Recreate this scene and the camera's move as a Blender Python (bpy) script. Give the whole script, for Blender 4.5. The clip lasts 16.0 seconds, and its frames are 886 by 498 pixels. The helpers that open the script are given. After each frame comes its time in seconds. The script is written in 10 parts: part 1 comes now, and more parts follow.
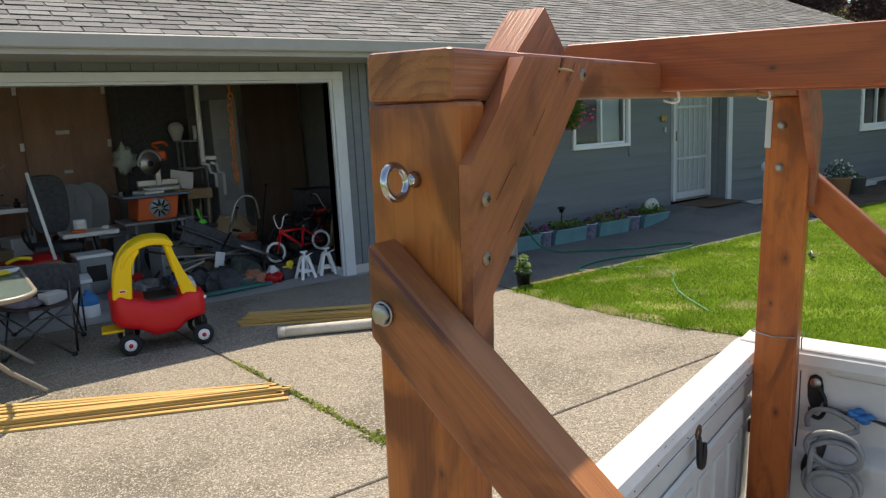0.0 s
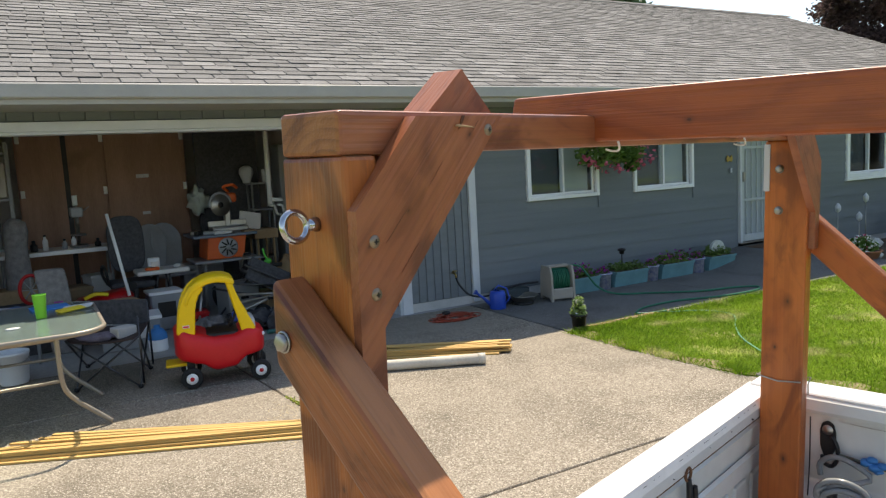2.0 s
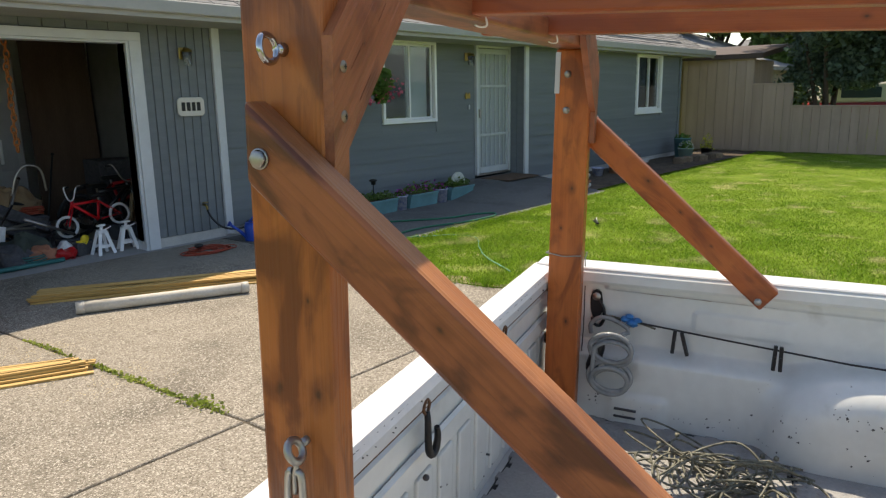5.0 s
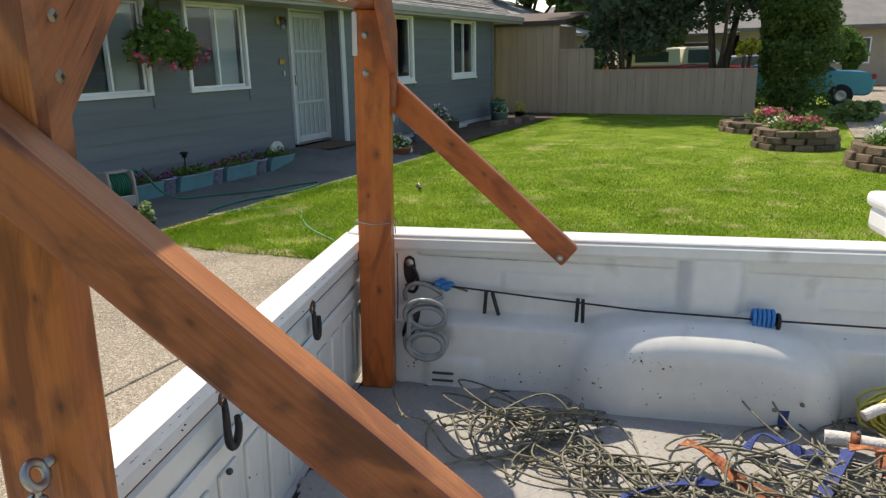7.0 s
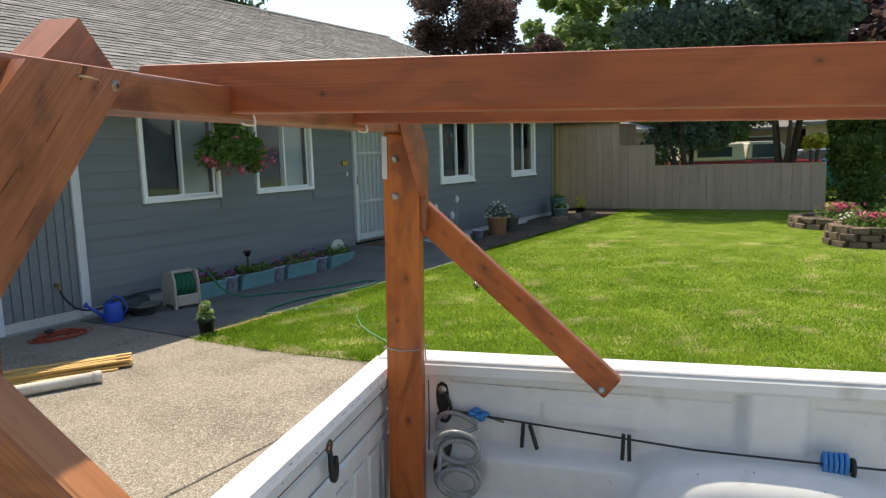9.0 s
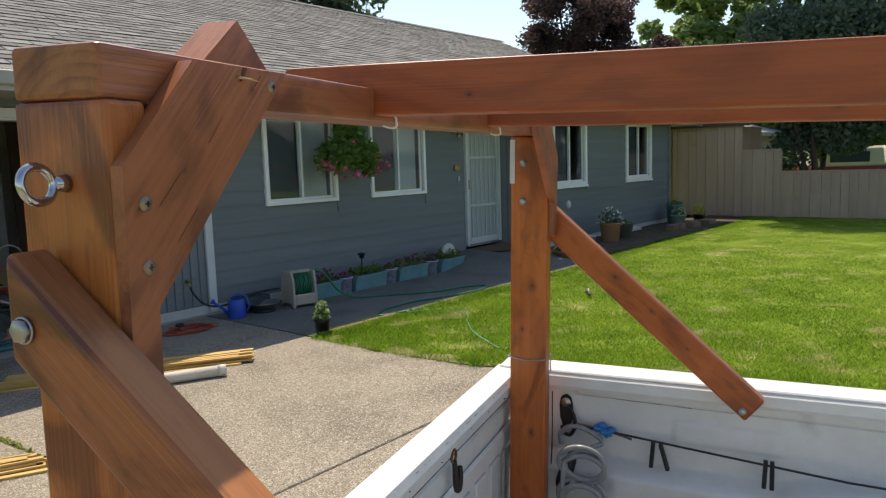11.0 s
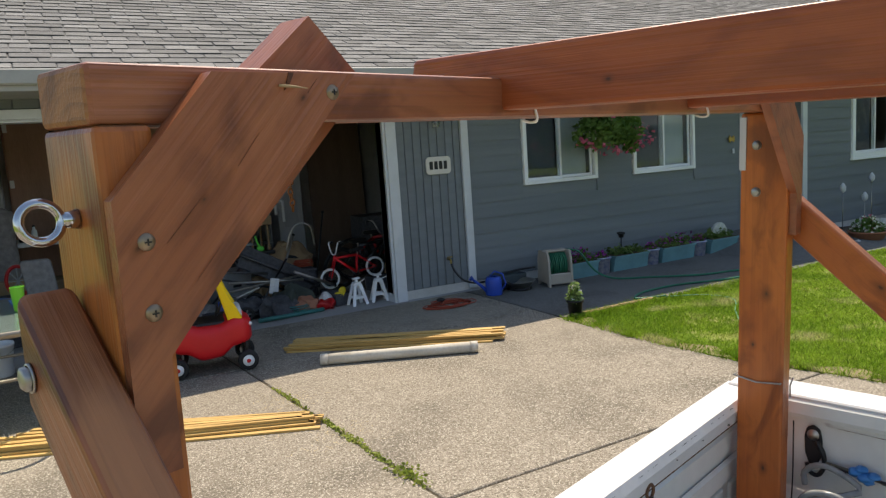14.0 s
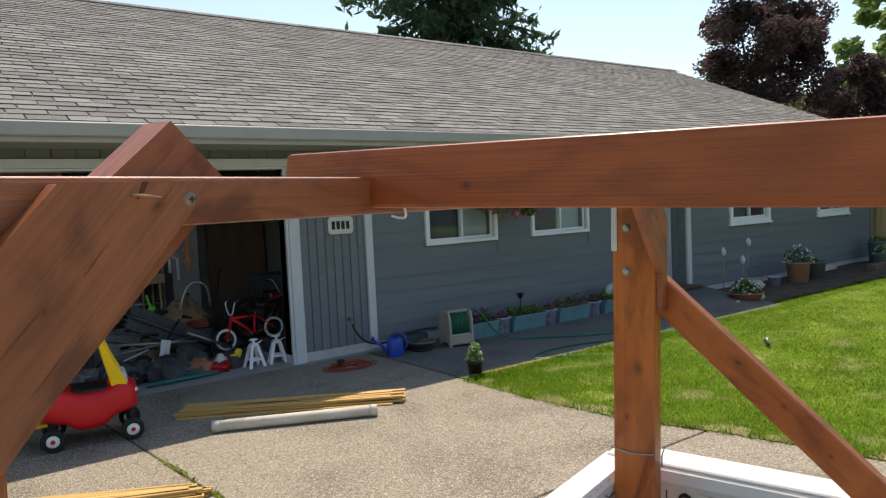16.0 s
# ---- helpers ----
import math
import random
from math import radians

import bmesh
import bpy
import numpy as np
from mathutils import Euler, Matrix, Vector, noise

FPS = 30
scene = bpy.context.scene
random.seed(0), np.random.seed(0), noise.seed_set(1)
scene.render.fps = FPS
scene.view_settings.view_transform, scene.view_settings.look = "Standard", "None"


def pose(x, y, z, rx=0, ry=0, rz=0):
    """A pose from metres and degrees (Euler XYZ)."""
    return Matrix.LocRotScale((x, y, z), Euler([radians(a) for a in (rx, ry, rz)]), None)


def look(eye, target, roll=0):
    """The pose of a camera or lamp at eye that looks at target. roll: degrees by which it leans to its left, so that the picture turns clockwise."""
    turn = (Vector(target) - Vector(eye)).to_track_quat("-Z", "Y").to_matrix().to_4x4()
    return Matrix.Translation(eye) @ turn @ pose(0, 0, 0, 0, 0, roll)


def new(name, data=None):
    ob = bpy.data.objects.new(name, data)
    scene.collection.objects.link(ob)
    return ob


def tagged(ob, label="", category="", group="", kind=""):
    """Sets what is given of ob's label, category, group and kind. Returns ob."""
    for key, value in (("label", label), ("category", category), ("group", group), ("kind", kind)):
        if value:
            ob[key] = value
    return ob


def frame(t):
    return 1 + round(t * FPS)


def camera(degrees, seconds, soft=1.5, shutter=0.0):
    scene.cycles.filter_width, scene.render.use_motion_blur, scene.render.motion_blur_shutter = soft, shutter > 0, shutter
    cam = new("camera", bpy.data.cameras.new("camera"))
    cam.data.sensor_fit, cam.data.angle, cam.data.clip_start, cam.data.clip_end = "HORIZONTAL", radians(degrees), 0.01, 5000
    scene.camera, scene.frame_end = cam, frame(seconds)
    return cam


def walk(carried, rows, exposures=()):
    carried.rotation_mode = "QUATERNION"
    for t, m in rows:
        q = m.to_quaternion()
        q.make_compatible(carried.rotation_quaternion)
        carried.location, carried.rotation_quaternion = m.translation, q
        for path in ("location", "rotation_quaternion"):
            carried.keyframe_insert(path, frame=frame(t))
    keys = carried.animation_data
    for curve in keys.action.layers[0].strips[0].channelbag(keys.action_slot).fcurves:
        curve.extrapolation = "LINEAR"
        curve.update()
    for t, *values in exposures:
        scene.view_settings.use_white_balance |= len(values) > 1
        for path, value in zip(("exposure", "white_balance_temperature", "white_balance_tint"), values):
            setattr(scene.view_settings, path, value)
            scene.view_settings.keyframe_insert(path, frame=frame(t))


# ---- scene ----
cam = camera(63.4, 16.0, 1.3)
PATH = [
    (0, (-3.664, 0.125, 1.635), (-2.538, 1.74, 1.283), -2.9),
    (0.5, (-3.662, 0.127, 1.62), (-2.467, 1.688, 1.255), -3.3),
    (1, (-3.611, 0.057, 1.604), (-2.583, 1.732, 1.231), -2.2),
    (1.5, (-3.586, 0.019, 1.607), (-2.637, 1.744, 1.255), -2.9),
    (2, (-3.58, -0.005, 1.636), (-2.602, 1.725, 1.406), -3.2),
    (2.5, (-3.577, -0.007, 1.641), (-2.455, 1.636, 1.432), -3.3),
    (3, (-3.597, 0.012, 1.63), (-2.428, 1.618, 1.401), -1.2),
    (3.5, (-3.648, 0.007, 1.622), (-2.428, 1.58, 1.43), -1.7),
    (4, (-3.773, 0.037, 1.604), (-2.373, 1.434, 1.304), -3.8),
    (4.2, (-3.798, 0.043, 1.591), (-2.367, 1.4, 1.251), -2.8),
    (6.3, (-3.76, 0.032, 1.534), (-2.136, 1.055, 0.972), -1.6),
    (6.5, (-3.75, 0.04, 1.536), (-2.085, 0.994, 0.975), -1.5),
    (7, (-3.72, 0.026, 1.543), (-1.984, 0.874, 1.023), -1.2),
    (7.5, (-3.67, -0.026, 1.554), (-1.962, 0.913, 1.108), -0.9),
    (8, (-3.614, -0.094, 1.557), (-1.95, 0.925, 1.119), -0.7),
    (8.5, (-3.595, -0.063, 1.576), (-1.904, 0.932, 1.189), -1.0),
    (9, (-3.6, 0.005, 1.6), (-1.9, 1.024, 1.337), -1.9),
    (9.2, (-3.602, 0.029, 1.603), (-1.906, 1.062, 1.372), -2.2),
    (11.3, (-3.585, 0.076, 1.599), (-2.064, 1.352, 1.354), -1.9),
    (11.5, (-3.573, 0.086, 1.613), (-2.021, 1.323, 1.37), -3.8),
    (12, (-3.502, 0.081, 1.631), (-2.177, 1.567, 1.441), -4.0),
    (12.5, (-3.42, 0.078, 1.619), (-2.308, 1.719, 1.358), -4.3),
    (13, (-3.398, 0.072, 1.616), (-2.423, 1.795, 1.336), -5.4),
    (13.5, (-3.398, 0.065, 1.623), (-2.432, 1.795, 1.353), -4.4),
    (14, (-3.394, 0.067, 1.62), (-2.435, 1.802, 1.349), -3.9),
    (14.5, (-3.385, 0.047, 1.64), (-2.366, 1.758, 1.456), -2.7),
    (15, (-3.362, 0.04, 1.659), (-2.201, 1.664, 1.537), -1.4),
    (15.5, (-3.356, 0.041, 1.662), (-2.175, 1.653, 1.587), -1.7),
    (16, (-3.369, 0.034, 1.656), (-2.174, 1.633, 1.528), -2.7),
]
walk(cam, [(t, look(eye, target, roll)) for t, eye, target, roll in PATH], [(0.0, 0.60, 7600, 10), (2.5, 0.78, 7600, 10), (4.2, 0.68, 7600, 10), (6.5, 0.52, 7600, 10), (7.5, 0.60, 7600, 10), (9.0, 0.66, 7600, 10), (11.5, 0.38, 7600, 10), (13.0, 0.36, 7600, 10), (14.5, 0.56, 7600, 10), (16.0, 0.44, 7600, 10)])

# ---- light ----
world = bpy.data.worlds.new("sky")
scene.world = world
world.use_nodes = True
wn = world.node_tree.nodes
sky = wn.new("ShaderNodeTexSky")
sky.sky_type = "NISHITA"
sky.sun_disc = False
SUN = Vector((0.36, 0.455, 1.0)).normalized()
sky.sun_elevation = math.asin(SUN.z)
sky.sun_rotation = math.atan2(SUN.x, SUN.y)
sky.air_density, sky.dust_density, sky.ozone_density = 1.0, 0.7, 2.0
wn["Background"].inputs["Strength"].default_value = 0.148
world.node_tree.links.new(sky.outputs[0], wn["Background"].inputs["Color"])
sun = new("sun", bpy.data.lights.new("sun", "SUN"))
sun.data.energy, sun.data.angle, sun.data.color = 4.1, radians(0.55), (1.0, 0.95, 0.87)
sun.matrix_world = look((0, 0, 0), -SUN)

# ---- materials ----


def mat(name, a, b, rough=0.7, metal=0.0, scale=6.0, fine=60.0, bump=0.15, stretch=(1, 1, 1), spec=0.4, vary=0.0, dirt=None, fine_mix=0.35, trans=0.0):
    """Two tones mixed by a coarse and a fine noise, with relief from the fine one. vary: lightness change from piece to piece."""
    m = bpy.data.materials.new(name)
    m.use_nodes = True
    nt = m.node_tree
    bs = nt.nodes["Principled BSDF"]
    co = nt.nodes.new("ShaderNodeTexCoord")
    mp = nt.nodes.new("ShaderNodeMapping")
    mp.inputs["Scale"].default_value = stretch
    oi = nt.nodes.new("ShaderNodeObjectInfo")
    sh = nt.nodes.new("ShaderNodeVectorMath")
    sh.operation = "MULTIPLY_ADD"
    cv = nt.nodes.new("ShaderNodeCombineXYZ")
    for k in range(3):
        nt.links.new(oi.outputs["Random"], cv.inputs[k])
    nt.links.new(cv.outputs[0], sh.inputs[0])
    sh.inputs[1].default_value = (13.0, 7.0, 5.0)
    nt.links.new(co.outputs["Object"], sh.inputs[2])
    nt.links.new(sh.outputs[0], mp.inputs["Vector"])
    n1 = nt.nodes.new("ShaderNodeTexNoise")
    n1.inputs["Scale"].default_value, n1.inputs["Detail"].default_value = scale, 5.0
    n2 = nt.nodes.new("ShaderNodeTexNoise")
    n2.inputs["Scale"].default_value, n2.inputs["Detail"].default_value = fine, 4.0
    for n in (n1, n2):
        nt.links.new(mp.outputs[0], n.inputs["Vector"])
    mx = nt.nodes.new("ShaderNodeMix")
    mx.data_type = "FLOAT"
    mx.inputs[0].default_value = fine_mix
    nt.links.new(n1.outputs["Fac"], mx.inputs[2])
    nt.links.new(n2.outputs["Fac"], mx.inputs[3])
    rp = nt.nodes.new("ShaderNodeValToRGB")
    rp.color_ramp.elements[0].position, rp.color_ramp.elements[1].position = 0.33, 0.67
    rp.color_ramp.elements[0].color, rp.color_ramp.elements[1].color = (*a, 1), (*b, 1)
    nt.links.new(mx.outputs[0], rp.inputs[0])
    out = rp.outputs[0]
    if dirt:
        n3 = nt.nodes.new("ShaderNodeTexNoise")
        n3.inputs["Scale"].default_value, n3.inputs["Detail"].default_value = dirt[1], 6.0
        nt.links.new(sh.outputs[0], n3.inputs["Vector"])
        r3 = nt.nodes.new("ShaderNodeValToRGB")
        r3.color_ramp.elements[0].position, r3.color_ramp.elements[1].position = dirt[2], dirt[2] + 0.16
        nt.links.new(n3.outputs["Fac"], r3.inputs[0])
        c3 = nt.nodes.new("ShaderNodeMix")
        c3.data_type = "RGBA"
        nt.links.new(r3.outputs[0], c3.inputs[0])
        nt.links.new(out, c3.inputs[6])
        c3.inputs[7].default_value = (*dirt[0], 1)
        out = c3.outputs[2]
    if vary:
        hs = nt.nodes.new("ShaderNodeHueSaturation")
        mr = nt.nodes.new("ShaderNodeMapRange")
        gm = nt.nodes.new("ShaderNodeNewGeometry")
        ad = nt.nodes.new("ShaderNodeMath")
        ad.operation = "ADD"
        nt.links.new(oi.outputs["Random"], ad.inputs[0])
        nt.links.new(gm.outputs["Random Per Island"], ad.inputs[1])
        fr = nt.nodes.new("ShaderNodeMath")
        fr.operation = "FRACT"
        nt.links.new(ad.outputs[0], fr.inputs[0])
        nt.links.new(fr.outputs[0], mr.inputs[0])
        mr.inputs[3].default_value, mr.inputs[4].default_value = 1 - vary, 1 + vary
        nt.links.new(mr.outputs[0], hs.inputs["Value"])
        nt.links.new(out, hs.inputs["Color"])
        out = hs.outputs[0]
    nt.links.new(out, bs.inputs["Base Color"])
    bs.inputs["Roughness"].default_value, bs.inputs["Metallic"].default_value = rough, metal
    bs.inputs["Specular IOR Level"].default_value = spec
    if trans:
        bs.inputs["Transmission Weight"].default_value = trans
    if bump:
        bp = nt.nodes.new("ShaderNodeBump")
        bp.inputs["Strength"].default_value, bp.inputs["Distance"].default_value = bump, 0.01
        nt.links.new(n2.outputs["Fac"], bp.inputs["Height"])
        nt.links.new(bp.outputs[0], bs.inputs["Normal"])
    return m


def plain(name, c, rough=0.5, metal=0.0, var=0.12, **kw):
    return mat(name, tuple(v * (1 - var) for v in c), tuple(min(1, v * (1 + var)) for v in c), rough, metal, **kw)


def glass_mat(name, c, rough=0.02, alpha=1.0):
    m = bpy.data.materials.new(name)
    m.use_nodes = True
    bs = m.node_tree.nodes["Principled BSDF"]
    bs.inputs["Base Color"].default_value = (*c, 1)
    bs.inputs["Roughness"].default_value = rough
    bs.inputs["Transmission Weight"].default_value = alpha
    bs.inputs["IOR"].default_value = 1.45
    return m


def translucent(m, fac):
    """Let part of the light pass through thin leaves and blades."""
    nt = m.node_tree
    bs = nt.nodes["Principled BSDF"]
    tr = nt.nodes.new("ShaderNodeBsdfTranslucent")
    mxs = nt.nodes.new("ShaderNodeMixShader")
    mxs.inputs[0].default_value = fac
    nt.links.new(bs.inputs["Base Color"].links[0].from_socket, tr.inputs["Color"])
    nt.links.new(bs.outputs[0], mxs.inputs[1])
    nt.links.new(tr.outputs[0], mxs.inputs[2])
    nt.links.new(mxs.outputs[0], nt.nodes["Material Output"].inputs["Surface"])
    return m


def leafy(name, a, b, scale=3.0, fac=0.42):
    return translucent(mat(name, a, b, 0.6, 0.0, scale, 30.0, 0.0, vary=0.35, spec=0.25), fac)


def wood(name, dark, mid, light, rough=0.45, patch=0.5, vary=0.10, ring=0.16):
    """Stained softwood: streaks and fine lines along x, darker blotches, lightness from board to board."""
    m = mat(name, mid, light, rough, 0, 5.0, 14.0, 0.0, (0.7, 2.6, 2.6), 0.45, vary, None, 0.24)
    nt = m.node_tree
    bs = nt.nodes["Principled BSDF"]
    out = bs.inputs["Base Color"].links[0].from_socket
    src = [n for n in nt.nodes if n.type == "MAPPING"][0].inputs["Vector"].links[0].from_socket

    def layer(out, sc, stretch, detail, lo, hi, col, amount, warp=0.0):
        mp = nt.nodes.new("ShaderNodeMapping")
        mp.inputs["Scale"].default_value = stretch
        nt.links.new(src, mp.inputs["Vector"])
        nz = nt.nodes.new("ShaderNodeTexNoise")
        nz.inputs["Scale"].default_value, nz.inputs["Detail"].default_value = sc, detail
        nz.inputs["Distortion"].default_value = warp
        nt.links.new(mp.outputs[0], nz.inputs["Vector"])
        mr = nt.nodes.new("ShaderNodeMapRange")
        mr.interpolation_type = "SMOOTHSTEP"
        mr.inputs[1].default_value, mr.inputs[2].default_value = lo, hi
        mr.inputs[3].default_value, mr.inputs[4].default_value = 0.0, amount
        nt.links.new(nz.outputs["Fac"], mr.inputs[0])
        mx = nt.nodes.new("ShaderNodeMix")
        mx.data_type = "RGBA"
        nt.links.new(mr.outputs[0], mx.inputs[0])
        nt.links.new(out, mx.inputs[6])
        mx.inputs[7].default_value = (*col, 1)
        return mx.outputs[2], nz
    mp = nt.nodes.new("ShaderNodeMapping")
    mp.inputs["Location"].default_value = (0.0, 0.021, 0.062)
    mp.inputs["Scale"].default_value = (0.055, 1.0, 1.0)
    nt.links.new([n for n in nt.nodes if n.type == "TEX_COORD"][0].outputs["Object"], mp.inputs["Vector"])
    wv = nt.nodes.new("ShaderNodeTexWave")
    wv.wave_type, wv.rings_direction, wv.wave_profile = "RINGS", "X", "SAW"
    wv.inputs["Scale"].default_value, wv.inputs["Distortion"].default_value = 38.0, 2.6
    wv.inputs["Detail"].default_value, wv.inputs["Detail Scale"].default_value = 2.0, 0.55
    nt.links.new(mp.outputs[0], wv.inputs["Vector"])
    gr = nt.nodes.new("ShaderNodeMapRange")
    gr.interpolation_type = "SMOOTHSTEP"
    gr.inputs[1].default_value, gr.inputs[2].default_value = 0.35, 1.0
    gr.inputs[3].default_value, gr.inputs[4].default_value = 0.0, ring
    nt.links.new(wv.outputs["Fac"], gr.inputs[0])
    mx = nt.nodes.new("ShaderNodeMix")
    mx.data_type = "RGBA"
    nt.links.new(gr.outputs[0], mx.inputs[0])
    nt.links.new(out, mx.inputs[6])
    mx.inputs[7].default_value = (*dark, 1)
    out = mx.outputs[2]
    out, _ = layer(out, 7.0, (0.6, 1.5, 1.5), 4.0, 0.47, 0.62, light, 0.60, 0.8)
    out, _ = layer(out, 8.0, (0.7, 1.6, 1.6), 5.0, 0.48, 0.64, dark, patch, 1.2)
    out, _ = layer(out, 24.0, (0.45, 1.3, 1.3), 4.0, 0.54, 0.70, dark, patch * 0.55, 1.0)
    out, _ = layer(out, 11.0, (0.25, 9, 9), 2.0, 0.60, 0.70, dark, 0.12, 0.5)
    out, fi = layer(out, 20.0, (0.25, 18, 18), 2.0, 0.56, 0.70, tuple(v * 0.8 for v in dark), 0.14)
    nt.links.new(out, bs.inputs["Base Color"])
    bp = nt.nodes.new("ShaderNodeBump")
    bp.inputs["Strength"].default_value, bp.inputs["Distance"].default_value = 0.30, 0.003
    nt.links.new(fi.outputs["Fac"], bp.inputs["Height"])
    b2 = nt.nodes.new("ShaderNodeBump")
    b2.inputs["Strength"].default_value, b2.inputs["Distance"].default_value = 0.25, 0.0012
    nt.links.new(wv.outputs["Fac"], b2.inputs["Height"])
    nt.links.new(bp.outputs[0], b2.inputs["Normal"])
    nt.links.new(b2.outputs[0], bs.inputs["Normal"])
    return m


def add_knots(ob, places):
    """Give a board a wood of its own with knots (x, y, z, radius) in the board's own frame."""
    m = ob.data.materials[0].copy()
    ob.data.materials[0] = m
    nt = m.node_tree
    bs = nt.nodes["Principled BSDF"]
    out = bs.inputs["Base Color"].links[0].from_socket
    co = [n for n in nt.nodes if n.type == "TEX_COORD"][0]
    nz = nt.nodes.new("ShaderNodeTexNoise")
    nz.inputs["Scale"].default_value, nz.inputs["Detail"].default_value = 70.0, 3.0
    nt.links.new(co.outputs["Object"], nz.inputs["Vector"])
    wob = nt.nodes.new("ShaderNodeMath")
    wob.operation = "MULTIPLY_ADD"
    nt.links.new(nz.outputs["Fac"], wob.inputs[0])
    for x, y, z, r in places:
        d = nt.nodes.new("ShaderNodeVectorMath")
        d.operation = "SUBTRACT"
        nt.links.new(co.outputs["Object"], d.inputs[0])
        d.inputs[1].default_value = (x, y, z)
        sc = nt.nodes.new("ShaderNodeVectorMath")
        sc.operation = "MULTIPLY"
        sc.inputs[1].default_value = (0.62, 1, 1)
        nt.links.new(d.outputs[0], sc.inputs[0])
        ln = nt.nodes.new("ShaderNodeVectorMath")
        ln.operation = "LENGTH"
        nt.links.new(sc.outputs[0], ln.inputs[0])
        wo = nt.nodes.new("ShaderNodeMath")
        wo.operation = "MULTIPLY_ADD"
        nt.links.new(nz.outputs["Fac"], wo.inputs[0])
        wo.inputs[1].default_value = r * 0.9
        nt.links.new(ln.outputs["Value"], wo.inputs[2])
        for far, near, col, amount in ((r * 2.6, r * 0.8, (0.15, 0.040, 0.012), 0.66), (r * 1.2, r * 0.5, (0.055, 0.017, 0.007), 0.85)):
            mr = nt.nodes.new("ShaderNodeMapRange")
            mr.interpolation_type = "SMOOTHSTEP"
            mr.inputs[1].default_value, mr.inputs[2].default_value = near, far
            mr.inputs[3].default_value, mr.inputs[4].default_value = amount, 0.0
            nt.links.new(wo.outputs[0], mr.inputs[0])
            mx = nt.nodes.new("ShaderNodeMix")
            mx.data_type = "RGBA"
            nt.links.new(mr.outputs[0], mx.inputs[0])
            nt.links.new(out, mx.inputs[6])
            mx.inputs[7].default_value = (*col, 1)
            out = mx.outputs[2]
    nt.links.new(out, bs.inputs["Base Color"])


def aggregate(name, dark, mid, light, stain):
    """Concrete with its stones worn bare: pebble-sized speckle, broad stains, fine relief."""
    m = mat(name, mid, tuple(v * 1.12 for v in mid), 0.92, 0, 0.9, 9.0, 0.0, spec=0.2, vary=0.05, dirt=(stain, 1.3, 0.50))
    nt = m.node_tree
    bs = nt.nodes["Principled BSDF"]
    out = bs.inputs["Base Color"].links[0].from_socket
    co = [n for n in nt.nodes if n.type == "TEX_COORD"][0]
    for sc, col, lo, hi, amount in ((140.0, dark, 0.34, 0.10, 0.70), (155.0, light, 0.70, 0.92, 0.75), (75.0, dark, 0.16, 0.04, 0.45)):
        vo = nt.nodes.new("ShaderNodeTexVoronoi")
        vo.inputs["Scale"].default_value = sc
        nt.links.new(co.outputs["Object"], vo.inputs["Vector"])
        sp = nt.nodes.new("ShaderNodeSeparateColor")
        nt.links.new(vo.outputs["Color"], sp.inputs[0])
        mr = nt.nodes.new("ShaderNodeMapRange")
        mr.inputs[1].default_value, mr.inputs[2].default_value = lo, hi
        mr.inputs[3].default_value, mr.inputs[4].default_value = 0.0, amount
        nt.links.new(sp.outputs[0], mr.inputs[0])
        mx = nt.nodes.new("ShaderNodeMix")
        mx.data_type = "RGBA"
        nt.links.new(mr.outputs[0], mx.inputs[0])
        nt.links.new(out, mx.inputs[6])
        mx.inputs[7].default_value = (*col, 1)
        out = mx.outputs[2]
    nt.links.new(out, bs.inputs["Base Color"])
    bp = nt.nodes.new("ShaderNodeBump")
    bp.inputs["Strength"].default_value, bp.inputs["Distance"].default_value = 0.55, 0.006
    nt.links.new(vo.outputs["Distance"], bp.inputs["Height"])
    nt.links.new(bp.outputs[0], bs.inputs["Normal"])
    return m


M_STAIN = wood("stained_fir", (0.13, 0.028, 0.008), (0.40, 0.088, 0.017), (0.55, 0.150, 0.032), 0.34, 0.55)
M_STAIN_PALE = wood("pale_stained_fir", (0.130, 0.031, 0.010), (0.40, 0.104, 0.023), (0.51, 0.162, 0.040), 0.36, 0.80)
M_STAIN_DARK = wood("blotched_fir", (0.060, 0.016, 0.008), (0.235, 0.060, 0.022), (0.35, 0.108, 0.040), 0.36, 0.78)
M_STAIN_RED = wood("redder_stained_fir", (0.105, 0.029, 0.016), (0.275, 0.078, 0.034), (0.40, 0.138, 0.060), 0.36, 0.70, 0.05)
M_STAIN_BEAM = wood("beam_stained_fir", (0.150, 0.030, 0.010), (0.300, 0.062, 0.016), (0.38, 0.092, 0.024), 0.40, 0.40, 0.05)
# paler copy of the brace wood, sunlight put into its colour
M_SUNLIT_EDGE = wood("sunlit_top_edge", (0.125, 0.037, 0.016), (0.31, 0.100, 0.037), (0.44, 0.175, 0.066), 0.44, 0.50, ring=0.45)
M_ENDGRAIN = wood("end_grain", (0.085, 0.024, 0.009), (0.230, 0.080, 0.025), (0.38, 0.150, 0.050), 0.55, 0.6, ring=0.40)
M_KNOT = mat("wood_knot", (0.07, 0.022, 0.009), (0.16, 0.05, 0.018), 0.5, 0, 90.0, 200.0, 0.1)
M_CONC = aggregate("exposed_aggregate", (0.095, 0.078, 0.058), (0.246, 0.213, 0.168), (0.54, 0.485, 0.405), (0.172, 0.149, 0.116))
# darker than the driveway mix: the eave's shade is put into the colour
M_WALK = aggregate("shaded_walkway_concrete", (0.09, 0.088, 0.08), (0.15, 0.148, 0.138), (0.25, 0.245, 0.23), (0.11, 0.106, 0.098))
M_JOINT = mat("joint_dirt", (0.050, 0.040, 0.028), (0.125, 0.100, 0.066), 1.0, 0, 20.0, 90.0, 0.3)
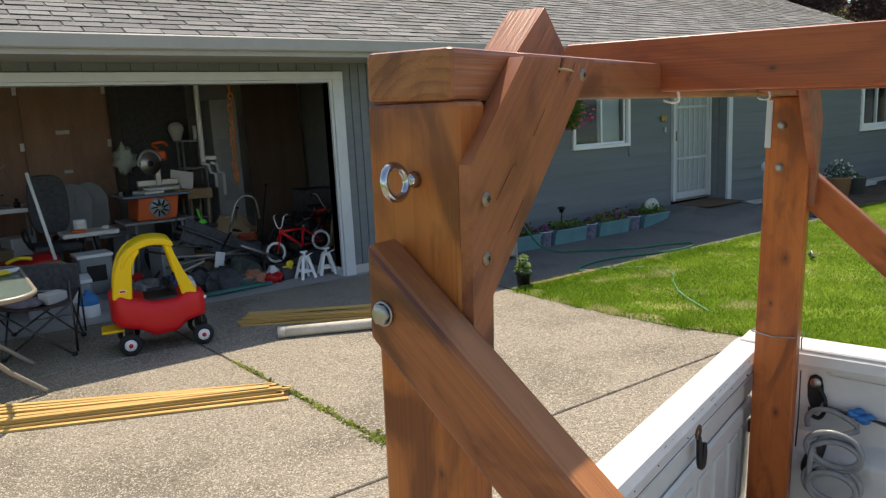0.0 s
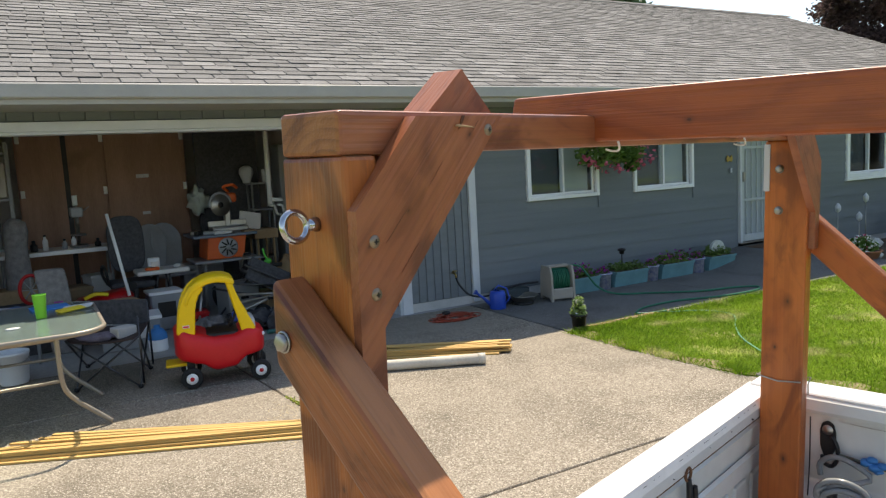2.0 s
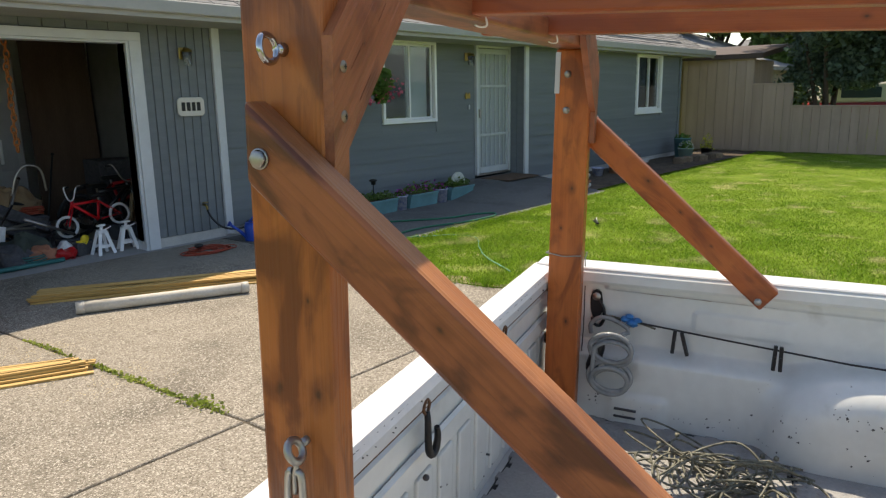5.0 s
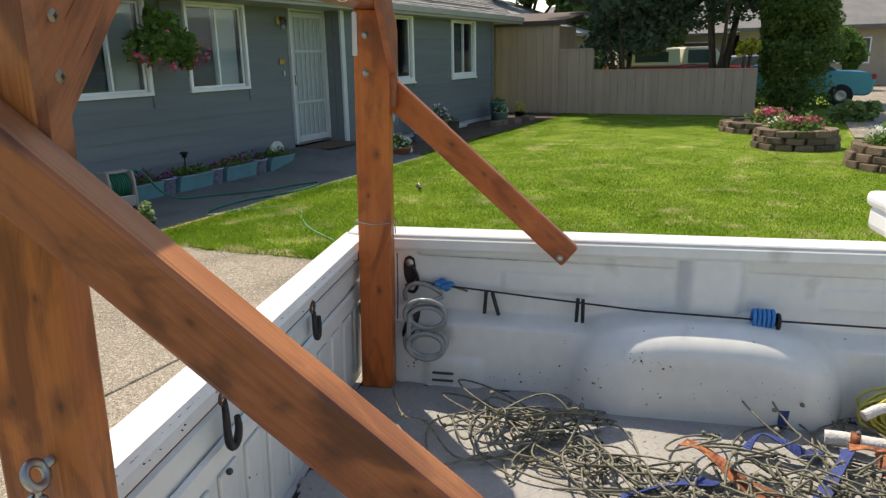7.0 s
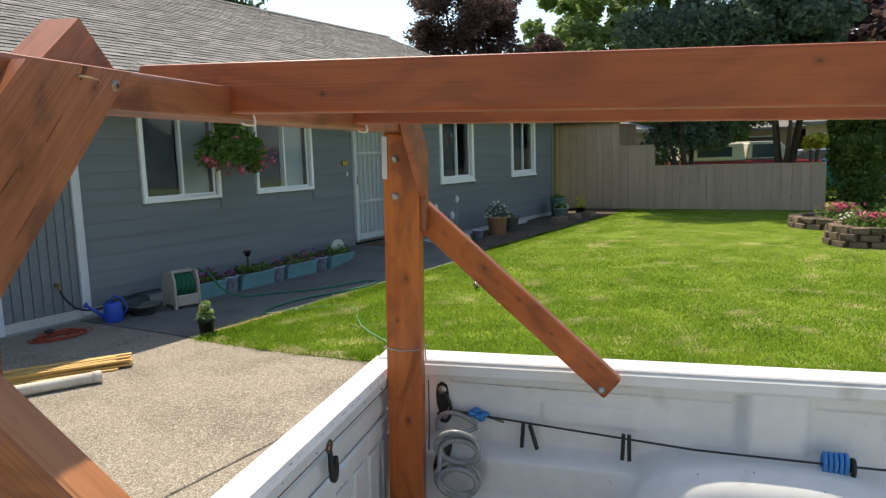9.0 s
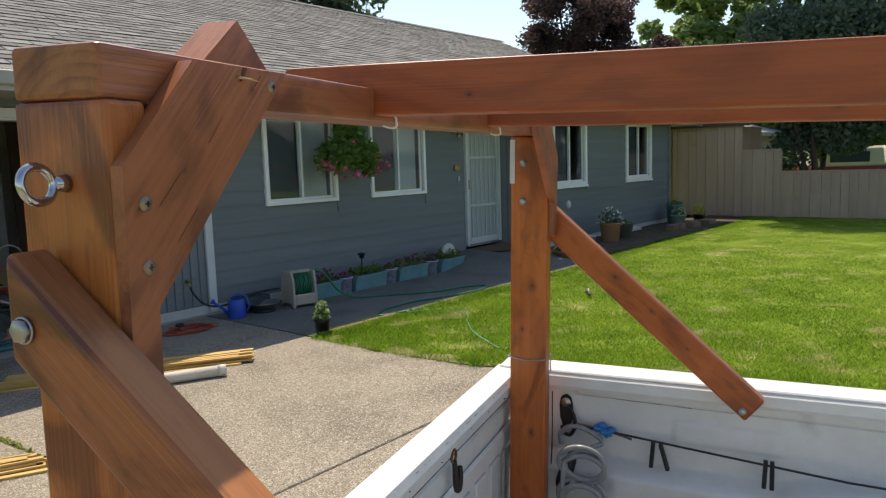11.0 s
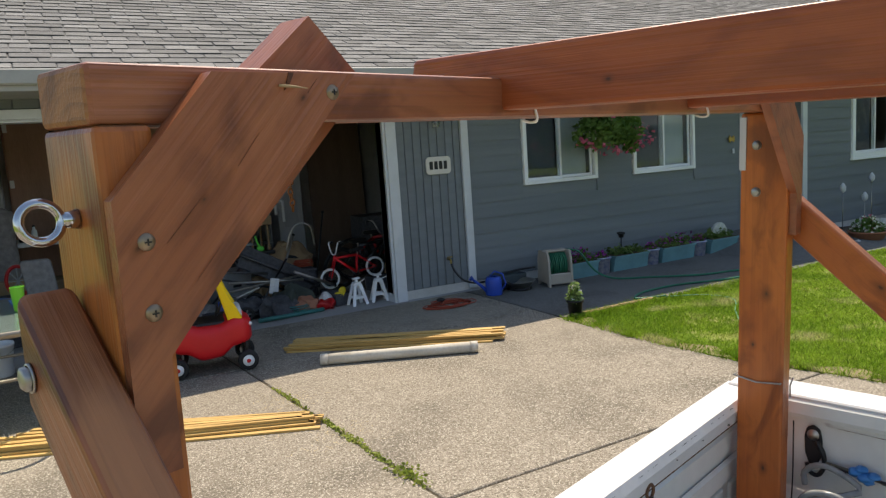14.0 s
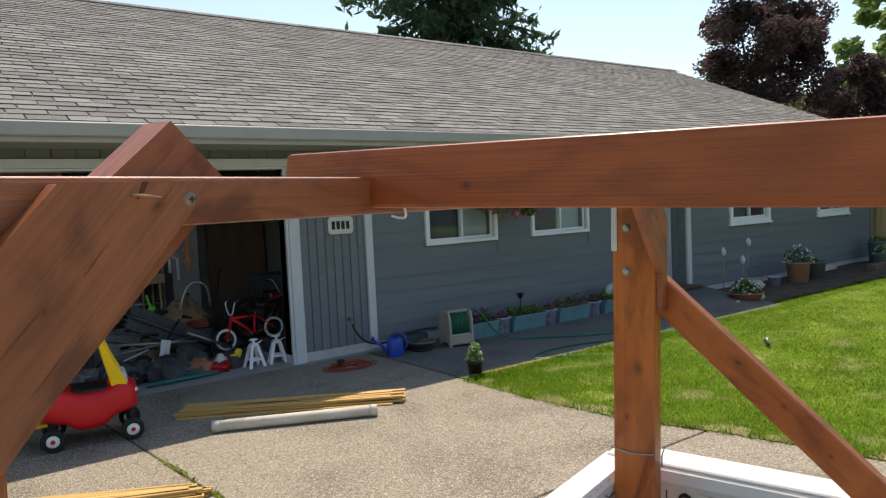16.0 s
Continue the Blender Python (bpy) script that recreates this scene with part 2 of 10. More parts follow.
M_SOIL = mat("soil", (0.05, 0.035, 0.024), (0.13, 0.095, 0.065), 1.0, 0, 6.0, 60.0, 0.8)
M_TURF = mat("turf", (0.085, 0.150, 0.012), (0.210, 0.270, 0.040), 0.95, 0, 2.6, 30.0, 0.10, fine_mix=0.5, spec=0.1, dirt=((0.36, 0.33, 0.14), 2.2, 0.57))
M_GRASS = translucent(mat("grass_blades", (0.112, 0.232, 0.012), (0.275, 0.392, 0.042), 0.7, 0, 1.6, 24.0, 0.0, spec=0.2, vary=0.60, fine_mix=0.40, dirt=((0.50, 0.46, 0.22), 2.2, 0.575)), 0.42)
M_SIDING = mat("gray_blue_siding", (0.145, 0.164, 0.176), (0.185, 0.204, 0.217), 0.7, 0, 2.0, 50.0, 0.12, (0.3, 1, 6), 0.3, 0.05)
M_TRIM = plain("pale_gray_trim", (0.56, 0.58, 0.60), 0.55, var=0.06, bump=0.05)
M_TRIM_WHITE = plain("white_vinyl", (0.82, 0.83, 0.84), 0.4, var=0.03, bump=0.03)
M_FASCIA = plain("gray_fascia", (0.37, 0.36, 0.34), 0.55, var=0.06, bump=0.05)
M_SHINGLE = mat("asphalt_shingle", (0.165, 0.162, 0.158), (0.275, 0.270, 0.262), 0.95, 0, 1.6, 120.0, 0.6, fine_mix=0.5, spec=0.15, vary=0.22)
M_BUTT = plain("shaded_asphalt_edge", (0.085, 0.081, 0.077), 0.95)
M_FOUND = mat("foundation", (0.42, 0.41, 0.38), (0.60, 0.58, 0.55), 0.9, 0, 4.0, 60.0, 0.3)
M_WHITE = mat("white_truck_paint", (0.60, 0.61, 0.58), (0.71, 0.72, 0.685), 0.17, 0, 3.0, 30.0, 0.04, (1, 1, 1), 0.5, dirt=((0.36, 0.33, 0.28), 5.0, 0.64))
M_WHITE_LIP = mat("chalky_white_paint", (0.58, 0.58, 0.575), (0.68, 0.68, 0.68), 0.4, 0, 6.0, 60.0, 0.05, dirt=((0.50, 0.46, 0.42), 9.0, 0.70))
M_FOAM = mat("gray_foam_mat", (0.25, 0.24, 0.226), (0.35, 0.338, 0.318), 0.75, 0, 5.0, 120.0, 0.3, dirt=((0.20, 0.18, 0.16), 4.0, 0.60))
M_BLACK = plain("black_plastic", (0.012, 0.012, 0.013), 0.45, var=0.3)
M_RUBBER = plain("rubber", (0.018, 0.018, 0.018), 0.8, var=0.3)
M_STEEL = plain("zinc_steel", (0.40, 0.385, 0.36), 0.42, 1.0, var=0.15, bump=0.02)
M_DARKSTEEL = plain("dark_steel", (0.10, 0.10, 0.105), 0.4, 1.0)
M_RUST = mat("rusty_steel", (0.10, 0.045, 0.02), (0.22, 0.12, 0.07), 0.8, 0.3, 40.0, 160.0, 0.3)
M_GLASS = glass_mat("window_glass", (0.86, 0.92, 0.93))
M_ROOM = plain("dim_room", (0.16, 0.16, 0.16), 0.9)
M_FENCE = mat("brown_fence_board", (0.365, 0.268, 0.205), (0.455, 0.338, 0.262), 0.9, 0, 1.2, 30.0, 0.25, (6, 6, 0.6), 0.2, 0.07, ((0.31, 0.235, 0.19), 1.2, 0.62))
M_PLY = mat("brown_plywood", (0.29, 0.160, 0.108), (0.43, 0.255, 0.178), 0.6, 0, 1.5, 24.0, 0.1, (4, 4, 0.6), dirt=((0.12, 0.07, 0.04), 1.3, 0.62))
M_STUD = mat("raw_lumber", (0.34, 0.22, 0.11), (0.48, 0.33, 0.18), 0.8, 0, 3.0, 30.0, 0.15, (8, 8, 0.8), vary=0.1)

# ---- mesh tools ----


def bx(bm, x0, x1, y0, y1, z0, z1, bev=0.0, seg=1, m=None):
    r = bmesh.ops.create_cube(bm, size=1.0)
    vs = r["verts"]
    for v in vs:
        v.co = Vector(((x0 + x1) / 2 + v.co.x * (x1 - x0), (y0 + y1) / 2 + v.co.y * (y1 - y0), (z0 + z1) / 2 + v.co.z * (z1 - z0)))
    if bev:
        es = list({e for v in vs for e in v.link_edges})
        g = bmesh.ops.bevel(bm, geom=es, offset=bev, segments=seg, affect="EDGES", profile=0.5)
        vs = list({v for f in g["faces"] for v in f.verts} | {v for v in vs if v.is_valid})
    if m is not None:
        bmesh.ops.transform(bm, matrix=m, verts=vs)
    return vs


def prism(bm, pts, axis, a, b, bev=0.0, seg=1):
    """A polygon in the plane across the axis, pushed from a to b along it."""
    def at(p, d):
        return {"x": (d, p[0], p[1]), "y": (p[0], d, p[1]), "z": (p[0], p[1], d)}[axis]
    lo = [bm.verts.new(at(p, a)) for p in pts]
    hi = [bm.verts.new(at(p, b)) for p in pts]
    n = len(pts)
    fs = [bm.faces.new(lo[::-1]), bm.faces.new(hi)]
    for i in range(n):
        fs.append(bm.faces.new((lo[i], lo[(i + 1) % n], hi[(i + 1) % n], hi[i])))
    bmesh.ops.recalc_face_normals(bm, faces=fs)
    if bev:
        es = list({e for f in fs for e in f.edges})
        bmesh.ops.bevel(bm, geom=es, offset=bev, segments=seg, affect="EDGES", profile=0.5)


def smooth_path(pts, n=8):
    """A finer line through the points (Catmull-Rom)."""
    pts = [Vector(p) for p in pts]
    q = [pts[0]] + pts + [pts[-1]]
    out = []
    for i in range(1, len(q) - 2):
        for k in range(n):
            t = k / n
            a, b, c, d = q[i - 1], q[i], q[i + 1], q[i + 2]
            out.append(0.5 * ((2 * b) + (c - a) * t + (2 * a - 5 * b + 4 * c - d) * t * t + (3 * b - a - 3 * c + d) * t * t * t))
    out.append(pts[-1])
    return out


def tube(bm, pts, r, n=8, closed=False, caps=True):
    """A round bar along a line of points; r may be a list."""
    pts = [Vector(p) for p in pts]
    k = len(pts)
    rings = []
    up = None
    for i, p in enumerate(pts):
        if closed:
            d = pts[(i + 1) % k] - pts[i - 1]
        else:
            d = pts[min(i + 1, k - 1)] - pts[max(i - 1, 0)]
        d.normalize()
        if up is None:
            up = d.orthogonal().normalized()
        up = (up - d * up.dot(d))
        if up.length < 1e-5:
            up = d.orthogonal()
        up.normalize()
        side = d.cross(up)
        rr = r[i] if isinstance(r, (list, tuple)) else r
        rings.append([bm.verts.new(p + rr * (math.cos(t) * up + math.sin(t) * side)) for t in (2 * math.pi * j / n for j in range(n))])
    for i in range(k if closed else k - 1):
        a, b = rings[i], rings[(i + 1) % k]
        for j in range(n):
            f = bm.faces.new((a[j], a[(j + 1) % n], b[(j + 1) % n], b[j]))
            f.smooth = True
    if caps and not closed:
        bm.faces.new(rings[0][::-1])
        bm.faces.new(rings[-1])


def lathe(bm, prof, n=24, c=(0, 0, 0), m=None):
    """Turn a profile of (radius, height) round the z axis."""
    rings = []
    for r, z in prof:
        if r < 1e-5:
            rings.append([bm.verts.new((c[0], c[1], c[2] + z))])
        else:
            rings.append([bm.verts.new((c[0] + r * math.cos(2 * math.pi * j / n), c[1] + r * math.sin(2 * math.pi * j / n), c[2] + z)) for j in range(n)])
    for a, b in zip(rings, rings[1:]):
        for j in range(n):
            q = [a[j % len(a)], a[(j + 1) % len(a)], b[(j + 1) % len(b)], b[j % len(b)]]
            q = list(dict.fromkeys(q))
            if len(q) > 2:
                f = bm.faces.new(q)
                f.smooth = True
    if m is not None:
        bmesh.ops.transform(bm, matrix=m, verts=[v for r in rings for v in r])


def ball(bm, c, rx, ry=None, rz=None, sub=2, rough=0.0):
    r = bmesh.ops.create_icosphere(bm, subdivisions=sub, radius=1.0)
    for v in r["verts"]:
        k = 1 + rough * noise.noise(v.co * 2.3 + Vector(c) * 7)
        v.co = Vector(c) + Vector((v.co.x * rx, v.co.y * (ry or rx), v.co.z * (rz or rx))) * k
    for f in {f for v in r["verts"] for f in v.link_faces}:
        f.smooth = True


def mesh_of(name, bm, material):
    me = bpy.data.meshes.new(name)
    bm.to_mesh(me)
    bm.free()
    if isinstance(material, (list, tuple)):
        for k in material:
            me.materials.append(k)
    else:
        me.materials.append(material)
    return me


def thing(name, m, label, category, group="", kind=""):
    """An Empty at the thing's base, at the pose m, for its parts."""
    e = new(name)
    e.empty_display_size = 0.1
    e.matrix_basis = m
    return tagged(e, label, category, group, kind)


def part(name, bm, material, parent, label="", m=None):
    me = bm if isinstance(bm, bpy.types.Mesh) else mesh_of(name, bm, material)
    ob = new(name, me)
    ob.parent = parent
    if m is not None:
        ob.matrix_basis = m
    return tagged(ob, label)


def single(name, bm, material, label, category, m=None, group="", kind=""):
    """A thing of one mesh."""
    ob = new(name, bm if isinstance(bm, bpy.types.Mesh) else mesh_of(name, bm, material))
    if m is not None:
        ob.matrix_basis = m
    return tagged(ob, label, category, group, kind)


def boxpart(name, parent, material, x0, x1, y0, y1, z0, z1, bev=0.004, label="", seg=1):
    bm = bmesh.new()
    bx(bm, x0, x1, y0, y1, z0, z1, bev, seg)
    return part(name, bm, material, parent, label)


def along(p0, p1, side):
    """A frame whose x runs from p0 to p1 and whose y lies towards side; its origin is p0."""
    p0, p1, side = Vector(p0), Vector(p1), Vector(side)
    x = (p1 - p0).normalized()
    y = (side - x * side.dot(x)).normalized()
    z = x.cross(y)
    return Matrix.Translation(p0) @ Matrix((x, y, z)).transposed().to_4x4(), (p1 - p0).length


def board(name, parent, material, p0, p1, side, w, t, bev=0.004, label=""):
    """A plank from p0 to p1, w wide towards side and t thick, with its grain along it."""
    m, ln = along(p0, p1, side)
    bm = bmesh.new()
    bx(bm, 0, ln, -w / 2, w / 2, -t / 2, t / 2, bev, 2)
    for f in bm.faces:
        if abs(f.normal.x) > 0.9:
            f.material_index = 1
    return part(name, mesh_of(name, bm, [material, M_ENDGRAIN]), None, parent, label, m)


# ---- ground ----
YW = 7.107   # front wall
YE = 6.517   # eave
YV = 6.80    # bedroom wing wall


def sheet(name, x0, x1, y0, y1, z, material, label, category, nx=1, ny=1, bumpy=0.0, kind="structure"):
    bm = bmesh.new()
    vs = [[bm.verts.new((x0 + (x1 - x0) * i / nx, y0 + (y1 - y0) * j / ny, z + bumpy * noise.noise(Vector((i * 0.37, j * 0.37, 1.7))))) for j in range(ny + 1)] for i in range(nx + 1)]
    for i in range(nx):
        for j in range(ny):
            bm.faces.new((vs[i][j], vs[i + 1][j], vs[i + 1][j + 1], vs[i][j + 1])).smooth = True
    return single(name, bm, material, label, category, kind=kind)


ground = sheet("ground", -900, 900, -900, 900, -0.05, M_TURF, "dull green ground reaching to the horizon", "ground")


def slab(parent, pts, z0=-0.12, z1=0.0, material=None):
    bm = bmesh.new()
    prism(bm, pts, "z", z0, z1, 0.006)
    return part("slab", bm, material or M_CONC, parent)


def rect(x0, x1, y0, y1):
    return [(x0, y0), (x1, y0), (x1, y1), (x0, y1)]


driveway = thing("driveway", pose(0, 0, 0), "weathered exposed-aggregate concrete driveway with weedy joints", "driveway", kind="structure")
J = 0.008


def joint_x(y):
    """The long joint runs slightly askew towards the garage."""
    return -1.92 - 0.08 * max(0.0, y - 2.88)


for y0, y1 in ((-4.5, -0.8), (-0.8, 2.88), (2.88, 5.75), (5.75, 7.06)):
    slab(driveway, rect(-8.2, -5.15 - J, y0 + J, y1 - J))
    slab(driveway, [(-5.15 + J, y0 + J), (joint_x(y0) - J, y0 + J), (joint_x(y1) - J, y1 - J), (-5.15 + J, y1 - J)])
slab(driveway, [(joint_x(2.88) + J, 2.88 + J), (0.95, 2.88 + J), (0.78, 3.4), (0.72, 4.0), (0.70, 5.10), (0.72, 5.75 - J), (joint_x(5.75) + J, 5.75 - J)])
slab(driveway, [(joint_x(5.75) + J, 5.75 + J), (0.72, 5.75 + J), (0.72, 7.06), (joint_x(7.06) + J, 7.06)])
slab(driveway, [(-1.92 + J, -0.8 + J), (1.5, -0.8 + J), (1.30, 1.2), (1.12, 2.2), (0.97, 2.88 - J), (-1.92 + J, 2.88 - J)])
slab(driveway, [(-1.92 + J, -4.5), (2.2, -4.5), (1.5, -0.8 - J), (-1.92 + J, -0.8 - J)])
boxpart("joint_bed", driveway, M_JOINT, -8.2, 0.70, -4.5, 7.05, -0.14, -0.009, 0)
walkway = thing("walkway", pose(0, 0, 0), "shaded concrete walkway along the house front", "walkway", kind="structure")
for x0, x1 in ((0.74, 3.3), (3.3, 5.3), (5.3, 6.54)):
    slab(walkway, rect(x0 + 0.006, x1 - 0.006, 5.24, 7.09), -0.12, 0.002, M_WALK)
bm = bmesh.new()
rise = [[bm.verts.new((4.2 + 2.29 * i / 24, 5.3 + 1.77 * j / 20, -0.004 + 0.2 * (lambda t: t * t * (3 - 2 * t))(min(1.0, i / 14)) * min(1.0, j / 15))) for j in range(21)] for i in range(25)]
for i in range(24):
    for j in range(20):
        bm.faces.new((rise[i][j], rise[i + 1][j], rise[i + 1][j + 1], rise[i][j + 1])).smooth = True
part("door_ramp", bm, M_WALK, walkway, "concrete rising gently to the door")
# hairline cracks across the slabs
for pts in ([(-0.62, 3.95), (-0.55, 3.72), (-0.40, 3.52), (-0.33, 3.30), (-0.18, 3.10), (-0.12, 2.90)], [(-4.6, 3.75), (-4.1, 3.60), (-3.7, 3.62), (-3.2, 3.42)], [(0.55, 3.6), (0.30, 3.45), (0.12, 3.18), (-0.02, 2.92)], [(-3.6, 2.3), (-3.1, 2.05), (-2.5, 2.1), (-2.05, 1.9)]):
    bm = bmesh.new()
    fine = []
    rk = random.Random(len(pts) * 7)
    for (ax, ay), (bx_, by) in zip(pts, pts[1:]):
        for k in range(5):
            fine.append((ax + (bx_ - ax) * k / 5 + rk.uniform(-0.012, 0.012), ay + (by - ay) * k / 5 + rk.uniform(-0.012, 0.012)))
    wd = [0.0028 * rk.uniform(0.5, 1.3) for _ in fine]
    up_ = [bm.verts.new((p[0], p[1] + w_, 0.0016)) for p, w_ in zip(fine, wd)]
    dn_ = [bm.verts.new((p[0], p[1] - w_, 0.0016)) for p, w_ in zip(fine, wd)]
    for k in range(len(fine) - 1):
        bm.faces.new((dn_[k], dn_[k + 1], up_[k + 1], up_[k]))
    part("crack", bm, M_JOINT, driveway)
# unseen street behind the camera's side of the lot, added to gray the window reflections
boxpart("kerb", thing("road", pose(0, 0, 0), "unseen gray asphalt street added in front of the lot", "road", kind="structure"), M_WALK, -60, 60, -9.3, -9.1, -0.2, 0.02, 0.02)
sheet("street", -60, 60, -17.5, -9.3, -0.04, mat("asphalt", (0.045, 0.045, 0.047), (0.075, 0.074, 0.073), 0.9, 0, 1.5, 90, 0.4, spec=0.2), "unseen worn gray asphalt added for reflections", "road")

# ---- house ----
house = thing("house", pose(0, YW, 0), "single-storey gray-blue ranch house with an asphalt shingle roof", "house")


def wall(name, x0, x1, z0, z1, y, holes, material=None, th=0.14):
    """A wall with its front at y and openings (x0, x1, z0, z1) through it."""
    xs = sorted({x0, x1, *(h[0] for h in holes), *(h[1] for h in holes)})
    zs = [v for v in sorted({z0, z1, *(h[2] for h in holes), *(h[3] for h in holes)}) if z0 <= v <= z1]
    bm = bmesh.new()
    vt = {}

    def vert(i, k, q):
        if (i, k, q) not in vt:
            vt[(i, k, q)] = bm.verts.new((xs[i], y + th * q, zs[k]))
        return vt[(i, k, q)]

    def solid(i, k):
        if not (0 <= i < len(xs) - 1 and 0 <= k < len(zs) - 1):
            return False
        return not any(h[0] <= xs[i] and xs[i + 1] <= h[1] and h[2] <= zs[k] and zs[k + 1] <= h[3] for h in holes)
    for i in range(len(xs) - 1):
        for k in range(len(zs) - 1):
            if not solid(i, k):
                continue
            bm.faces.new((vert(i, k, 0), vert(i + 1, k, 0), vert(i + 1, k + 1, 0), vert(i, k + 1, 0)))
            bm.faces.new((vert(i, k + 1, 1), vert(i + 1, k + 1, 1), vert(i + 1, k, 1), vert(i, k, 1)))
            for di, dk, a, b in ((-1, 0, (i, k), (i, k + 1)), (1, 0, (i + 1, k + 1), (i + 1, k)), (0, -1, (i + 1, k), (i, k)), (0, 1, (i, k + 1), (i + 1, k + 1))):
                if not solid(i + di, k + dk):
                    bm.faces.new((vert(*a, 0), vert(*b, 0), vert(*b, 1), vert(*a, 1)))
    bmesh.ops.recalc_face_normals(bm, faces=bm.faces)
    return part(name, bm, material or M_SIDING, house)


GX0, GX1, GZ = -5.05, -0.152, 2.11
WINS = [(1.705, 2.76, 1.19, 2.245, YW), (3.468, 4.525, 1.19, 2.25, YW), (7.805, 8.93, 1.15, 2.255, YV), (10.835, 11.97, 1.15, 2.255, YV)]
DX0, DX1, DZ0, DZ1 = 5.55, 6.50, 0.235, 2.30
garage_wall = wall("garage_wall", -5.9, 0.90, 0.10, 2.62, 0.02, [(GX0, GX1, -1, GZ)])
front_wall = wall("front_wall", 0.90, 6.56, 0.10, 2.62, 0.02, [(w[0], w[1], w[2], w[3]) for w in WINS[:2]] + [(DX0, DX1, -1, DZ1)])
wing_wall = wall("wing_wall", 6.52, 13.12, 0.10, 2.62, YV - YW + 0.02, [(w[0], w[1], w[2], w[3]) for w in WINS[2:]])
boxpart("wing_side_wall", house, M_SIDING, 6.52, 6.66, YV - YW + 0.17, 0.30, 0.08, 2.62, 0)
boxpart("gable_wall", house, M_SIDING, 12.98, 13.12, YV - YW + 0.17, 11.2, 0.08, 2.62, 0)
boxpart("end_wall", house, M_SIDING, -6.04, -5.9, 0.02, 11.2, 0.0, 2.62, 0)
boxpart("back_wall", house, M_SIDING, -6.04, 13.12, 11.2, 11.34, 0.0, 2.62, 0)
for a, b, y in ((GX1 + 0.1, 0.9, 0), (0.9, DX0, 0), (6.52, 13.12, YV - YW)):
    boxpart("foundation", house, M_FOUND, a, b, y + 0.012, y + 0.15, -0.15, 0.104, 0.004, "pale concrete foundation strip")

# lap siding: boards cut round the openings
boards = {}


def lap(parent, x0, x1, z, y, h=0.185):
    ln = round(x1 - x0, 3)
    key = (ln, h)
    if key not in boards:
        bm = bmesh.new()
        prism(bm, [(0.0, 0.0), (-0.020, 0.0), (-0.006, h + 0.012), (0.0, h + 0.012)], "x", 0, ln)
        boards[key] = mesh_of("siding_board", bm, M_SIDING)
    part("siding_board", boards[key], None, parent, "", pose(x0, y, z))


def lap_wall(parent, x0, x1, y, holes, top=2.40):
    z = 0.10
    rnd = random.Random(5)
    while z < top:
        h = min(0.178, top - z)
        spans = [(x0, x1)]
        for a, b, c, d in holes:
            if z + h > c + 0.01 and z < d - 0.01:
                spans = [s for p, q in spans for s in ((p, min(q, a)), (max(p, b), q)) if s[1] - s[0] > 0.02]
        for p, q in spans:
            lap(parent, p, q, z, y, h)
        z += 0.178


lap_wall(front_wall, 0.92, 6.515, 0.018, [(w[0] - 0.05, w[1] + 0.05, w[2] - 0.06, w[3] + 0.05) for w in WINS[:2]] + [(DX0 - 0.07, DX1 + 0.05, -1, DZ1 + 0.05)])
lap_wall(wing_wall, 6.60, 13.04, YV - YW + 0.018, [(w[0] - 0.07, w[1] + 0.07, w[2] - 0.09, w[3] + 0.07) for w in WINS[2:]])
# grooved vertical panels beside and over the garage opening
planks = {}


def vplank(x0, x1, z0, z1):
    key = (round(x1 - x0, 3), round(z1 - z0, 3))
    if key not in planks:
        bm = bmesh.new()
        bx(bm, 0.005, key[0] - 0.005, -0.012, 0.0, 0, key[1], 0.003)
        planks[key] = mesh_of("grooved_plank", bm, M_SIDING)
    part("grooved_plank", planks[key], None, garage_wall, "", pose(x0, 0.016, z0))


x = GX1 + 0.155
while x < 0.80:
    w = min(0.102, 0.805 - x)
    vplank(x, x + w, 0.105, 2.40)
    x += w
x = -5.9
while x < GX1 + 0.13:
    vplank(x, x + 0.2, GZ + 0.095, 2.40)
    x += 0.2
# corner and garage trim
tr = thing("trim", pose(0, YW, 0), "pale gray painted trim boards round garage and corners", "trim", kind="structure")
boxpart("corner_board", tr, M_TRIM, 0.812, 0.905, -0.028, 0.015, 0.03, 2.40, 0.003)
boxpart("corner_board", tr, M_TRIM, 6.495, 6.595, YV - YW - 0.03, YV - YW + 0.012, 0.06, 2.40, 0.003)
boxpart("corner_board", tr, M_SIDING, 13.04, 13.135, YV - YW - 0.03, YV - YW + 0.012, 0.05, 2.40, 0.003)
boxpart("garage_jamb_trim", tr, M_TRIM, GX1 + 0.03, 0.0, -0.03, 0.014, 0.0, GZ + 0.09, 0.003)
boxpart("garage_jamb", tr, M_TRIM, GX1, GX1 + 0.029, -0.018, 0.16, 0.0, GZ, 0.003)
boxpart("garage_jamb", tr, M_TRIM, GX0 - 0.029, GX0, -0.018, 0.16, 0.0, GZ, 0.003)
boxpart("garage_jamb_trim", tr, M_TRIM, GX0 - 0.15, GX0 - 0.03, -0.03, 0.014, 0.0, GZ + 0.09, 0.003)
boxpart("garage_head_trim", tr, M_TRIM, GX0 - 0.15, 0.0, -0.033, 0.012, GZ + 0.005, GZ + 0.088, 0.003)
boxpart("garage_head", tr, M_TRIM, GX0, GX1, -0.016, 0.16, GZ - 0.02, GZ + 0.004, 0.002)

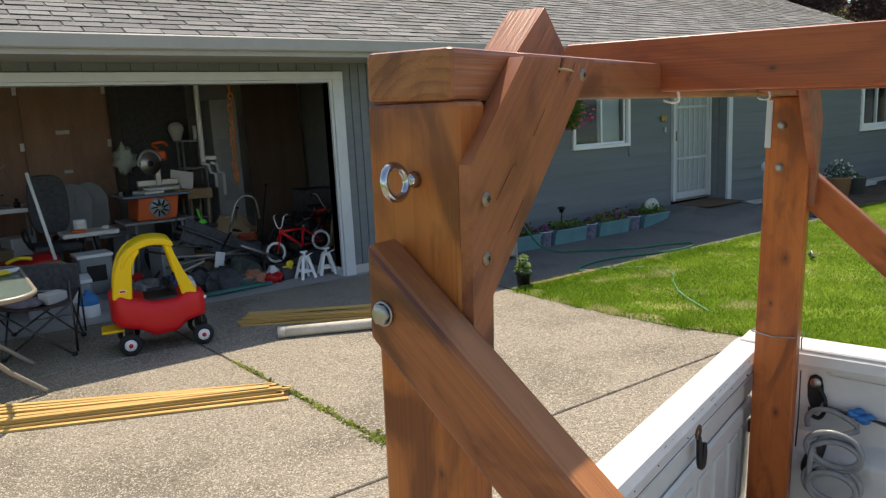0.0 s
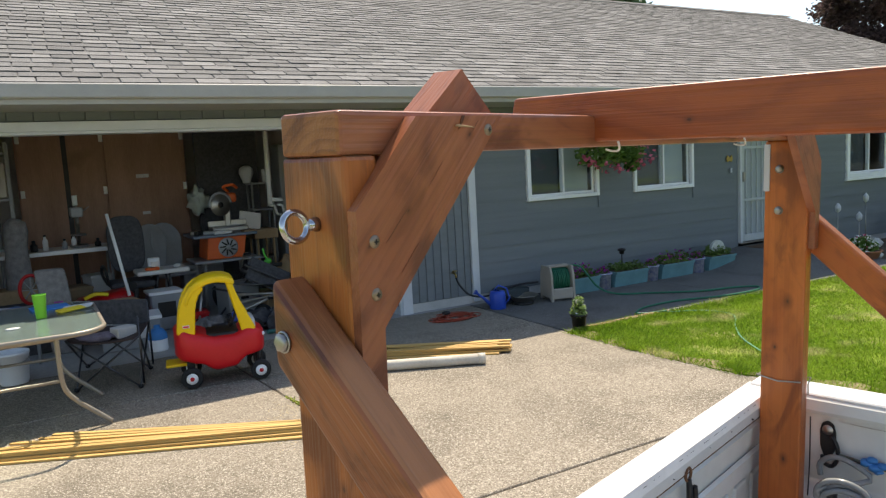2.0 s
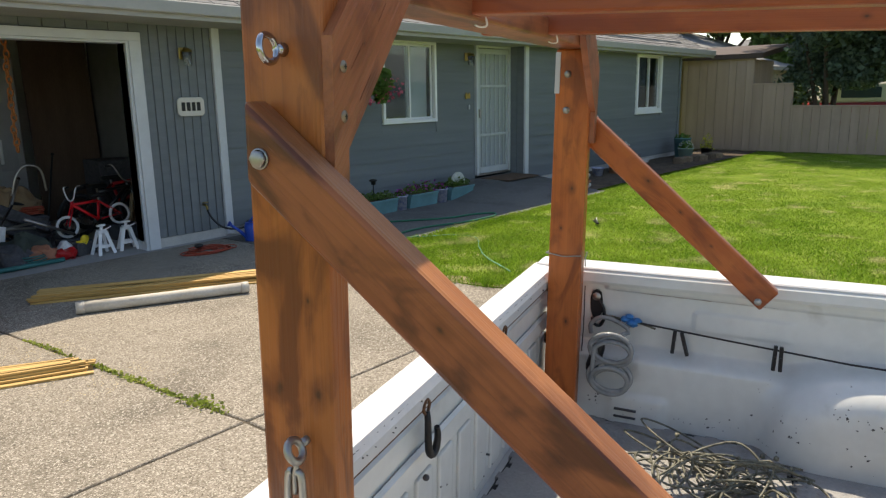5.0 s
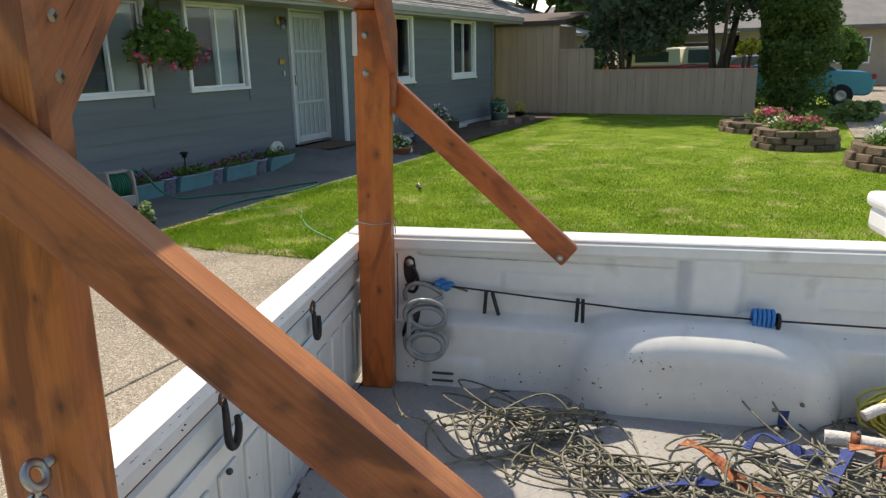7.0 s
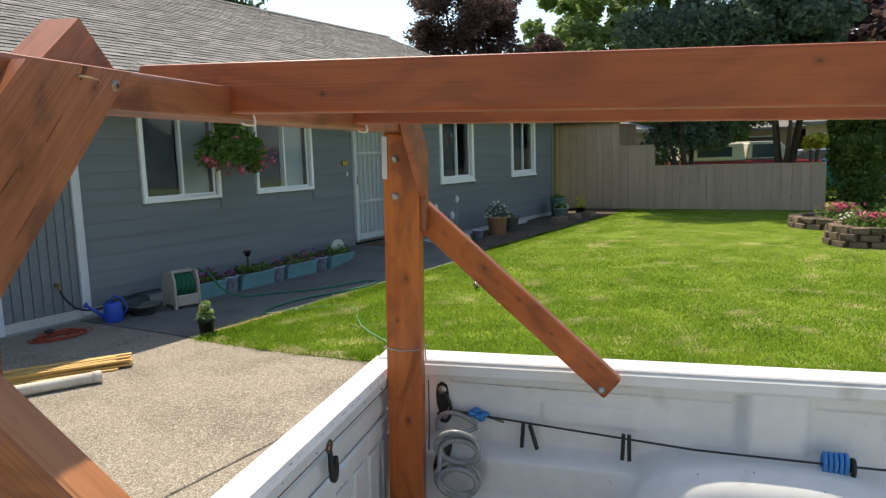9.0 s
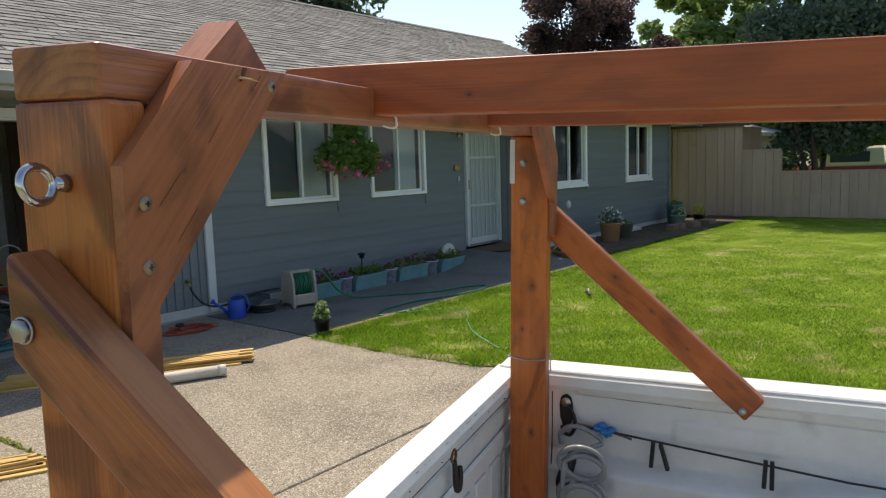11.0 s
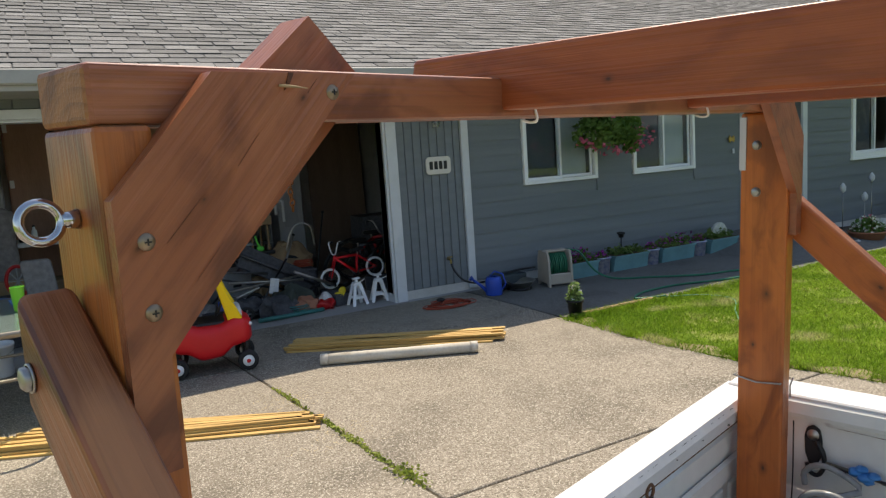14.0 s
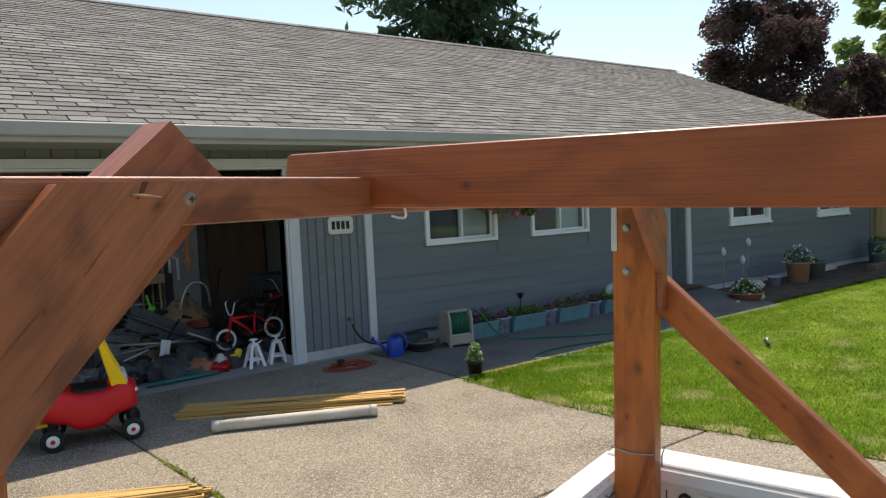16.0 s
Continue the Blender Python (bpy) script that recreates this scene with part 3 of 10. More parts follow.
# roof
EZ, RY, RZ, RX0, RX1 = 2.47, 12.5, 5.10, -6.5, 14.42
PITCH = (RZ - EZ) / (RY - YE)
roof = thing("roof_structure", pose(0, YE, EZ), "weathered gray asphalt shingle gable roof", "roof", kind="structure")
SL = math.hypot(RZ - EZ, RY - YE)
ang = math.atan(PITCH)
bm = bmesh.new()
prism(bm, [(0.0, -0.02), (RY - YE, RZ - EZ - 0.02), (2 * (RY - YE), -0.02), (2 * (RY - YE), -0.14), (RY - YE, RZ - EZ - 0.16), (0.0, -0.14)], "x", RX0, RX1)
part("roof_deck", bm, M_SHINGLE, roof)
boxpart("fascia", roof, M_FASCIA, RX0, RX1, -0.03, -0.002, -0.185, -0.022, 0.003)
boxpart("gutter", roof, M_FASCIA, RX0, RX1, -0.075, -0.032, -0.14, -0.018, 0.012, "painted metal gutter")
boxpart("soffit", roof, M_FASCIA, RX0, RX1 - 0.4, 0.0, YW - YE + 0.02, -0.185, -0.165, 0)
for s in (0, 1):
    bm = bmesh.new()
    a, b = (0.0, -0.03), (RY - YE, RZ - EZ - 0.03)
    if s:
        a, b = (2 * (RY - YE), -0.03), (RY - YE, RZ - EZ - 0.03)
    prism(bm, [a, b, (b[0], b[1] - 0.17), (a[0], a[1] - 0.17)], "x", RX1 - 0.002, RX1 + 0.02)
    part("rake_board", bm, M_FASCIA, roof)
bm = bmesh.new()
prism(bm, [(0.3, 0.0), (YE * 0 + RY - YE, RZ - EZ - 0.2), (2 * (RY - YE) - 0.3, 0.0)], "x", 12.99, 13.11)
part("gable_end", bm, M_SIDING, roof)

# shingles, course by course
TILT = Matrix.Rotation(ang, 4, "X")
CO, TW = 0.142, 0.305
tab = bmesh.new()
prism(tab, [(-0.006, 0.000), (-0.006, 0.0125), (0.185, 0.002), (0.185, 0.0)], "x", 0.006, TW - 0.007)
tab_me = mesh_of("shingle", tab, [M_SHINGLE, M_BUTT])
# lower edges dark: bare asphalt, with the shade of each course painted in
for p in tab_me.polygons:
    p.material_index = 1 if p.normal.y < -0.9 else 0
base_m = [p.material_index for p in tab_me.polygons]
rest_v, rest_f = [], []
base_v = [v.co.copy() for v in tab_me.vertices]
base_f = [tuple(p.vertices) for p in tab_me.polygons]
rnd = random.Random(11)
row = 0
near = 0
while row * CO < SL - 0.05:
    off = (row % 2) * TW / 2 + rnd.uniform(-0.03, 0.03)
    lift = rnd.uniform(-0.012, 0.012)
    x = RX0 + off - TW
    while x < RX1:
        dz = rnd.uniform(-0.001, 0.004)
        m = TILT @ Matrix.Translation((x + rnd.uniform(-0.002, 0.002), row * CO + lift + rnd.uniform(-0.003, 0.003), dz - 0.016)) @ Matrix.Rotation(rnd.uniform(-0.006, 0.006), 4, "Z")
        if RX0 - 0.1 < x < RX1 - TW + 0.05:
            if row < 9 and -4.6 < x < 5.4 and near < 300:
                part("shingle", tab_me, None, roof, "", m)
                near += 1
            else:
                k = len(rest_v)
                rest_v += [tuple(m @ v) for v in base_v]
                rest_f += [tuple(i + k for i in f) for f in base_f]
        x += TW
    row += 1
me = bpy.data.meshes.new("upper_shingles")
me.from_pydata(rest_v, [], rest_f)
me.polygons.foreach_set("material_index", base_m * (len(rest_f) // len(base_f)))
me.materials.append(M_SHINGLE)
me.materials.append(M_BUTT)
tagged(part("upper_shingles", me, None, roof), kind="stuff")
bm = bmesh.new()
x = RX0
while x < RX1:
    prism(bm, [(-0.13, -0.055), (0, 0.012), (0.13, -0.055), (0.13, -0.062), (0, 0.0), (-0.13, -0.062)], "x", x, x + 0.32)
    x += 0.3
part("ridge_cap", bm, M_SHINGLE, roof, "", pose(0, RY - YE, RZ - EZ + 0.01))

# windows
M_BLIND = plain("pale_blind", (0.50, 0.53, 0.53), 0.7)
M_SCREEN = plain("dark_insect_screen", (0.085, 0.092, 0.10), 0.8)


def window(n, x0, x1, z0, z1, y, wide, screen, frame_w=0.05):
    """A two-light sliding window; screen: which half carries an insect screen."""
    w = thing("window_%d" % n, pose(x0, y, z0), "two-light sliding window in a white frame", "window", kind="structure")
    W_, H_ = x1 - x0, z1 - z0
    c = wide
    for nm, a, b, d, e in (("window_frame", -c, 0, -c, H_ + c), ("window_frame", W_, W_ + c, -c, H_ + c), ("window_head", 0, W_, H_, H_ + c), ("window_sill", 0, W_, -c, 0)):
        boxpart(nm, w, M_TRIM_WHITE, a, b, -0.03, 0.05, d, e, 0.004)
    if wide > 0.06:
        boxpart("window_sill", w, M_TRIM_WHITE, -c - 0.03, W_ + c + 0.03, -0.045, 0.0, -c - 0.035, -c, 0.004)
    f = 0.032
    half = W_ / 2
    for k, (a, b) in enumerate(((0, half + 0.02), (half - 0.02, W_))):
        yy = 0.0 if k == 0 else 0.03
        for p, q, r, s in ((a, a + f, 0, H_), (b - f, b, 0, H_), (a + f, b - f, 0, f), (a + f, b - f, H_ - f, H_)):
            boxpart("sash", w, M_TRIM_WHITE, p, q, yy, yy + 0.026, r, s, 0.003)
        g = boxpart("pane", w, M_GLASS, a + f - 0.004, b - f + 0.004, yy + 0.01, yy + 0.015, f - 0.004, H_ - f + 0.004, 0)
        g.visible_shadow = False
    boxpart("insect_screen", w, M_SCREEN, screen * half + f, screen * half + half - f, 0.07, 0.073, f, H_ - f, 0)
    if n < 3:
        boxpart("blind", w, M_BLIND, (1 - screen) * half + f, (1 - screen) * half + half - f, 0.12, 0.13, H_ * 0.02, H_ - f, 0, "drawn pale sheer blind")
    return w


for i, w in enumerate(WINS):
    window(i + 1, *w, 0.045 if i < 2 else 0.075, 0)
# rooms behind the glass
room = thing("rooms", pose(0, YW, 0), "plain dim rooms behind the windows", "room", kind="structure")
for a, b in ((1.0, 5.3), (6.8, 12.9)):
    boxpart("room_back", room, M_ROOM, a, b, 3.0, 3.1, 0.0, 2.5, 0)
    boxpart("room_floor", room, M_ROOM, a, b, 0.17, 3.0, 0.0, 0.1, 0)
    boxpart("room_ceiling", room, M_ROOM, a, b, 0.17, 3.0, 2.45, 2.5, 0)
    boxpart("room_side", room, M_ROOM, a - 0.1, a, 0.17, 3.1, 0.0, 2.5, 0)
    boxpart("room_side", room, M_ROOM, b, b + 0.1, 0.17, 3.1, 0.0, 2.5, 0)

# front door with a security screen
M_DOOR = plain("white_security_door", (0.48, 0.51, 0.51), 0.5, var=0.05)
M_MESH = plain("pale_screen_mesh", (0.36, 0.39, 0.40), 0.7, var=0.05)
door = thing("door_1", pose(DX0, YW, DZ0), "closed white metal security door with vertical bars", "door", kind="structure")
DW, DH = DX1 - DX0, DZ1 - DZ0
for a, b, c, d in ((0, 0.045, 0, DH), (DW - 0.045, DW, 0, DH), (0.045, DW - 0.045, DH - 0.05, DH)):
    boxpart("door_frame", door, M_TRIM, a, b, -0.03, 0.10, c, d, 0.004)
for a, b, c, d in ((0.05, 0.11, 0.02, DH - 0.06), (DW - 0.11, DW - 0.05, 0.02, DH - 0.06), (0.11, DW - 0.11, 0.02, 0.12), (0.11, DW - 0.11, DH - 0.14, DH - 0.06), (0.11, DW - 0.11, 0.62, 0.66), (0.11, DW - 0.11, 1.40, 1.44)):
    boxpart("door_rail", door, M_DOOR, a, b, -0.01, 0.02, c, d, 0.004)
boxpart("screen_panel", door, M_MESH, 0.10, DW - 0.10, 0.022, 0.03, 0.05, DH - 0.1, 0)
for k in range(6):
    xx = 0.11 + (DW - 0.22) * (k + 0.5) / 6
    boxpart("bar", door, M_DOOR, xx - 0.007, xx + 0.007, -0.006, 0.008, 0.1, DH - 0.1, 0.002)
boxpart("lock", door, M_STEEL, 0.06, 0.10, -0.045, -0.01, 0.92, 1.06, 0.006)
boxpart("threshold", door, M_STEEL, 0.0, DW, -0.03, 0.14, -0.012, 0.012, 0.003)
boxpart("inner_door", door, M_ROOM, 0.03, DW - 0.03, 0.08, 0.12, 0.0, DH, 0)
single("doormat", (lambda b: (bx(b, 5.50, 6.40, 6.42, 6.98, 0.191, 0.204, 0.004), b)[1])(bmesh.new()), mat("coir", (0.09, 0.05, 0.03), (0.16, 0.10, 0.06), 1.0, 0, 30, 200, 0.6), "brown coir doormat lying on the porch step", "doormat")

# ---- truck and rack ----
TM = Matrix.Translation((-3.364, 0.535, 1.66)) @ pose(0, 0, 0, 0, 0, 16.8) @ pose(0, 0, 0, 1.8, 0, 0) @ Matrix.Translation((0, 0, -1.66))
truck = thing("pickup_truck", TM, "white compact pickup truck bed with scuffed paint, tailgate closed", "truck")
FZ, TOP, CX = 0.715, 1.106, 0.6015


def side_profile(s):
    """The cross-section of a bed side, seen along the truck; s is 1 for the far side."""
    pts = [(0.58, FZ - 0.04), (0.603, FZ - 0.01), (0.612, FZ + 0.05), (0.622, FZ + 0.14), (0.630, 0.868), (0.642, 0.888), (0.672, 0.902), (0.680, 0.925), (0.684, 1.062), (0.652, 1.068), (0.648, 1.076), (0.650, 1.098), (0.660, TOP), (0.735, TOP), (0.752, 1.094), (0.757, 1.04), (0.775, 0.95), (0.778, 0.80), (0.768, 0.62), (0.74, 0.45), (0.70, 0.45), (0.70, 0.60), (0.60, 0.64)]
    if s == 1:   # its inner skin is pressed sheet, built below
        pts = [(0.697, 0.60), (0.697, 1.062)] + pts[9:20] + [(0.70, 0.45)]
    return [(CX + s * p[0], p[1]) for p in pts]


def ramp(a, b, v):
    """0 before a, 1 after b, smooth between."""
    t = min(1.0, max(0.0, (v - a) / (b - a)))
    return t * t * (3 - 2 * t)


def plateau(y, z, y0, y1, z0, z1, soft):
    """1 inside a rectangle of the pressed sheet, falling off over soft."""
    return ramp(y0 - soft, y0 + soft, y) * ramp(-y1 - soft, -y1 + soft, -y) * ramp(z0 - soft, z0 + soft, z) * ramp(-z1 - soft, -z1 + soft, -z)


def inner_skin(y, z):
    """How far the far side's pressed inner sheet stands from the bed's middle: ledge, beads, pillar and wheel well."""
    x = 0.616 + 0.012 * ramp(0.66, 0.90, z) + 0.050 * ramp(0.872, 0.908, z) + 0.006 * ramp(0.92, 1.06, z)
    x -= 0.010 * plateau(y, z, -0.70, -0.052, 1.047, 1.20, 0.003) + 0.010 * plateau(y, z, -1.70, -0.872, 1.047, 1.20, 0.004)
    x -= 0.004 * plateau(y, z, -0.502, -0.275, 0.962, 1.012, 0.005) + 0.004 * plateau(y, z, -1.22, -1.05, 0.962, 1.012, 0.005)
    x -= 0.030 * ramp(-0.875, -0.838, y) * ramp(0.702, 0.742, -y) * ramp(0.90, 0.95, z)
    x -= 0.010 * plateau(y, z, -0.225, -0.085, 0.60, 0.785, 0.012)
    up = max(0.0, (z - 0.70) / 0.232) ** 3
    r = (abs((y + 0.777) / 0.32) ** 3 + up) ** (1 / 3)
    well = 0.525 + 0.073 * r ** 9 if r < 1 else 0.598 + (0.28 + 1.8 * (up / r ** 3) ** 2) * (r - 1)
    well -= 0.0018 * max(0.0, 1 - abs(r - 0.995) / 0.016)
    blend = 0.020
    h = max(0.0, blend - abs(x - well)) / blend
    return min(x, well) - h * h * blend / 4


for s in (1, -1):
    bm = bmesh.new()
    prism(bm, side_profile(s), "y", 0.075, -1.78)
    side = part("bedside", bm, M_WHITE, truck, "", (Matrix.Translation((0, 0, -0.006)) @ Matrix.Rotation(-0.017, 4, "X")) if s == 1 else None)
    if s == 1:
        bm = bmesh.new()
        ys = [0.07 - 0.006 * k for k in range(308)]
        zs = [FZ - 0.03 + 0.003 * k for k in range(134)]
        g = [[bm.verts.new((CX + inner_skin(y, z), y, z)) for z in zs] for y in ys]
        for i in range(len(ys) - 1):
            for k in range(len(zs) - 1):
                bm.faces.new((g[i][k], g[i + 1][k], g[i + 1][k + 1], g[i][k + 1])).smooth = True
        bmesh.ops.recalc_face_normals(bm, faces=bm.faces)
        bmesh.ops.solidify(bm, geom=bm.faces[:], thickness=0.0015)
        far_well = part("inner_panel", bm, M_WHITE, truck, "scuffed white pressed inner panel with the wheel well")
        boxpart("rear_flange", side, M_WHITE_LIP, CX + 0.640, CX + 0.70, 0.03, 0.078, FZ, 1.07, 0.004)
    boxpart("rail_cap", side, M_WHITE_LIP, CX + s * 0.698 - 0.042, CX + s * 0.698 + 0.042, -1.78, 0.115, TOP - 0.004, TOP + 0.004, 0.003)
boxpart("bed_floor", truck, M_WHITE, CX - 0.61, CX + 0.61, -1.78, 0.13, FZ - 0.06, FZ - 0.014, 0)
boxpart("bed_front", truck, M_WHITE, CX - 0.66, CX + 0.66, -1.82, -1.783, FZ - 0.06, 1.12, 0.01)


def wheel_well(s):
    """A rounded housing that swells out of the bed side."""
    bm = bmesh.new()
    nu, nv = 36, 16
    rows = []
    for i in range(nu + 1):
        a = math.pi * i / nu
        ca, sa = math.cos(a), math.sin(a)
        py = math.copysign(abs(ca) ** 0.7, ca)
        pz = abs(sa) ** 0.55
        line = []
        for j in range(nv + 1):
            th = math.pi / 2 * j / nv
            ins, hgt = math.cos(th) ** 0.30 if j < nv else 0.0, math.sin(th) ** 0.34
            line.append(bm.verts.new((CX + s * (0.66 - 0.165 * ins), -0.785 + 0.365 * py * (0.10 + 0.90 * hgt), FZ - 0.012 + 0.205 * pz * (0.06 + 0.94 * hgt))))
        rows.append(line)
    for i in range(nu):
        for j in range(nv):
            bm.faces.new((rows[i][j], rows[i + 1][j], rows[i + 1][j + 1], rows[i][j + 1])).smooth = True
    cap = [rows[i][0] for i in range(nu + 1)]
    bm.faces.new(cap).smooth = True
    bmesh.ops.recalc_face_normals(bm, faces=bm.faces)
    return part("wheel_well", bm, M_WHITE, truck, "white rounded wheel well with paint chips")


wheel_well(-1)
# tailgate: lip, ribbed inner panel, outer skin
GX = (-0.075, 1.278)
gate = part("tailgate", (lambda b: (bx(b, GX[0], GX[1], 0.105, 0.148, 0.70, 1.06, 0.004), b)[1])(bmesh.new()), M_WHITE, truck, "closed white tailgate with chipped paint")
bm = bmesh.new()
prism(bm, [(0.082, 1.056), (0.079, 1.080), (0.086, 1.096), (0.140, 1.098), (0.153, 1.086), (0.156, 1.04), (0.108, 1.04), (0.104, 1.056)], "x", GX[0], GX[1])
part("gate_lip", bm, M_WHITE_LIP, gate)
# dark strip paints the shadow gap below the lip, with its rust
boxpart("seam", gate, M_RUST, GX[0] + 0.004, GX[1] - 0.004, 0.0835, 0.108, 1.0515, 1.0558, 0, "dark strip for the shadow gap and rust under the lip")
for z0, z1 in ((0.985, 1.035), (0.925, 0.972)):
    boxpart("gate_rib", gate, M_WHITE, GX[0] + 0.02, GX[1] - 0.02, 0.094, 0.107, z0, z1, 0.006)
for k in range(14):
    xx = -0.02 + k * 0.096
    boxpart("gate_rib", gate, M_WHITE, xx - 0.032, xx + 0.032, 0.0985, 0.1085, 0.735, 0.915, 0.0045, "", 3)
for xx in (-0.05, 1.248):
    for zz in (1.03, 0.90):
        boxpart("gate_stop", gate, M_RUST, xx - 0.008, xx + 0.008, 0.078, 0.105, zz - 0.014, zz + 0.014, 0.002, "rusty tailgate stop")
for sx in (-1, 1):
    w = part("wheel", (lambda b: (lathe(b, [(0.17, -0.09), (0.30, -0.1), (0.335, -0.07), (0.335, 0.07), (0.30, 0.1), (0.17, 0.09)], 28), b)[1])(bmesh.new()), M_RUBBER, truck, "", Matrix.Translation((CX + sx * 0.62, -0.785, 0.34)) @ Matrix.Rotation(radians(90), 4, "Y"))
    part("rim", (lambda b: (lathe(b, [(0.0, -0.05), (0.16, -0.05), (0.175, -0.08), (0.175, 0.08), (0.16, 0.05), (0.0, 0.05)], 20), b)[1])(bmesh.new()), M_STEEL, w)
boxpart("frame_rail", truck, M_DARKSTEEL, 0.1, 1.1, -2.0, 0.08, 0.50, 0.645, 0.01)
boxpart("axle", truck, M_DARKSTEEL, 0.0, 1.2, -0.835, -0.735, 0.30, 0.40, 0.02)
# paint chips on the wheel well and by the tailgate
rnd = random.Random(3)


def chip(parent, mm, r):
    bm = bmesh.new()
    n = rnd.randint(5, 7)
    pts = [(r * rnd.uniform(0.4, 1.2) * math.cos(6.283 * k / n), r * rnd.uniform(0.3, 0.9) * math.sin(6.283 * k / n)) for k in range(n)]
    prism(bm, pts, "z", -0.008, 0.0006)
    part("paint_chip", bm, M_DARKSTEEL, parent, "", mm)


CHIP_SPOTS = ((-0.62, 0.86, 0.035, 0.012, 16), (-0.52, 0.80, 0.015, 0.015, 12), (-0.47, 0.76, 0.03, 0.03, 8), (-0.90, 0.80, 0.012, 0.010, 4), (-0.75, 0.78, 0.15, 0.04, 20), (-0.70, 0.915, 0.10, 0.015, 8), (-0.16, 0.75, 0.03, 0.02, 6), (-0.05, 0.765, 0.02, 0.012, 12), (-0.33, 0.74, 0.05, 0.008, 10), (-0.45, 0.86, 0.02, 0.02, 6), (-0.38, 0.745, 0.05, 0.01, 7), (-1.05, 0.84, 0.05, 0.04, 6))
for cy, cz, sy, sz, count in CHIP_SPOTS:
    for k in range(count):
        yy, zz = cy + rnd.gauss(0, sy), max(0.735, cz + rnd.gauss(0, sz))
        chip(far_well, Matrix.Translation((CX + inner_skin(yy, zz) - 0.0017, yy, zz)) @ Matrix.Rotation(radians(-90), 4, "Y") @ Matrix.Rotation(rnd.uniform(0, 3), 4, "Z"), rnd.choice((0.0009, 0.0012, 0.0016, 0.002, 0.0026, 0.0040)))
for k in range(34):
    chip(gate, Matrix.Translation((rnd.uniform(0.0, 1.2), 0.098 if k % 2 else 0.0785, rnd.uniform(0.74, 0.89) if k % 2 else rnd.uniform(1.062, 1.078))) @ Matrix.Rotation(radians(90), 4, "X"), rnd.choice((0.0012, 0.0016, 0.002, 0.0035)))

for k in range(46):   # paint worn off along the lip's inner edge
    chip(gate, Matrix.Translation((rnd.uniform(-0.05, 1.22), 0.0832, 1.0885)) @ Matrix.Rotation(radians(60), 4, "X") @ Matrix.Diagonal((rnd.uniform(1.5, 6.0), 0.6, 1, 1)), rnd.choice((0.0008, 0.0012, 0.0018)))
for y0, y1, w_ in ((-0.07, -0.155, 0.0016), (-0.15, -0.31, 0.0026), (-0.30, -0.46, 0.0013), (-0.97, -1.2, 0.0010)):
    bm = bmesh.new()
    k_ = 9
    up_ = [(y0 + (y1 - y0) * q / k_, w_ * rnd.uniform(0.3, 1.0)) for q in range(k_ + 1)]
    dn_ = [(y0 + (y1 - y0) * q / k_, -w_ * rnd.uniform(0.2, 0.8)) for q in range(k_ + 1)]
    prism(bm, up_ + dn_[::-1], "x", -0.0012, 0.004)
    part("grime_streak", bm, M_RUST, truck, "", Matrix.Translation((CX + 0.6800, 0, 1.0455)))

# foam floor tiles with jigsaw edges and raised lozenges
mats = thing("foam_floor_mat", TM, "gray interlocking foam floor mat lying in the truck bed", "floor mat")


def jig(n, ln, out):
    """One jigsaw edge from 0 to ln."""
    pts = []
    st = ln / n
    for k in range(n):
        s = out if k % 2 else -out
        a = k * st
        pts += [(a + st * 0.12, 0), (a + st * 0.30, s * 0.15), (a + st * 0.22, s), (a + st * 0.78, s), (a + st * 0.70, s * 0.15), (a + st * 0.88, 0)]
    return pts


TS = 0.60
ed = jig(12, TS, 0.009)
rim_pts = [(p[0], p[1]) for p in ed] + [(TS + p[1], p[0]) for p in ed] + [(TS - p[0], TS + p[1]) for p in ed] + [(p[1], TS - p[0]) for p in ed]
foam = bmesh.new()
prism(foam, rim_pts, "z", 0, 0.012)
foam_me = mesh_of("foam_tile", foam, M_FOAM)
lz = bmesh.new()
for i in range(23):
    for j in range(23):
        m = Matrix.Translation((0.025 + i * 0.025, 0.025 + j * 0.025, 0.012)) @ Matrix.Rotation(radians(45 if (i + j) % 2 else -45), 4, "Z")
        q = [lz.verts.new(m @ Vector(c)) for c in ((-0.011, 0, 0), (0, -0.0035, 0), (0.011, 0, 0), (0, 0.0035, 0), (0, 0, 0.0018))]
        for a in range(4):
            lz.faces.new((q[a], q[(a + 1) % 4], q[4]))
lz_me = mesh_of("tread", lz, M_FOAM)
# black sheet added below, giving the tile gaps their shadow
boxpart("underlay", mats, M_RUBBER, -0.008, 1.2165, -1.74, 0.086, FZ - 0.0137, FZ - 0.004, 0, "black sheet added to darken the gaps between the tiles")
for i in range(2):
    for j in range(3):
        t_ = part("foam_tile", foam_me, None, mats, "", pose(0.0065 + i * (TS + 0.003), 0.082 - TS - j * (TS + 0.003), FZ - 0.0135))
        tagged(part("tread", lz_me, None, t_), kind="stuff")

# timber rack bolted up from planks
rack = thing("timber_rack", TM, "red-brown stained timber rack standing in the truck bed", "rack")
near_post = board("post", rack, M_STAIN_PALE, (0.0185, 0.029, FZ), (0.0185, 0.0395, 1.6478), (0, 1, 0), 0.086, 0.036)
far_post = board("post", rack, M_STAIN, (1.184, 0.034, FZ), (1.184, 0.039, 1.6478), (0, 1, 0), 0.083, 0.038)
rail = board("cross_rail", rack, M_STAIN_RED, (0.0, 0.0405, 1.6665), (1.203, 0.0405, 1.6665), (0, 1, 0), 0.081, 0.037)
near_beam = board("beam", rack, M_STAIN_BEAM, (0.400, 0.132, 1.6835), (0.400, -1.60, 1.681), (0, 0, 1), 0.058, 0.038)
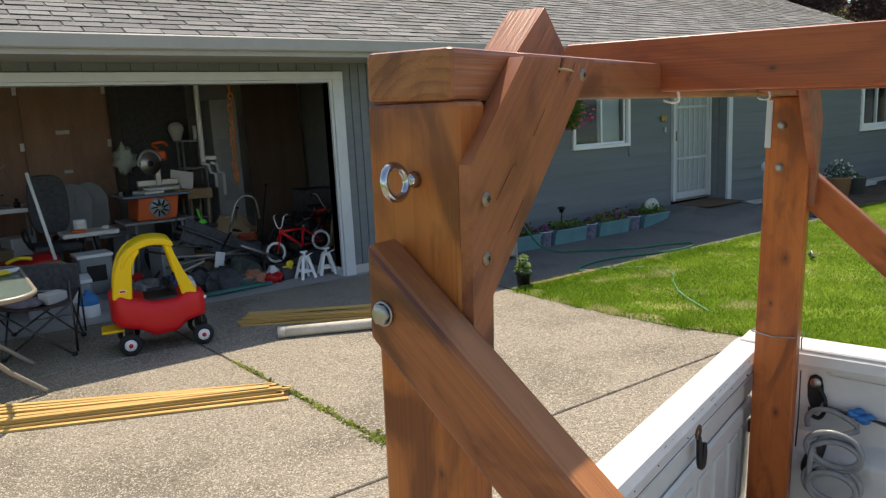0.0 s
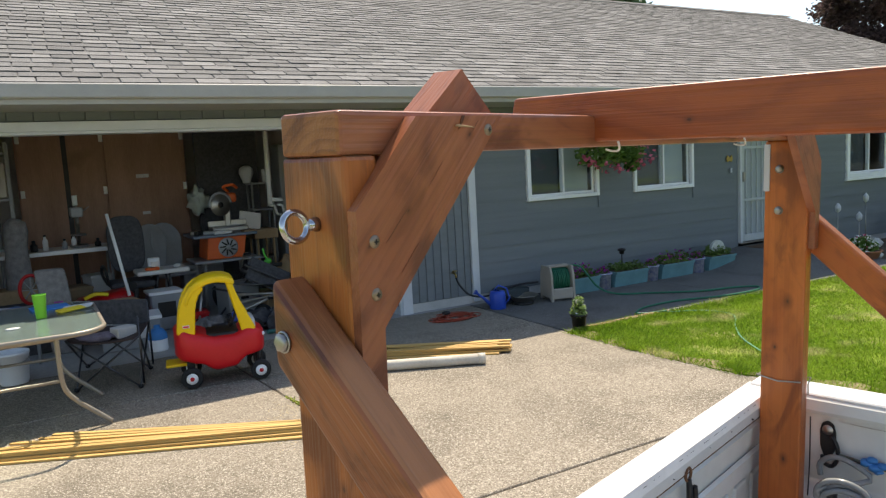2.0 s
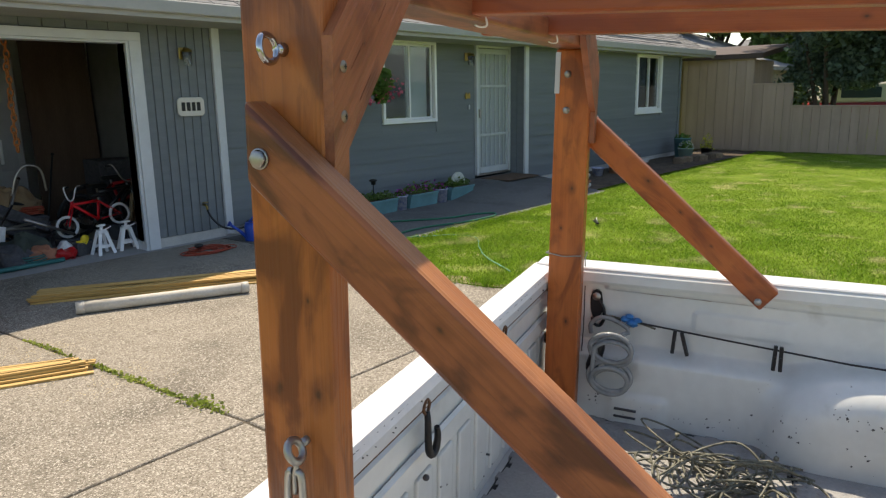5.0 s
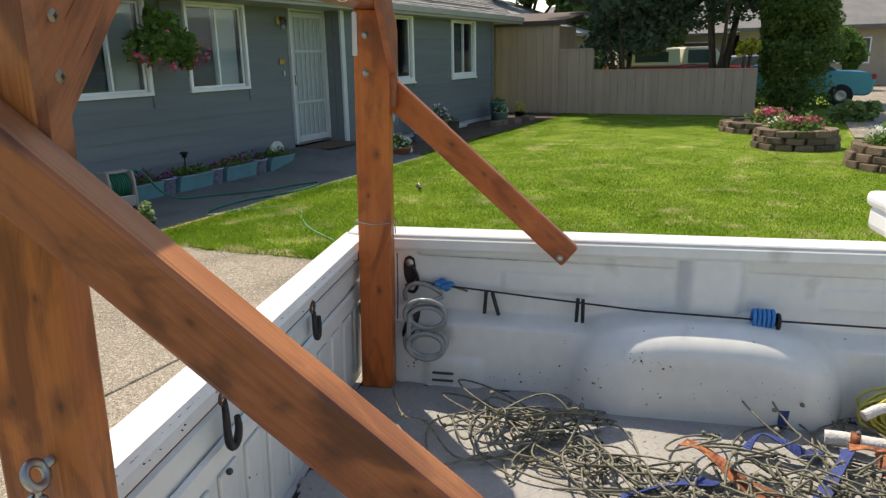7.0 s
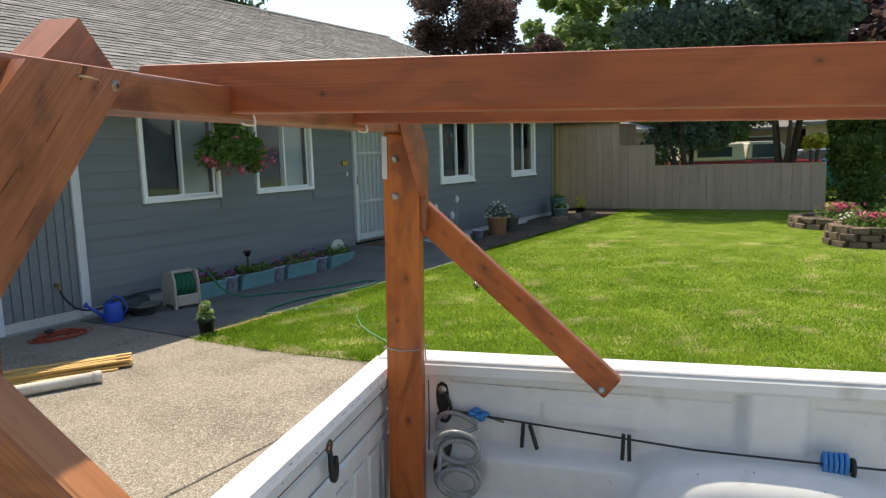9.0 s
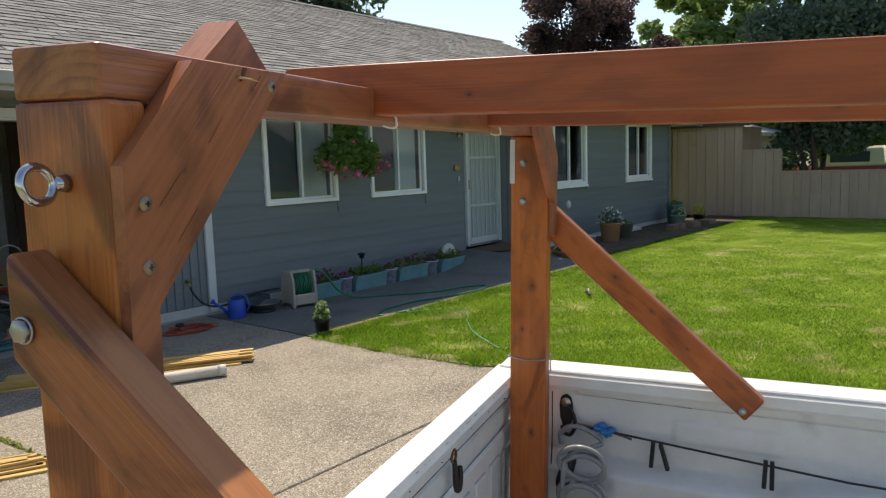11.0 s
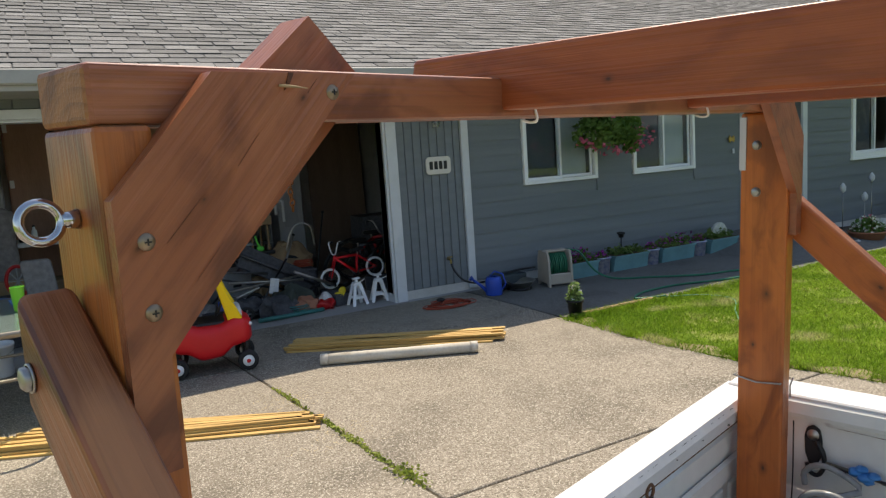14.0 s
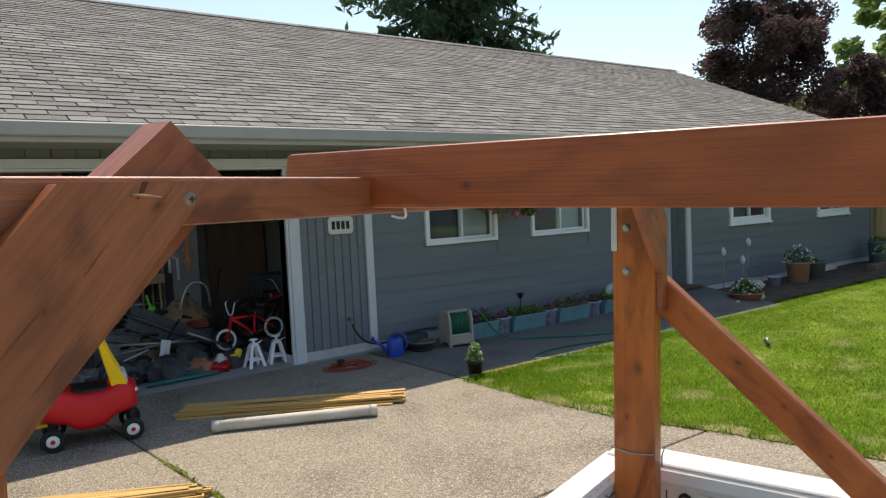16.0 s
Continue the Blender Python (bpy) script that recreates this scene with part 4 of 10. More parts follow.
far_beam = board("beam", rack, M_STAIN_BEAM, (0.795, 0.132, 1.6835), (0.795, -1.60, 1.683), (0, 0, 1), 0.058, 0.038)

for bm_ob in (near_beam, far_beam):   # their rear ends are cut on a slant
    for v in bm_ob.data.vertices:
        if v.co.x < 0.02:
            v.co.x += 0.22 * max(0.0, (bm_ob.matrix_basis @ v.co).z - 1.654)


def plate(pts, y0, y1, mtl, lean, nm="gusset"):
    """A flat brace plate in the plane of the rail, with its grain along lean."""
    o = Vector((pts[0][0], 0, pts[0][1]))
    m, _ = along(o, o + Vector((lean[0], 0, lean[1])), (0, 1, 0))
    bm = bmesh.new()
    prism(bm, pts, "y", y0, y1)
    bmesh.ops.transform(bm, matrix=m.inverted(), verts=bm.verts)
    return part(nm, bm, mtl, rack, "", m)


g1 = [(0.002, 1.604), (0.073, 1.680), (0.190, 1.6815), (0.028, 1.504), (0.028, 1.43), (0.002, 1.43)]
near_gusset = plate(g1, -0.014, -0.0005, M_STAIN_RED, (0.68, 0.73))
plate([(0.187, 1.730), (0.240, 1.680), (0.075, 1.52), (0.0375, 1.52), (0.0375, 1.602)], 0.034, 0.072, M_STAIN_RED, (0.72, 0.69))
plate([(1.203 - p[0], p[1]) for p in g1], -0.016, -0.0015, M_STAIN_RED, (-0.68, 0.73))


def brace(pts, x0, x1, mtl):
    """A sloping strut in a plane along the truck, with its grain along the first edge."""
    o, e = Vector((0, pts[0][0], pts[0][1])), Vector((0, pts[1][0], pts[1][1]))
    m, _ = along(o, e, (1, 0, 0))
    bm = bmesh.new()
    prism(bm, pts, "x", x0, x1, 0.006, 3)
    bmesh.ops.transform(bm, matrix=m.inverted(), verts=bm.verts)
    for f in bm.faces:   # the upper edge is painted paler, as sunlight falls on it
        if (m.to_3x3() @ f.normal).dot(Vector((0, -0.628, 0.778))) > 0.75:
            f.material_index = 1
    return part("brace", mesh_of("brace", bm, [mtl, M_SUNLIT_EDGE]), None, rack, "", m)


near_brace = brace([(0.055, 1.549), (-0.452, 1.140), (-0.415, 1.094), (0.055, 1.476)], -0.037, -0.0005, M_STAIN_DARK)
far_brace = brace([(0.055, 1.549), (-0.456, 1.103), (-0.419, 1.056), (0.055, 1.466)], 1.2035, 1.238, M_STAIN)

# hardware and marks of the rack
M_BRONZE = plain("bronze_coated_steel", (0.30, 0.23, 0.16), 0.4, 0.8, var=0.1)
M_CHROME = plain("chrome", (0.50, 0.50, 0.51), 0.16, 1.0, var=0.03, bump=0)


def bolt_head(parent, c, ax, r=0.009, h=0.006, nm="bolt", mtl=None):
    """A hex bolt head with its washer, facing along ax."""
    bm = bmesh.new()
    lathe(bm, [(0, 0), (r * 1.15, 0), (r * 1.15, 0.0016), (r, 0.0018)], 20)
    lathe(bm, [(r, 0.0018), (r, h * 0.8), (r * 0.8, h), (0.0, h)], 6)
    m = Vector(ax).to_track_quat("Z", "Y").to_matrix().to_4x4()
    return part(nm, bm, mtl or M_STEEL, parent, "", parent.matrix_basis.inverted() @ Matrix.Translation(c) @ m)


def eye_bolt(parent, c, ax, ring_n, r=0.017):
    """A closed eye on a collar."""
    bm = bmesh.new()
    a, n = Vector(ax).normalized(), Vector(ring_n).normalized()
    s_ = a.cross(n)
    cen = Vector(c) + a * (r + 0.010)
    tube(bm, [cen + r * (math.cos(t) * a + math.sin(t) * s_) for t in (2 * math.pi * k / 22 for k in range(22))], 0.0031, 10, True)
    tube(bm, [Vector(c), Vector(c) + a * 0.010], [0.0065, 0.0045], 12)
    ob = part("eye_bolt", bm, M_CHROME, parent, "shiny steel eye bolt", parent.matrix_basis.inverted())
    return ob


bolt_head(near_brace, (-0.0375, 0.038, 1.498), (-1, 0, 0), 0.0082, 0.006)
eye_bolt(near_post, (0.0003, 0.036, 1.592), (-1, 0, 0), (0.12, -1, 0.15), 0.0119)
for zz in (1.590, 1.506):
    bolt_head(far_post, (1.1648, 0.051, zz), (-1, 0, 0), 0.0074, 0.0055)
bolt_head(far_brace, (1.2033, -0.413, 1.078), (-1, 0, 0), 0.0072, 0.006)
for c in ((0.020, -0.0142, 1.534), (0.020, -0.0142, 1.578), (0.168, -0.0142, 1.668)):
    bm = bmesh.new()
    lathe(bm, [(0, 0.0022), (0.0030, 0.0020), (0.0052, 0.0008), (0.0056, 0.0)], 16)
    screw = part("screw", bm, M_BRONZE, near_gusset, "", near_gusset.matrix_basis.inverted() @ Matrix.Translation(c) @ Matrix.Rotation(radians(90), 4, "X"))
    bm = bmesh.new()
    bx(bm, -0.0022, 0.0022, -0.0005, 0.0005, 0.0012, 0.0025)
    bx(bm, -0.0005, 0.0005, -0.0022, 0.0022, 0.0013, 0.0026)
    part("cross_recess", bm, M_BLACK, screw)
for board_, spots in (
        (near_post, ((0.0, 0.055, 1.266, 0.010), (0.0, 0.010, 1.265, 0.008), (0.0, 0.0185, 1.360, 0.004), (0.0, 0.022, 1.50, 0.004), (0.0, 0.030, 1.435, 0.003), (0.0, 0.045, 1.16, 0.006))),
        (far_post, ((1.165, 0.028, 1.32, 0.007), (1.165, 0.05, 1.22, 0.004), (1.165, 0.026, 0.98, 0.006))),
        (far_brace, ((1.2035, -0.145, 1.345, 0.006), (1.2035, -0.225, 1.275, 0.004), (1.2035, -0.30, 1.20, 0.003))),
        (near_beam, ((0.381, -0.115, 1.674, 0.003), (0.381, -0.62, 1.695, 0.003))),
        (far_beam, ((0.776, -0.506, 1.674, 0.004),)),
        (near_brace, ((-0.037, -0.135, 1.365, 0.006), (-0.037, -0.30, 1.245, 0.004), (-0.02, -0.20, 1.343, 0.004))),
        (near_gusset, ((0.142, -0.014, 1.664, 0.003), (0.06, -0.014, 1.60, 0.002), (0.015, -0.014, 1.575, 0.003)))):
    inv = board_.matrix_basis.inverted()
    add_knots(board_, [(*(inv @ Vector(p[:3])), p[3]) for p in spots])
# torn splinter at the gusset's top screw
bm = bmesh.new()
prism(bm, [(0.131, 1.681), (0.1352, 1.681), (0.1315, 1.674), (0.1265, 1.669)], "y", -0.0148, -0.0138)
part("split", bm, M_KNOT, near_gusset, "", near_gusset.matrix_basis.inverted())
tube_bm = bmesh.new()
tube(tube_bm, [(0.122, -0.015, 1.672), (0.131, -0.020, 1.671), (0.141, -0.021, 1.670)], [0.0012, 0.0010, 0.0003], 5)
part("splinter", tube_bm, M_STUD, near_gusset, "pale torn splinter", near_gusset.matrix_basis.inverted())
# strap plate on the far post's back, plastic ties round the rail
bm = bmesh.new()
bx(bm, 1.1628, 1.1649, 0.0695, 0.0815, 1.545, 1.640, 0.0006)
strap = part("strap_plate", bm, M_TRIM, far_post, "galvanised strap plate", far_post.matrix_basis.inverted())
for zz in (1.560, 1.590, 1.620):
    bm = bmesh.new()
    lathe(bm, [(0, 0.0004), (0.0021, 0.0004), (0.0022, -0.0004)], 10, m=far_post.matrix_basis.inverted() @ Matrix.Translation((1.1628, 0.0755, zz)) @ Matrix.Rotation(radians(-90), 4, "Y"))
    part("nail_hole", bm, M_BLACK, strap)
for xx in (0.432, 0.835):
    bm = bmesh.new()
    tube(bm, smooth_path([(xx, 0.001, 1.660), (xx, -0.003, 1.648), (xx + 0.001, -0.001, 1.643), (xx + 0.002, 0.008, 1.6425), (xx - 0.003, 0.014, 1.645)], 4), 0.0015, 6)
    part("cable_clip", bm, M_TRIM_WHITE, rail, "white cable clip", rail.matrix_basis.inverted())
# tie wire round both posts
for x0, x1, y1, zz, par in ((1.165, 1.203, 0.083, 1.152, far_post), (0.0, 0.037, 0.076, 1.130, near_post)):
    bm = bmesh.new()
    y0 = 0.0 if x0 > 1 else -0.011
    loop = [(x0 - 0.002, y0 - 0.002, zz + 0.002), (x0 - 0.003, y1 / 2, zz - 0.003), (x0 - 0.002, y1 + 0.001, zz + 0.003), (x1 + 0.002, y1 + 0.001, zz), (x1 + 0.002, y0 - 0.002, zz + 0.004)]
    tube(bm, loop, 0.0017, 6, True)
    tube(bm, [(x1, y0 - 0.003, zz + 0.003), (x1 - 0.004, y0 - 0.012, zz + 0.006), (x1 - 0.006, y0 - 0.008, zz - 0.010), (x1 - 0.01, y0 - 0.010, zz - 0.03)], 0.0017, 6)
    part("tie_wire", bm, M_STEEL, par, "thin twisted tie wire", par.matrix_basis.inverted())
# drying splits along the gusset's grain
rnd = random.Random(77)
for x, z, ln in ((0.045, 1.588, 0.05), (0.095, 1.630, 0.04), (0.060, 1.560, 0.045), (0.150, 1.672, 0.02)):
    bm = bmesh.new()
    w_ = rnd.uniform(0.00012, 0.00026)
    ln *= 0.7
    prism(bm, [(-ln / 2, 0), (-ln * 0.1, -w_), (ln / 2, 0), (ln * 0.15, w_)], "z", -0.002, 0.0003)
    part("split", bm, M_KNOT, near_gusset, "", near_gusset.matrix_basis.inverted() @ Matrix.Translation((x, -0.0141, z)) @ Matrix.Rotation(radians(90), 4, "X") @ Matrix.Rotation(radians(47 + rnd.uniform(-4, 4)), 4, "Z"))

# ---- garden, fence and distance ----


def cards(name, pts, size, material, rnd, up=0.0, aspect=1.6, jit=0.5):
    """Many small leaf blades, one folded quad each, at the points pts."""
    v, f = [], []
    for p in pts:
        d = Vector((rnd.gauss(0, 1), rnd.gauss(0, 1), rnd.gauss(0, 0.6) + up)).normalized()
        s = d.cross(Vector((rnd.gauss(0, 1), rnd.gauss(0, 1), rnd.gauss(0, 1)))).normalized()
        k = size * rnd.uniform(1 - jit, 1 + jit)
        p = Vector(p)
        n = len(v)
        v += [tuple(p - d * k * aspect * 0.5), tuple(p + s * k * 0.5), tuple(p + d * k * aspect * 0.5), tuple(p - s * k * 0.5)]
        f.append((n, n + 1, n + 2, n + 3))
    me = bpy.data.meshes.new(name)
    me.from_pydata(v, [], f)
    me.materials.append(material)
    return me


def clump_points(rnd, n, blobs):
    """Points on and in the skins of several blobs (centre, radii)."""
    out = []
    for _ in range(n):
        c, r = blobs[rnd.randrange(len(blobs))]
        d = Vector((rnd.gauss(0, 1), rnd.gauss(0, 1), rnd.gauss(0, 1))).normalized()
        k = rnd.uniform(0.55, 1.05)
        out.append((c[0] + d.x * r[0] * k, c[1] + d.y * r[1] * k, c[2] + d.z * r[2] * k))
    return out


M_BARK = mat("bark", (0.06, 0.042, 0.03), (0.15, 0.11, 0.08), 0.95, 0, 4, 40, 0.6, (4, 4, 0.7))
M_PLUM = leafy("dark_plum_leaf", (0.058, 0.038, 0.042), (0.140, 0.088, 0.084))
M_SPRUCE = leafy("spruce_needle", (0.035, 0.070, 0.038), (0.080, 0.130, 0.070))
M_JUNIPER = leafy("juniper_green", (0.078, 0.130, 0.095), (0.170, 0.235, 0.170))
M_CYPRESS = leafy("cypress_green", (0.080, 0.145, 0.034), (0.185, 0.265, 0.075))
M_LEAF = leafy("fresh_leaf", (0.07, 0.15, 0.03), (0.17, 0.28, 0.07))
M_PALELEAF = leafy("pale_maple_leaf", (0.15, 0.24, 0.075), (0.30, 0.40, 0.15))
M_LIME = leafy("yellow_green_leaf", (0.36, 0.36, 0.04), (0.60, 0.55, 0.09))
M_PINK = leafy("pink_petal", (0.55, 0.08, 0.16), (0.80, 0.22, 0.32))
M_MAGENTA = leafy("magenta_petal", (0.30, 0.035, 0.26), (0.52, 0.09, 0.43))
M_PETAL = leafy("white_petal", (0.72, 0.72, 0.68), (0.85, 0.85, 0.82))


def tree(name, x, y, trunk_h, trunk_r, blobs, n, size, leaf, label, seed, limbs=9):
    """A tapered trunk, limbs into the crown, and a crown of many leaf blades."""
    rnd = random.Random(seed)
    t = thing(name, pose(x, y, -0.05), label, "tree")
    bm = bmesh.new()
    top = max(b[0][2] + 0.3 * b[1][2] for b in blobs)
    tube(bm, [(0, 0, 0), (0.03 * top, 0.01 * top, top * 0.35), (0.0, 0.02 * top, top * 0.7), (0.02, 0, top)], [trunk_r, trunk_r * 0.75, trunk_r * 0.4, trunk_r * 0.12], 10)
    for k in range(limbs):
        c, r = blobs[k % len(blobs)]
        z0 = trunk_h + (top - trunk_h) * rnd.uniform(0.0, 0.5)
        e = (c[0] + rnd.uniform(-0.5, 0.5) * r[0], c[1] + rnd.uniform(-0.5, 0.5) * r[1], max(z0 + 0.3, c[2]))
        tube(bm, [(0, 0, z0), (e[0] * 0.5, e[1] * 0.5, (z0 + e[2]) / 2 - 0.1), e], [trunk_r * 0.35, trunk_r * 0.22, trunk_r * 0.06], 6)
    part("trunk", bm, M_BARK, t)
    me = cards("crown", clump_points(rnd, n, blobs), size, leaf, rnd)
    part("crown", me, None, t)
    return t


def blobs_in(rnd, k, c, r, br):
    """k blobs scattered in a large rounded crown."""
    out = []
    for _ in range(k):
        d = Vector((rnd.gauss(0, 1), rnd.gauss(0, 1), rnd.gauss(0, 1))).normalized() * rnd.uniform(0.2, 0.85) ** 0.6
        s = rnd.uniform(0.6, 1.2) * br
        out.append(((c[0] + d.x * r[0], c[1] + d.y * r[1], c[2] + d.z * r[2]), (s, s, s * 0.75)))
    return out


rn = random.Random(21)
tree("plum_tree", 22.6, 14.0, 1.8, 0.28, blobs_in(rn, 70, (-0.25, 0.5, 6.3), (3.1, 3.1, 3.5), 0.70), 46000, 0.080, M_PLUM, "broad dark purple-leaved plum tree behind the house", 1)
tree("plum_tree", 27.0, 13.2, 1.5, 0.2, blobs_in(rn, 30, (0, 0, 5.2), (1.9, 1.9, 1.6), 0.55), 15000, 0.085, M_PLUM, "smaller reddish purple-leaved tree behind the house", 2)
tree("deciduous_tree", 32.0, 12.5, 2.0, 0.25, blobs_in(rn, 60, (0, 0, 7.0), (4.0, 4.0, 4.2), 0.8), 11000, 0.22, M_PALELEAF, "pale green deciduous tree in the distance", 3)
tree("deciduous_tree", 30.0, 17.5, 1.5, 0.25, blobs_in(rn, 24, (0, 0, 4.2), (3.4, 3.4, 2.6), 1.1), 6000, 0.22, M_PALELEAF, "bushy green tree beyond the roof", 4)


def conifer(name, x, y, h, r, bare, leaf, label, seed, tiers=16, n=90, size=0.28, droop=0.35):
    """A spruce: tiers of drooping boughs hung with short blades."""
    rnd = random.Random(seed)
    t = thing(name, pose(x, y, -0.05), label, "tree")
    bm = bmesh.new()
    tube(bm, [(0, 0, 0), (0, 0, h * 0.5), (0, 0, h)], [r * 0.11, r * 0.07, 0.02], 10)
    pts = []
    for k in range(tiers):
        z = bare + (h - bare) * k / tiers
        rr = r * (1 - (k / tiers) ** 1.3) * rnd.uniform(0.8, 1.15) + 0.15
        m = max(5, int(9 * (1 - k / tiers)) + 3)
        a0 = rnd.uniform(0, 6.28)
        for j in range(m):
            a = a0 + 6.2832 * j / m + rnd.uniform(-0.25, 0.25)
            ln = rr * rnd.uniform(0.65, 1.15)
            tip = Vector((math.cos(a) * ln, math.sin(a) * ln, z - droop * ln + 0.12 * ln))
            mid = Vector((math.cos(a) * ln * 0.5, math.sin(a) * ln * 0.5, z - droop * ln * 0.45))
            tube(bm, [(0, 0, z), mid, tip], [r * 0.02, r * 0.012, 0.008], 5, caps=False)
            for _ in range(n):
                q = rnd.uniform(0.12, 1.0)
                b = (Vector((0, 0, z)).lerp(mid, q * 2) if q < 0.5 else mid.lerp(tip, q * 2 - 1))
                w = 0.20 * ln * (1.1 - q) + 0.08
                pts.append((b.x + rnd.gauss(0, w), b.y + rnd.gauss(0, w), b.z - abs(rnd.gauss(0, w * 0.9))))
    part("trunk", bm, M_BARK, t)
    part("crown", cards("crown", pts, size, leaf, rnd, -0.9, 3.2), None, t)
    return t


conifer("spruce_tree", 13.5, 21.3, 20.0, 5.6, 4.4, M_SPRUCE, "tall dark spruce tree with drooping boughs behind the house", 5, 20, 170, 0.12, 0.55)
conifer("spruce_tree", 50.5, 46.6, 14.6, 2.2, 2.0, M_SPRUCE, "small distant spruce tree", 6, 12, 30, 0.4)
conifer("spruce_tree", 54.5, 45.2, 14.2, 2.2, 2.0, M_SPRUCE, "small distant spruce tree", 7, 12, 30, 0.5)


def shrub(name, x, y, blobs, n, size, leaf, label, seed, up=0.3, stem=0.05, category="shrub"):
    rnd = random.Random(seed)
    t = thing(name, pose(x, y, -0.04), label, category)
    bm = bmesh.new()
    for k in range(6):
        c, r = blobs[k % len(blobs)]
        tube(bm, [(rnd.uniform(-0.1, 0.1), rnd.uniform(-0.1, 0.1), 0), (c[0] * 0.5, c[1] * 0.5, c[2] * 0.5), (c[0], c[1], c[2])], [stem, stem * 0.6, stem * 0.2], 6)
    part("trunk", bm, M_BARK, t)
    part("crown", cards("crown", clump_points(rnd, n, blobs), size, leaf, rnd, up), None, t)
    return t


# tall evergreens behind and beside the fence
# rt scatters extra crowns above view, added to shade the lawn by the fence
rt = random.Random(5)
shrub("juniper_tree", 16.6, 4.3, blobs_in(rn, 40, (0, 0.1, 4.1), (1.7, 1.9, 2.9), 0.62) + blobs_in(rt, 34, (0.1, 1.9, 8.3), (1.6, 2.2, 2.0), 0.75) + [((0.1, -0.9, 2.5), (0.7, 0.7, 0.6)), ((0.0, -1.3, 3.1), (0.7, 0.7, 0.6))], 60000, 0.080, M_JUNIPER, "large blue-green juniper tree standing behind the fence", 8, 0.4, 0.08, "tree")
shrub("juniper_tree", 17.0, 2.0, blobs_in(rn, 40, (0, 0.0, 4.1), (1.7, 1.6, 2.7), 0.62) + blobs_in(rt, 28, (-0.2, 0.3, 8.0), (1.5, 1.6, 2.0), 0.72) + [((0.0, 0.5, 2.6), (0.7, 0.7, 0.55)), ((-0.2, -0.3, 2.8), (0.7, 0.7, 0.6)), ((0.1, 1.1, 2.5), (0.7, 0.7, 0.6)), ((0.2, 0.0, 3.4), (0.8, 0.8, 0.7))], 60000, 0.080, M_JUNIPER, "large blue-green juniper tree standing behind the fence", 9, 0.4, 0.08, "tree")
shrub("plum_tree", 19.5, 0.6, blobs_in(rn, 24, (0, 0, 4.4), (1.8, 1.6, 2.0), 0.7), 7000, 0.16, M_PLUM, "dark purple-leaved tree between the evergreens", 10, 0.0, 0.12, "tree")
shrub("cypress_shrub", 16.5, 0.15, blobs_in(rn, 46, (0, 0, 2.1), (0.75, 0.75, 1.9), 0.46) + [((0.2, 0.2, 0.55), (0.75, 0.75, 0.55)), ((-0.2, -0.2, 0.6), (0.75, 0.75, 0.6)), ((-0.3, 0.2, 1.2), (0.6, 0.6, 0.6)), ((0.0, -0.3, 1.4), (0.6, 0.6, 0.6))], 70000, 0.050, M_CYPRESS, "tall dense green cypress shrub at the fence end", 11, 0.5)
for k, (cx, cy, hh) in enumerate(((30.0, 8.3, 8.6), (31.5, 7.2, 9.4), (33.0, 6.0, 8.0), (29.0, 9.4, 6.8))):
    shrub("arborvitae", cx, cy, [((0, 0, hh * q), (1.05 * (1.02 - q) + 0.15, 1.05 * (1.02 - q) + 0.15, hh * 0.1)) for q in (0.1, 0.2, 0.3, 0.4, 0.5, 0.6, 0.7, 0.8, 0.9)], 4500, 0.24, M_CYPRESS if k != 1 else M_LEAF, "tall columnar arborvitae in the distance", 12 + k, 0.6, 0.1, "tree")
shrub("golden_shrub", 15.75, 1.26, blobs_in(rn, 10, (0, 0, 1.64), (0.26, 0.24, 0.2), 0.16), 1000, 0.08, M_LIME, "yellow-green leafy shrub behind the fence", 20)
shrub("round_shrub", 27.0, -1.4, blobs_in(rn, 18, (0, 0, 1.45), (0.6, 0.6, 0.75), 0.36), 9000, 0.075, M_LEAF, "rounded green shrub by the neighbouring house", 21)
shrub("low_shrub", 14.0, -1.1, blobs_in(rn, 12, (0, 0, 0.26), (0.5, 0.5, 0.2), 0.20), 2600, 0.06, M_PALELEAF, "loose low green shrub beside the lawn", 22)
shrub("golden_shrub", 24.5, -4.2, blobs_in(rn, 8, (0, 0, 1.0), (0.7, 0.6, 0.4), 0.4), 1800, 0.12, M_LIME, "yellow-green shrub by the neighbouring house", 23)

# board fence, stepping down away from the house
fence = thing("fence", pose(15.0, 0.90, 0), "brown painted board fence stepping down along the lawn", "fence")
rnd = random.Random(4)
fy = 0.0
board_me = {}
while fy < 6.52:
    w = rnd.choice((0.24, 0.30, 0.18, 0.20))
    top_z = 1.09 if fy < 3.87 else (1.62 if fy < 4.78 else 2.28)
    w = min(w, (3.89 if fy < 3.88 else (4.80 if fy < 4.79 else 6.56)) - fy)
    key = (round(w, 3), top_z)
    if key not in board_me:
        bm = bmesh.new()
        bx(bm, -0.01, 0.012, 0.003, key[0] - 0.003, 0.02, top_z, 0.003)
        board_me[key] = mesh_of("fence_board", bm, M_FENCE)
    part("fence_board", board_me[key], None, fence, "", pose(rnd.uniform(-0.003, 0.003), fy, rnd.uniform(-0.004, 0.004)))
    fy += max(w, 0.03)
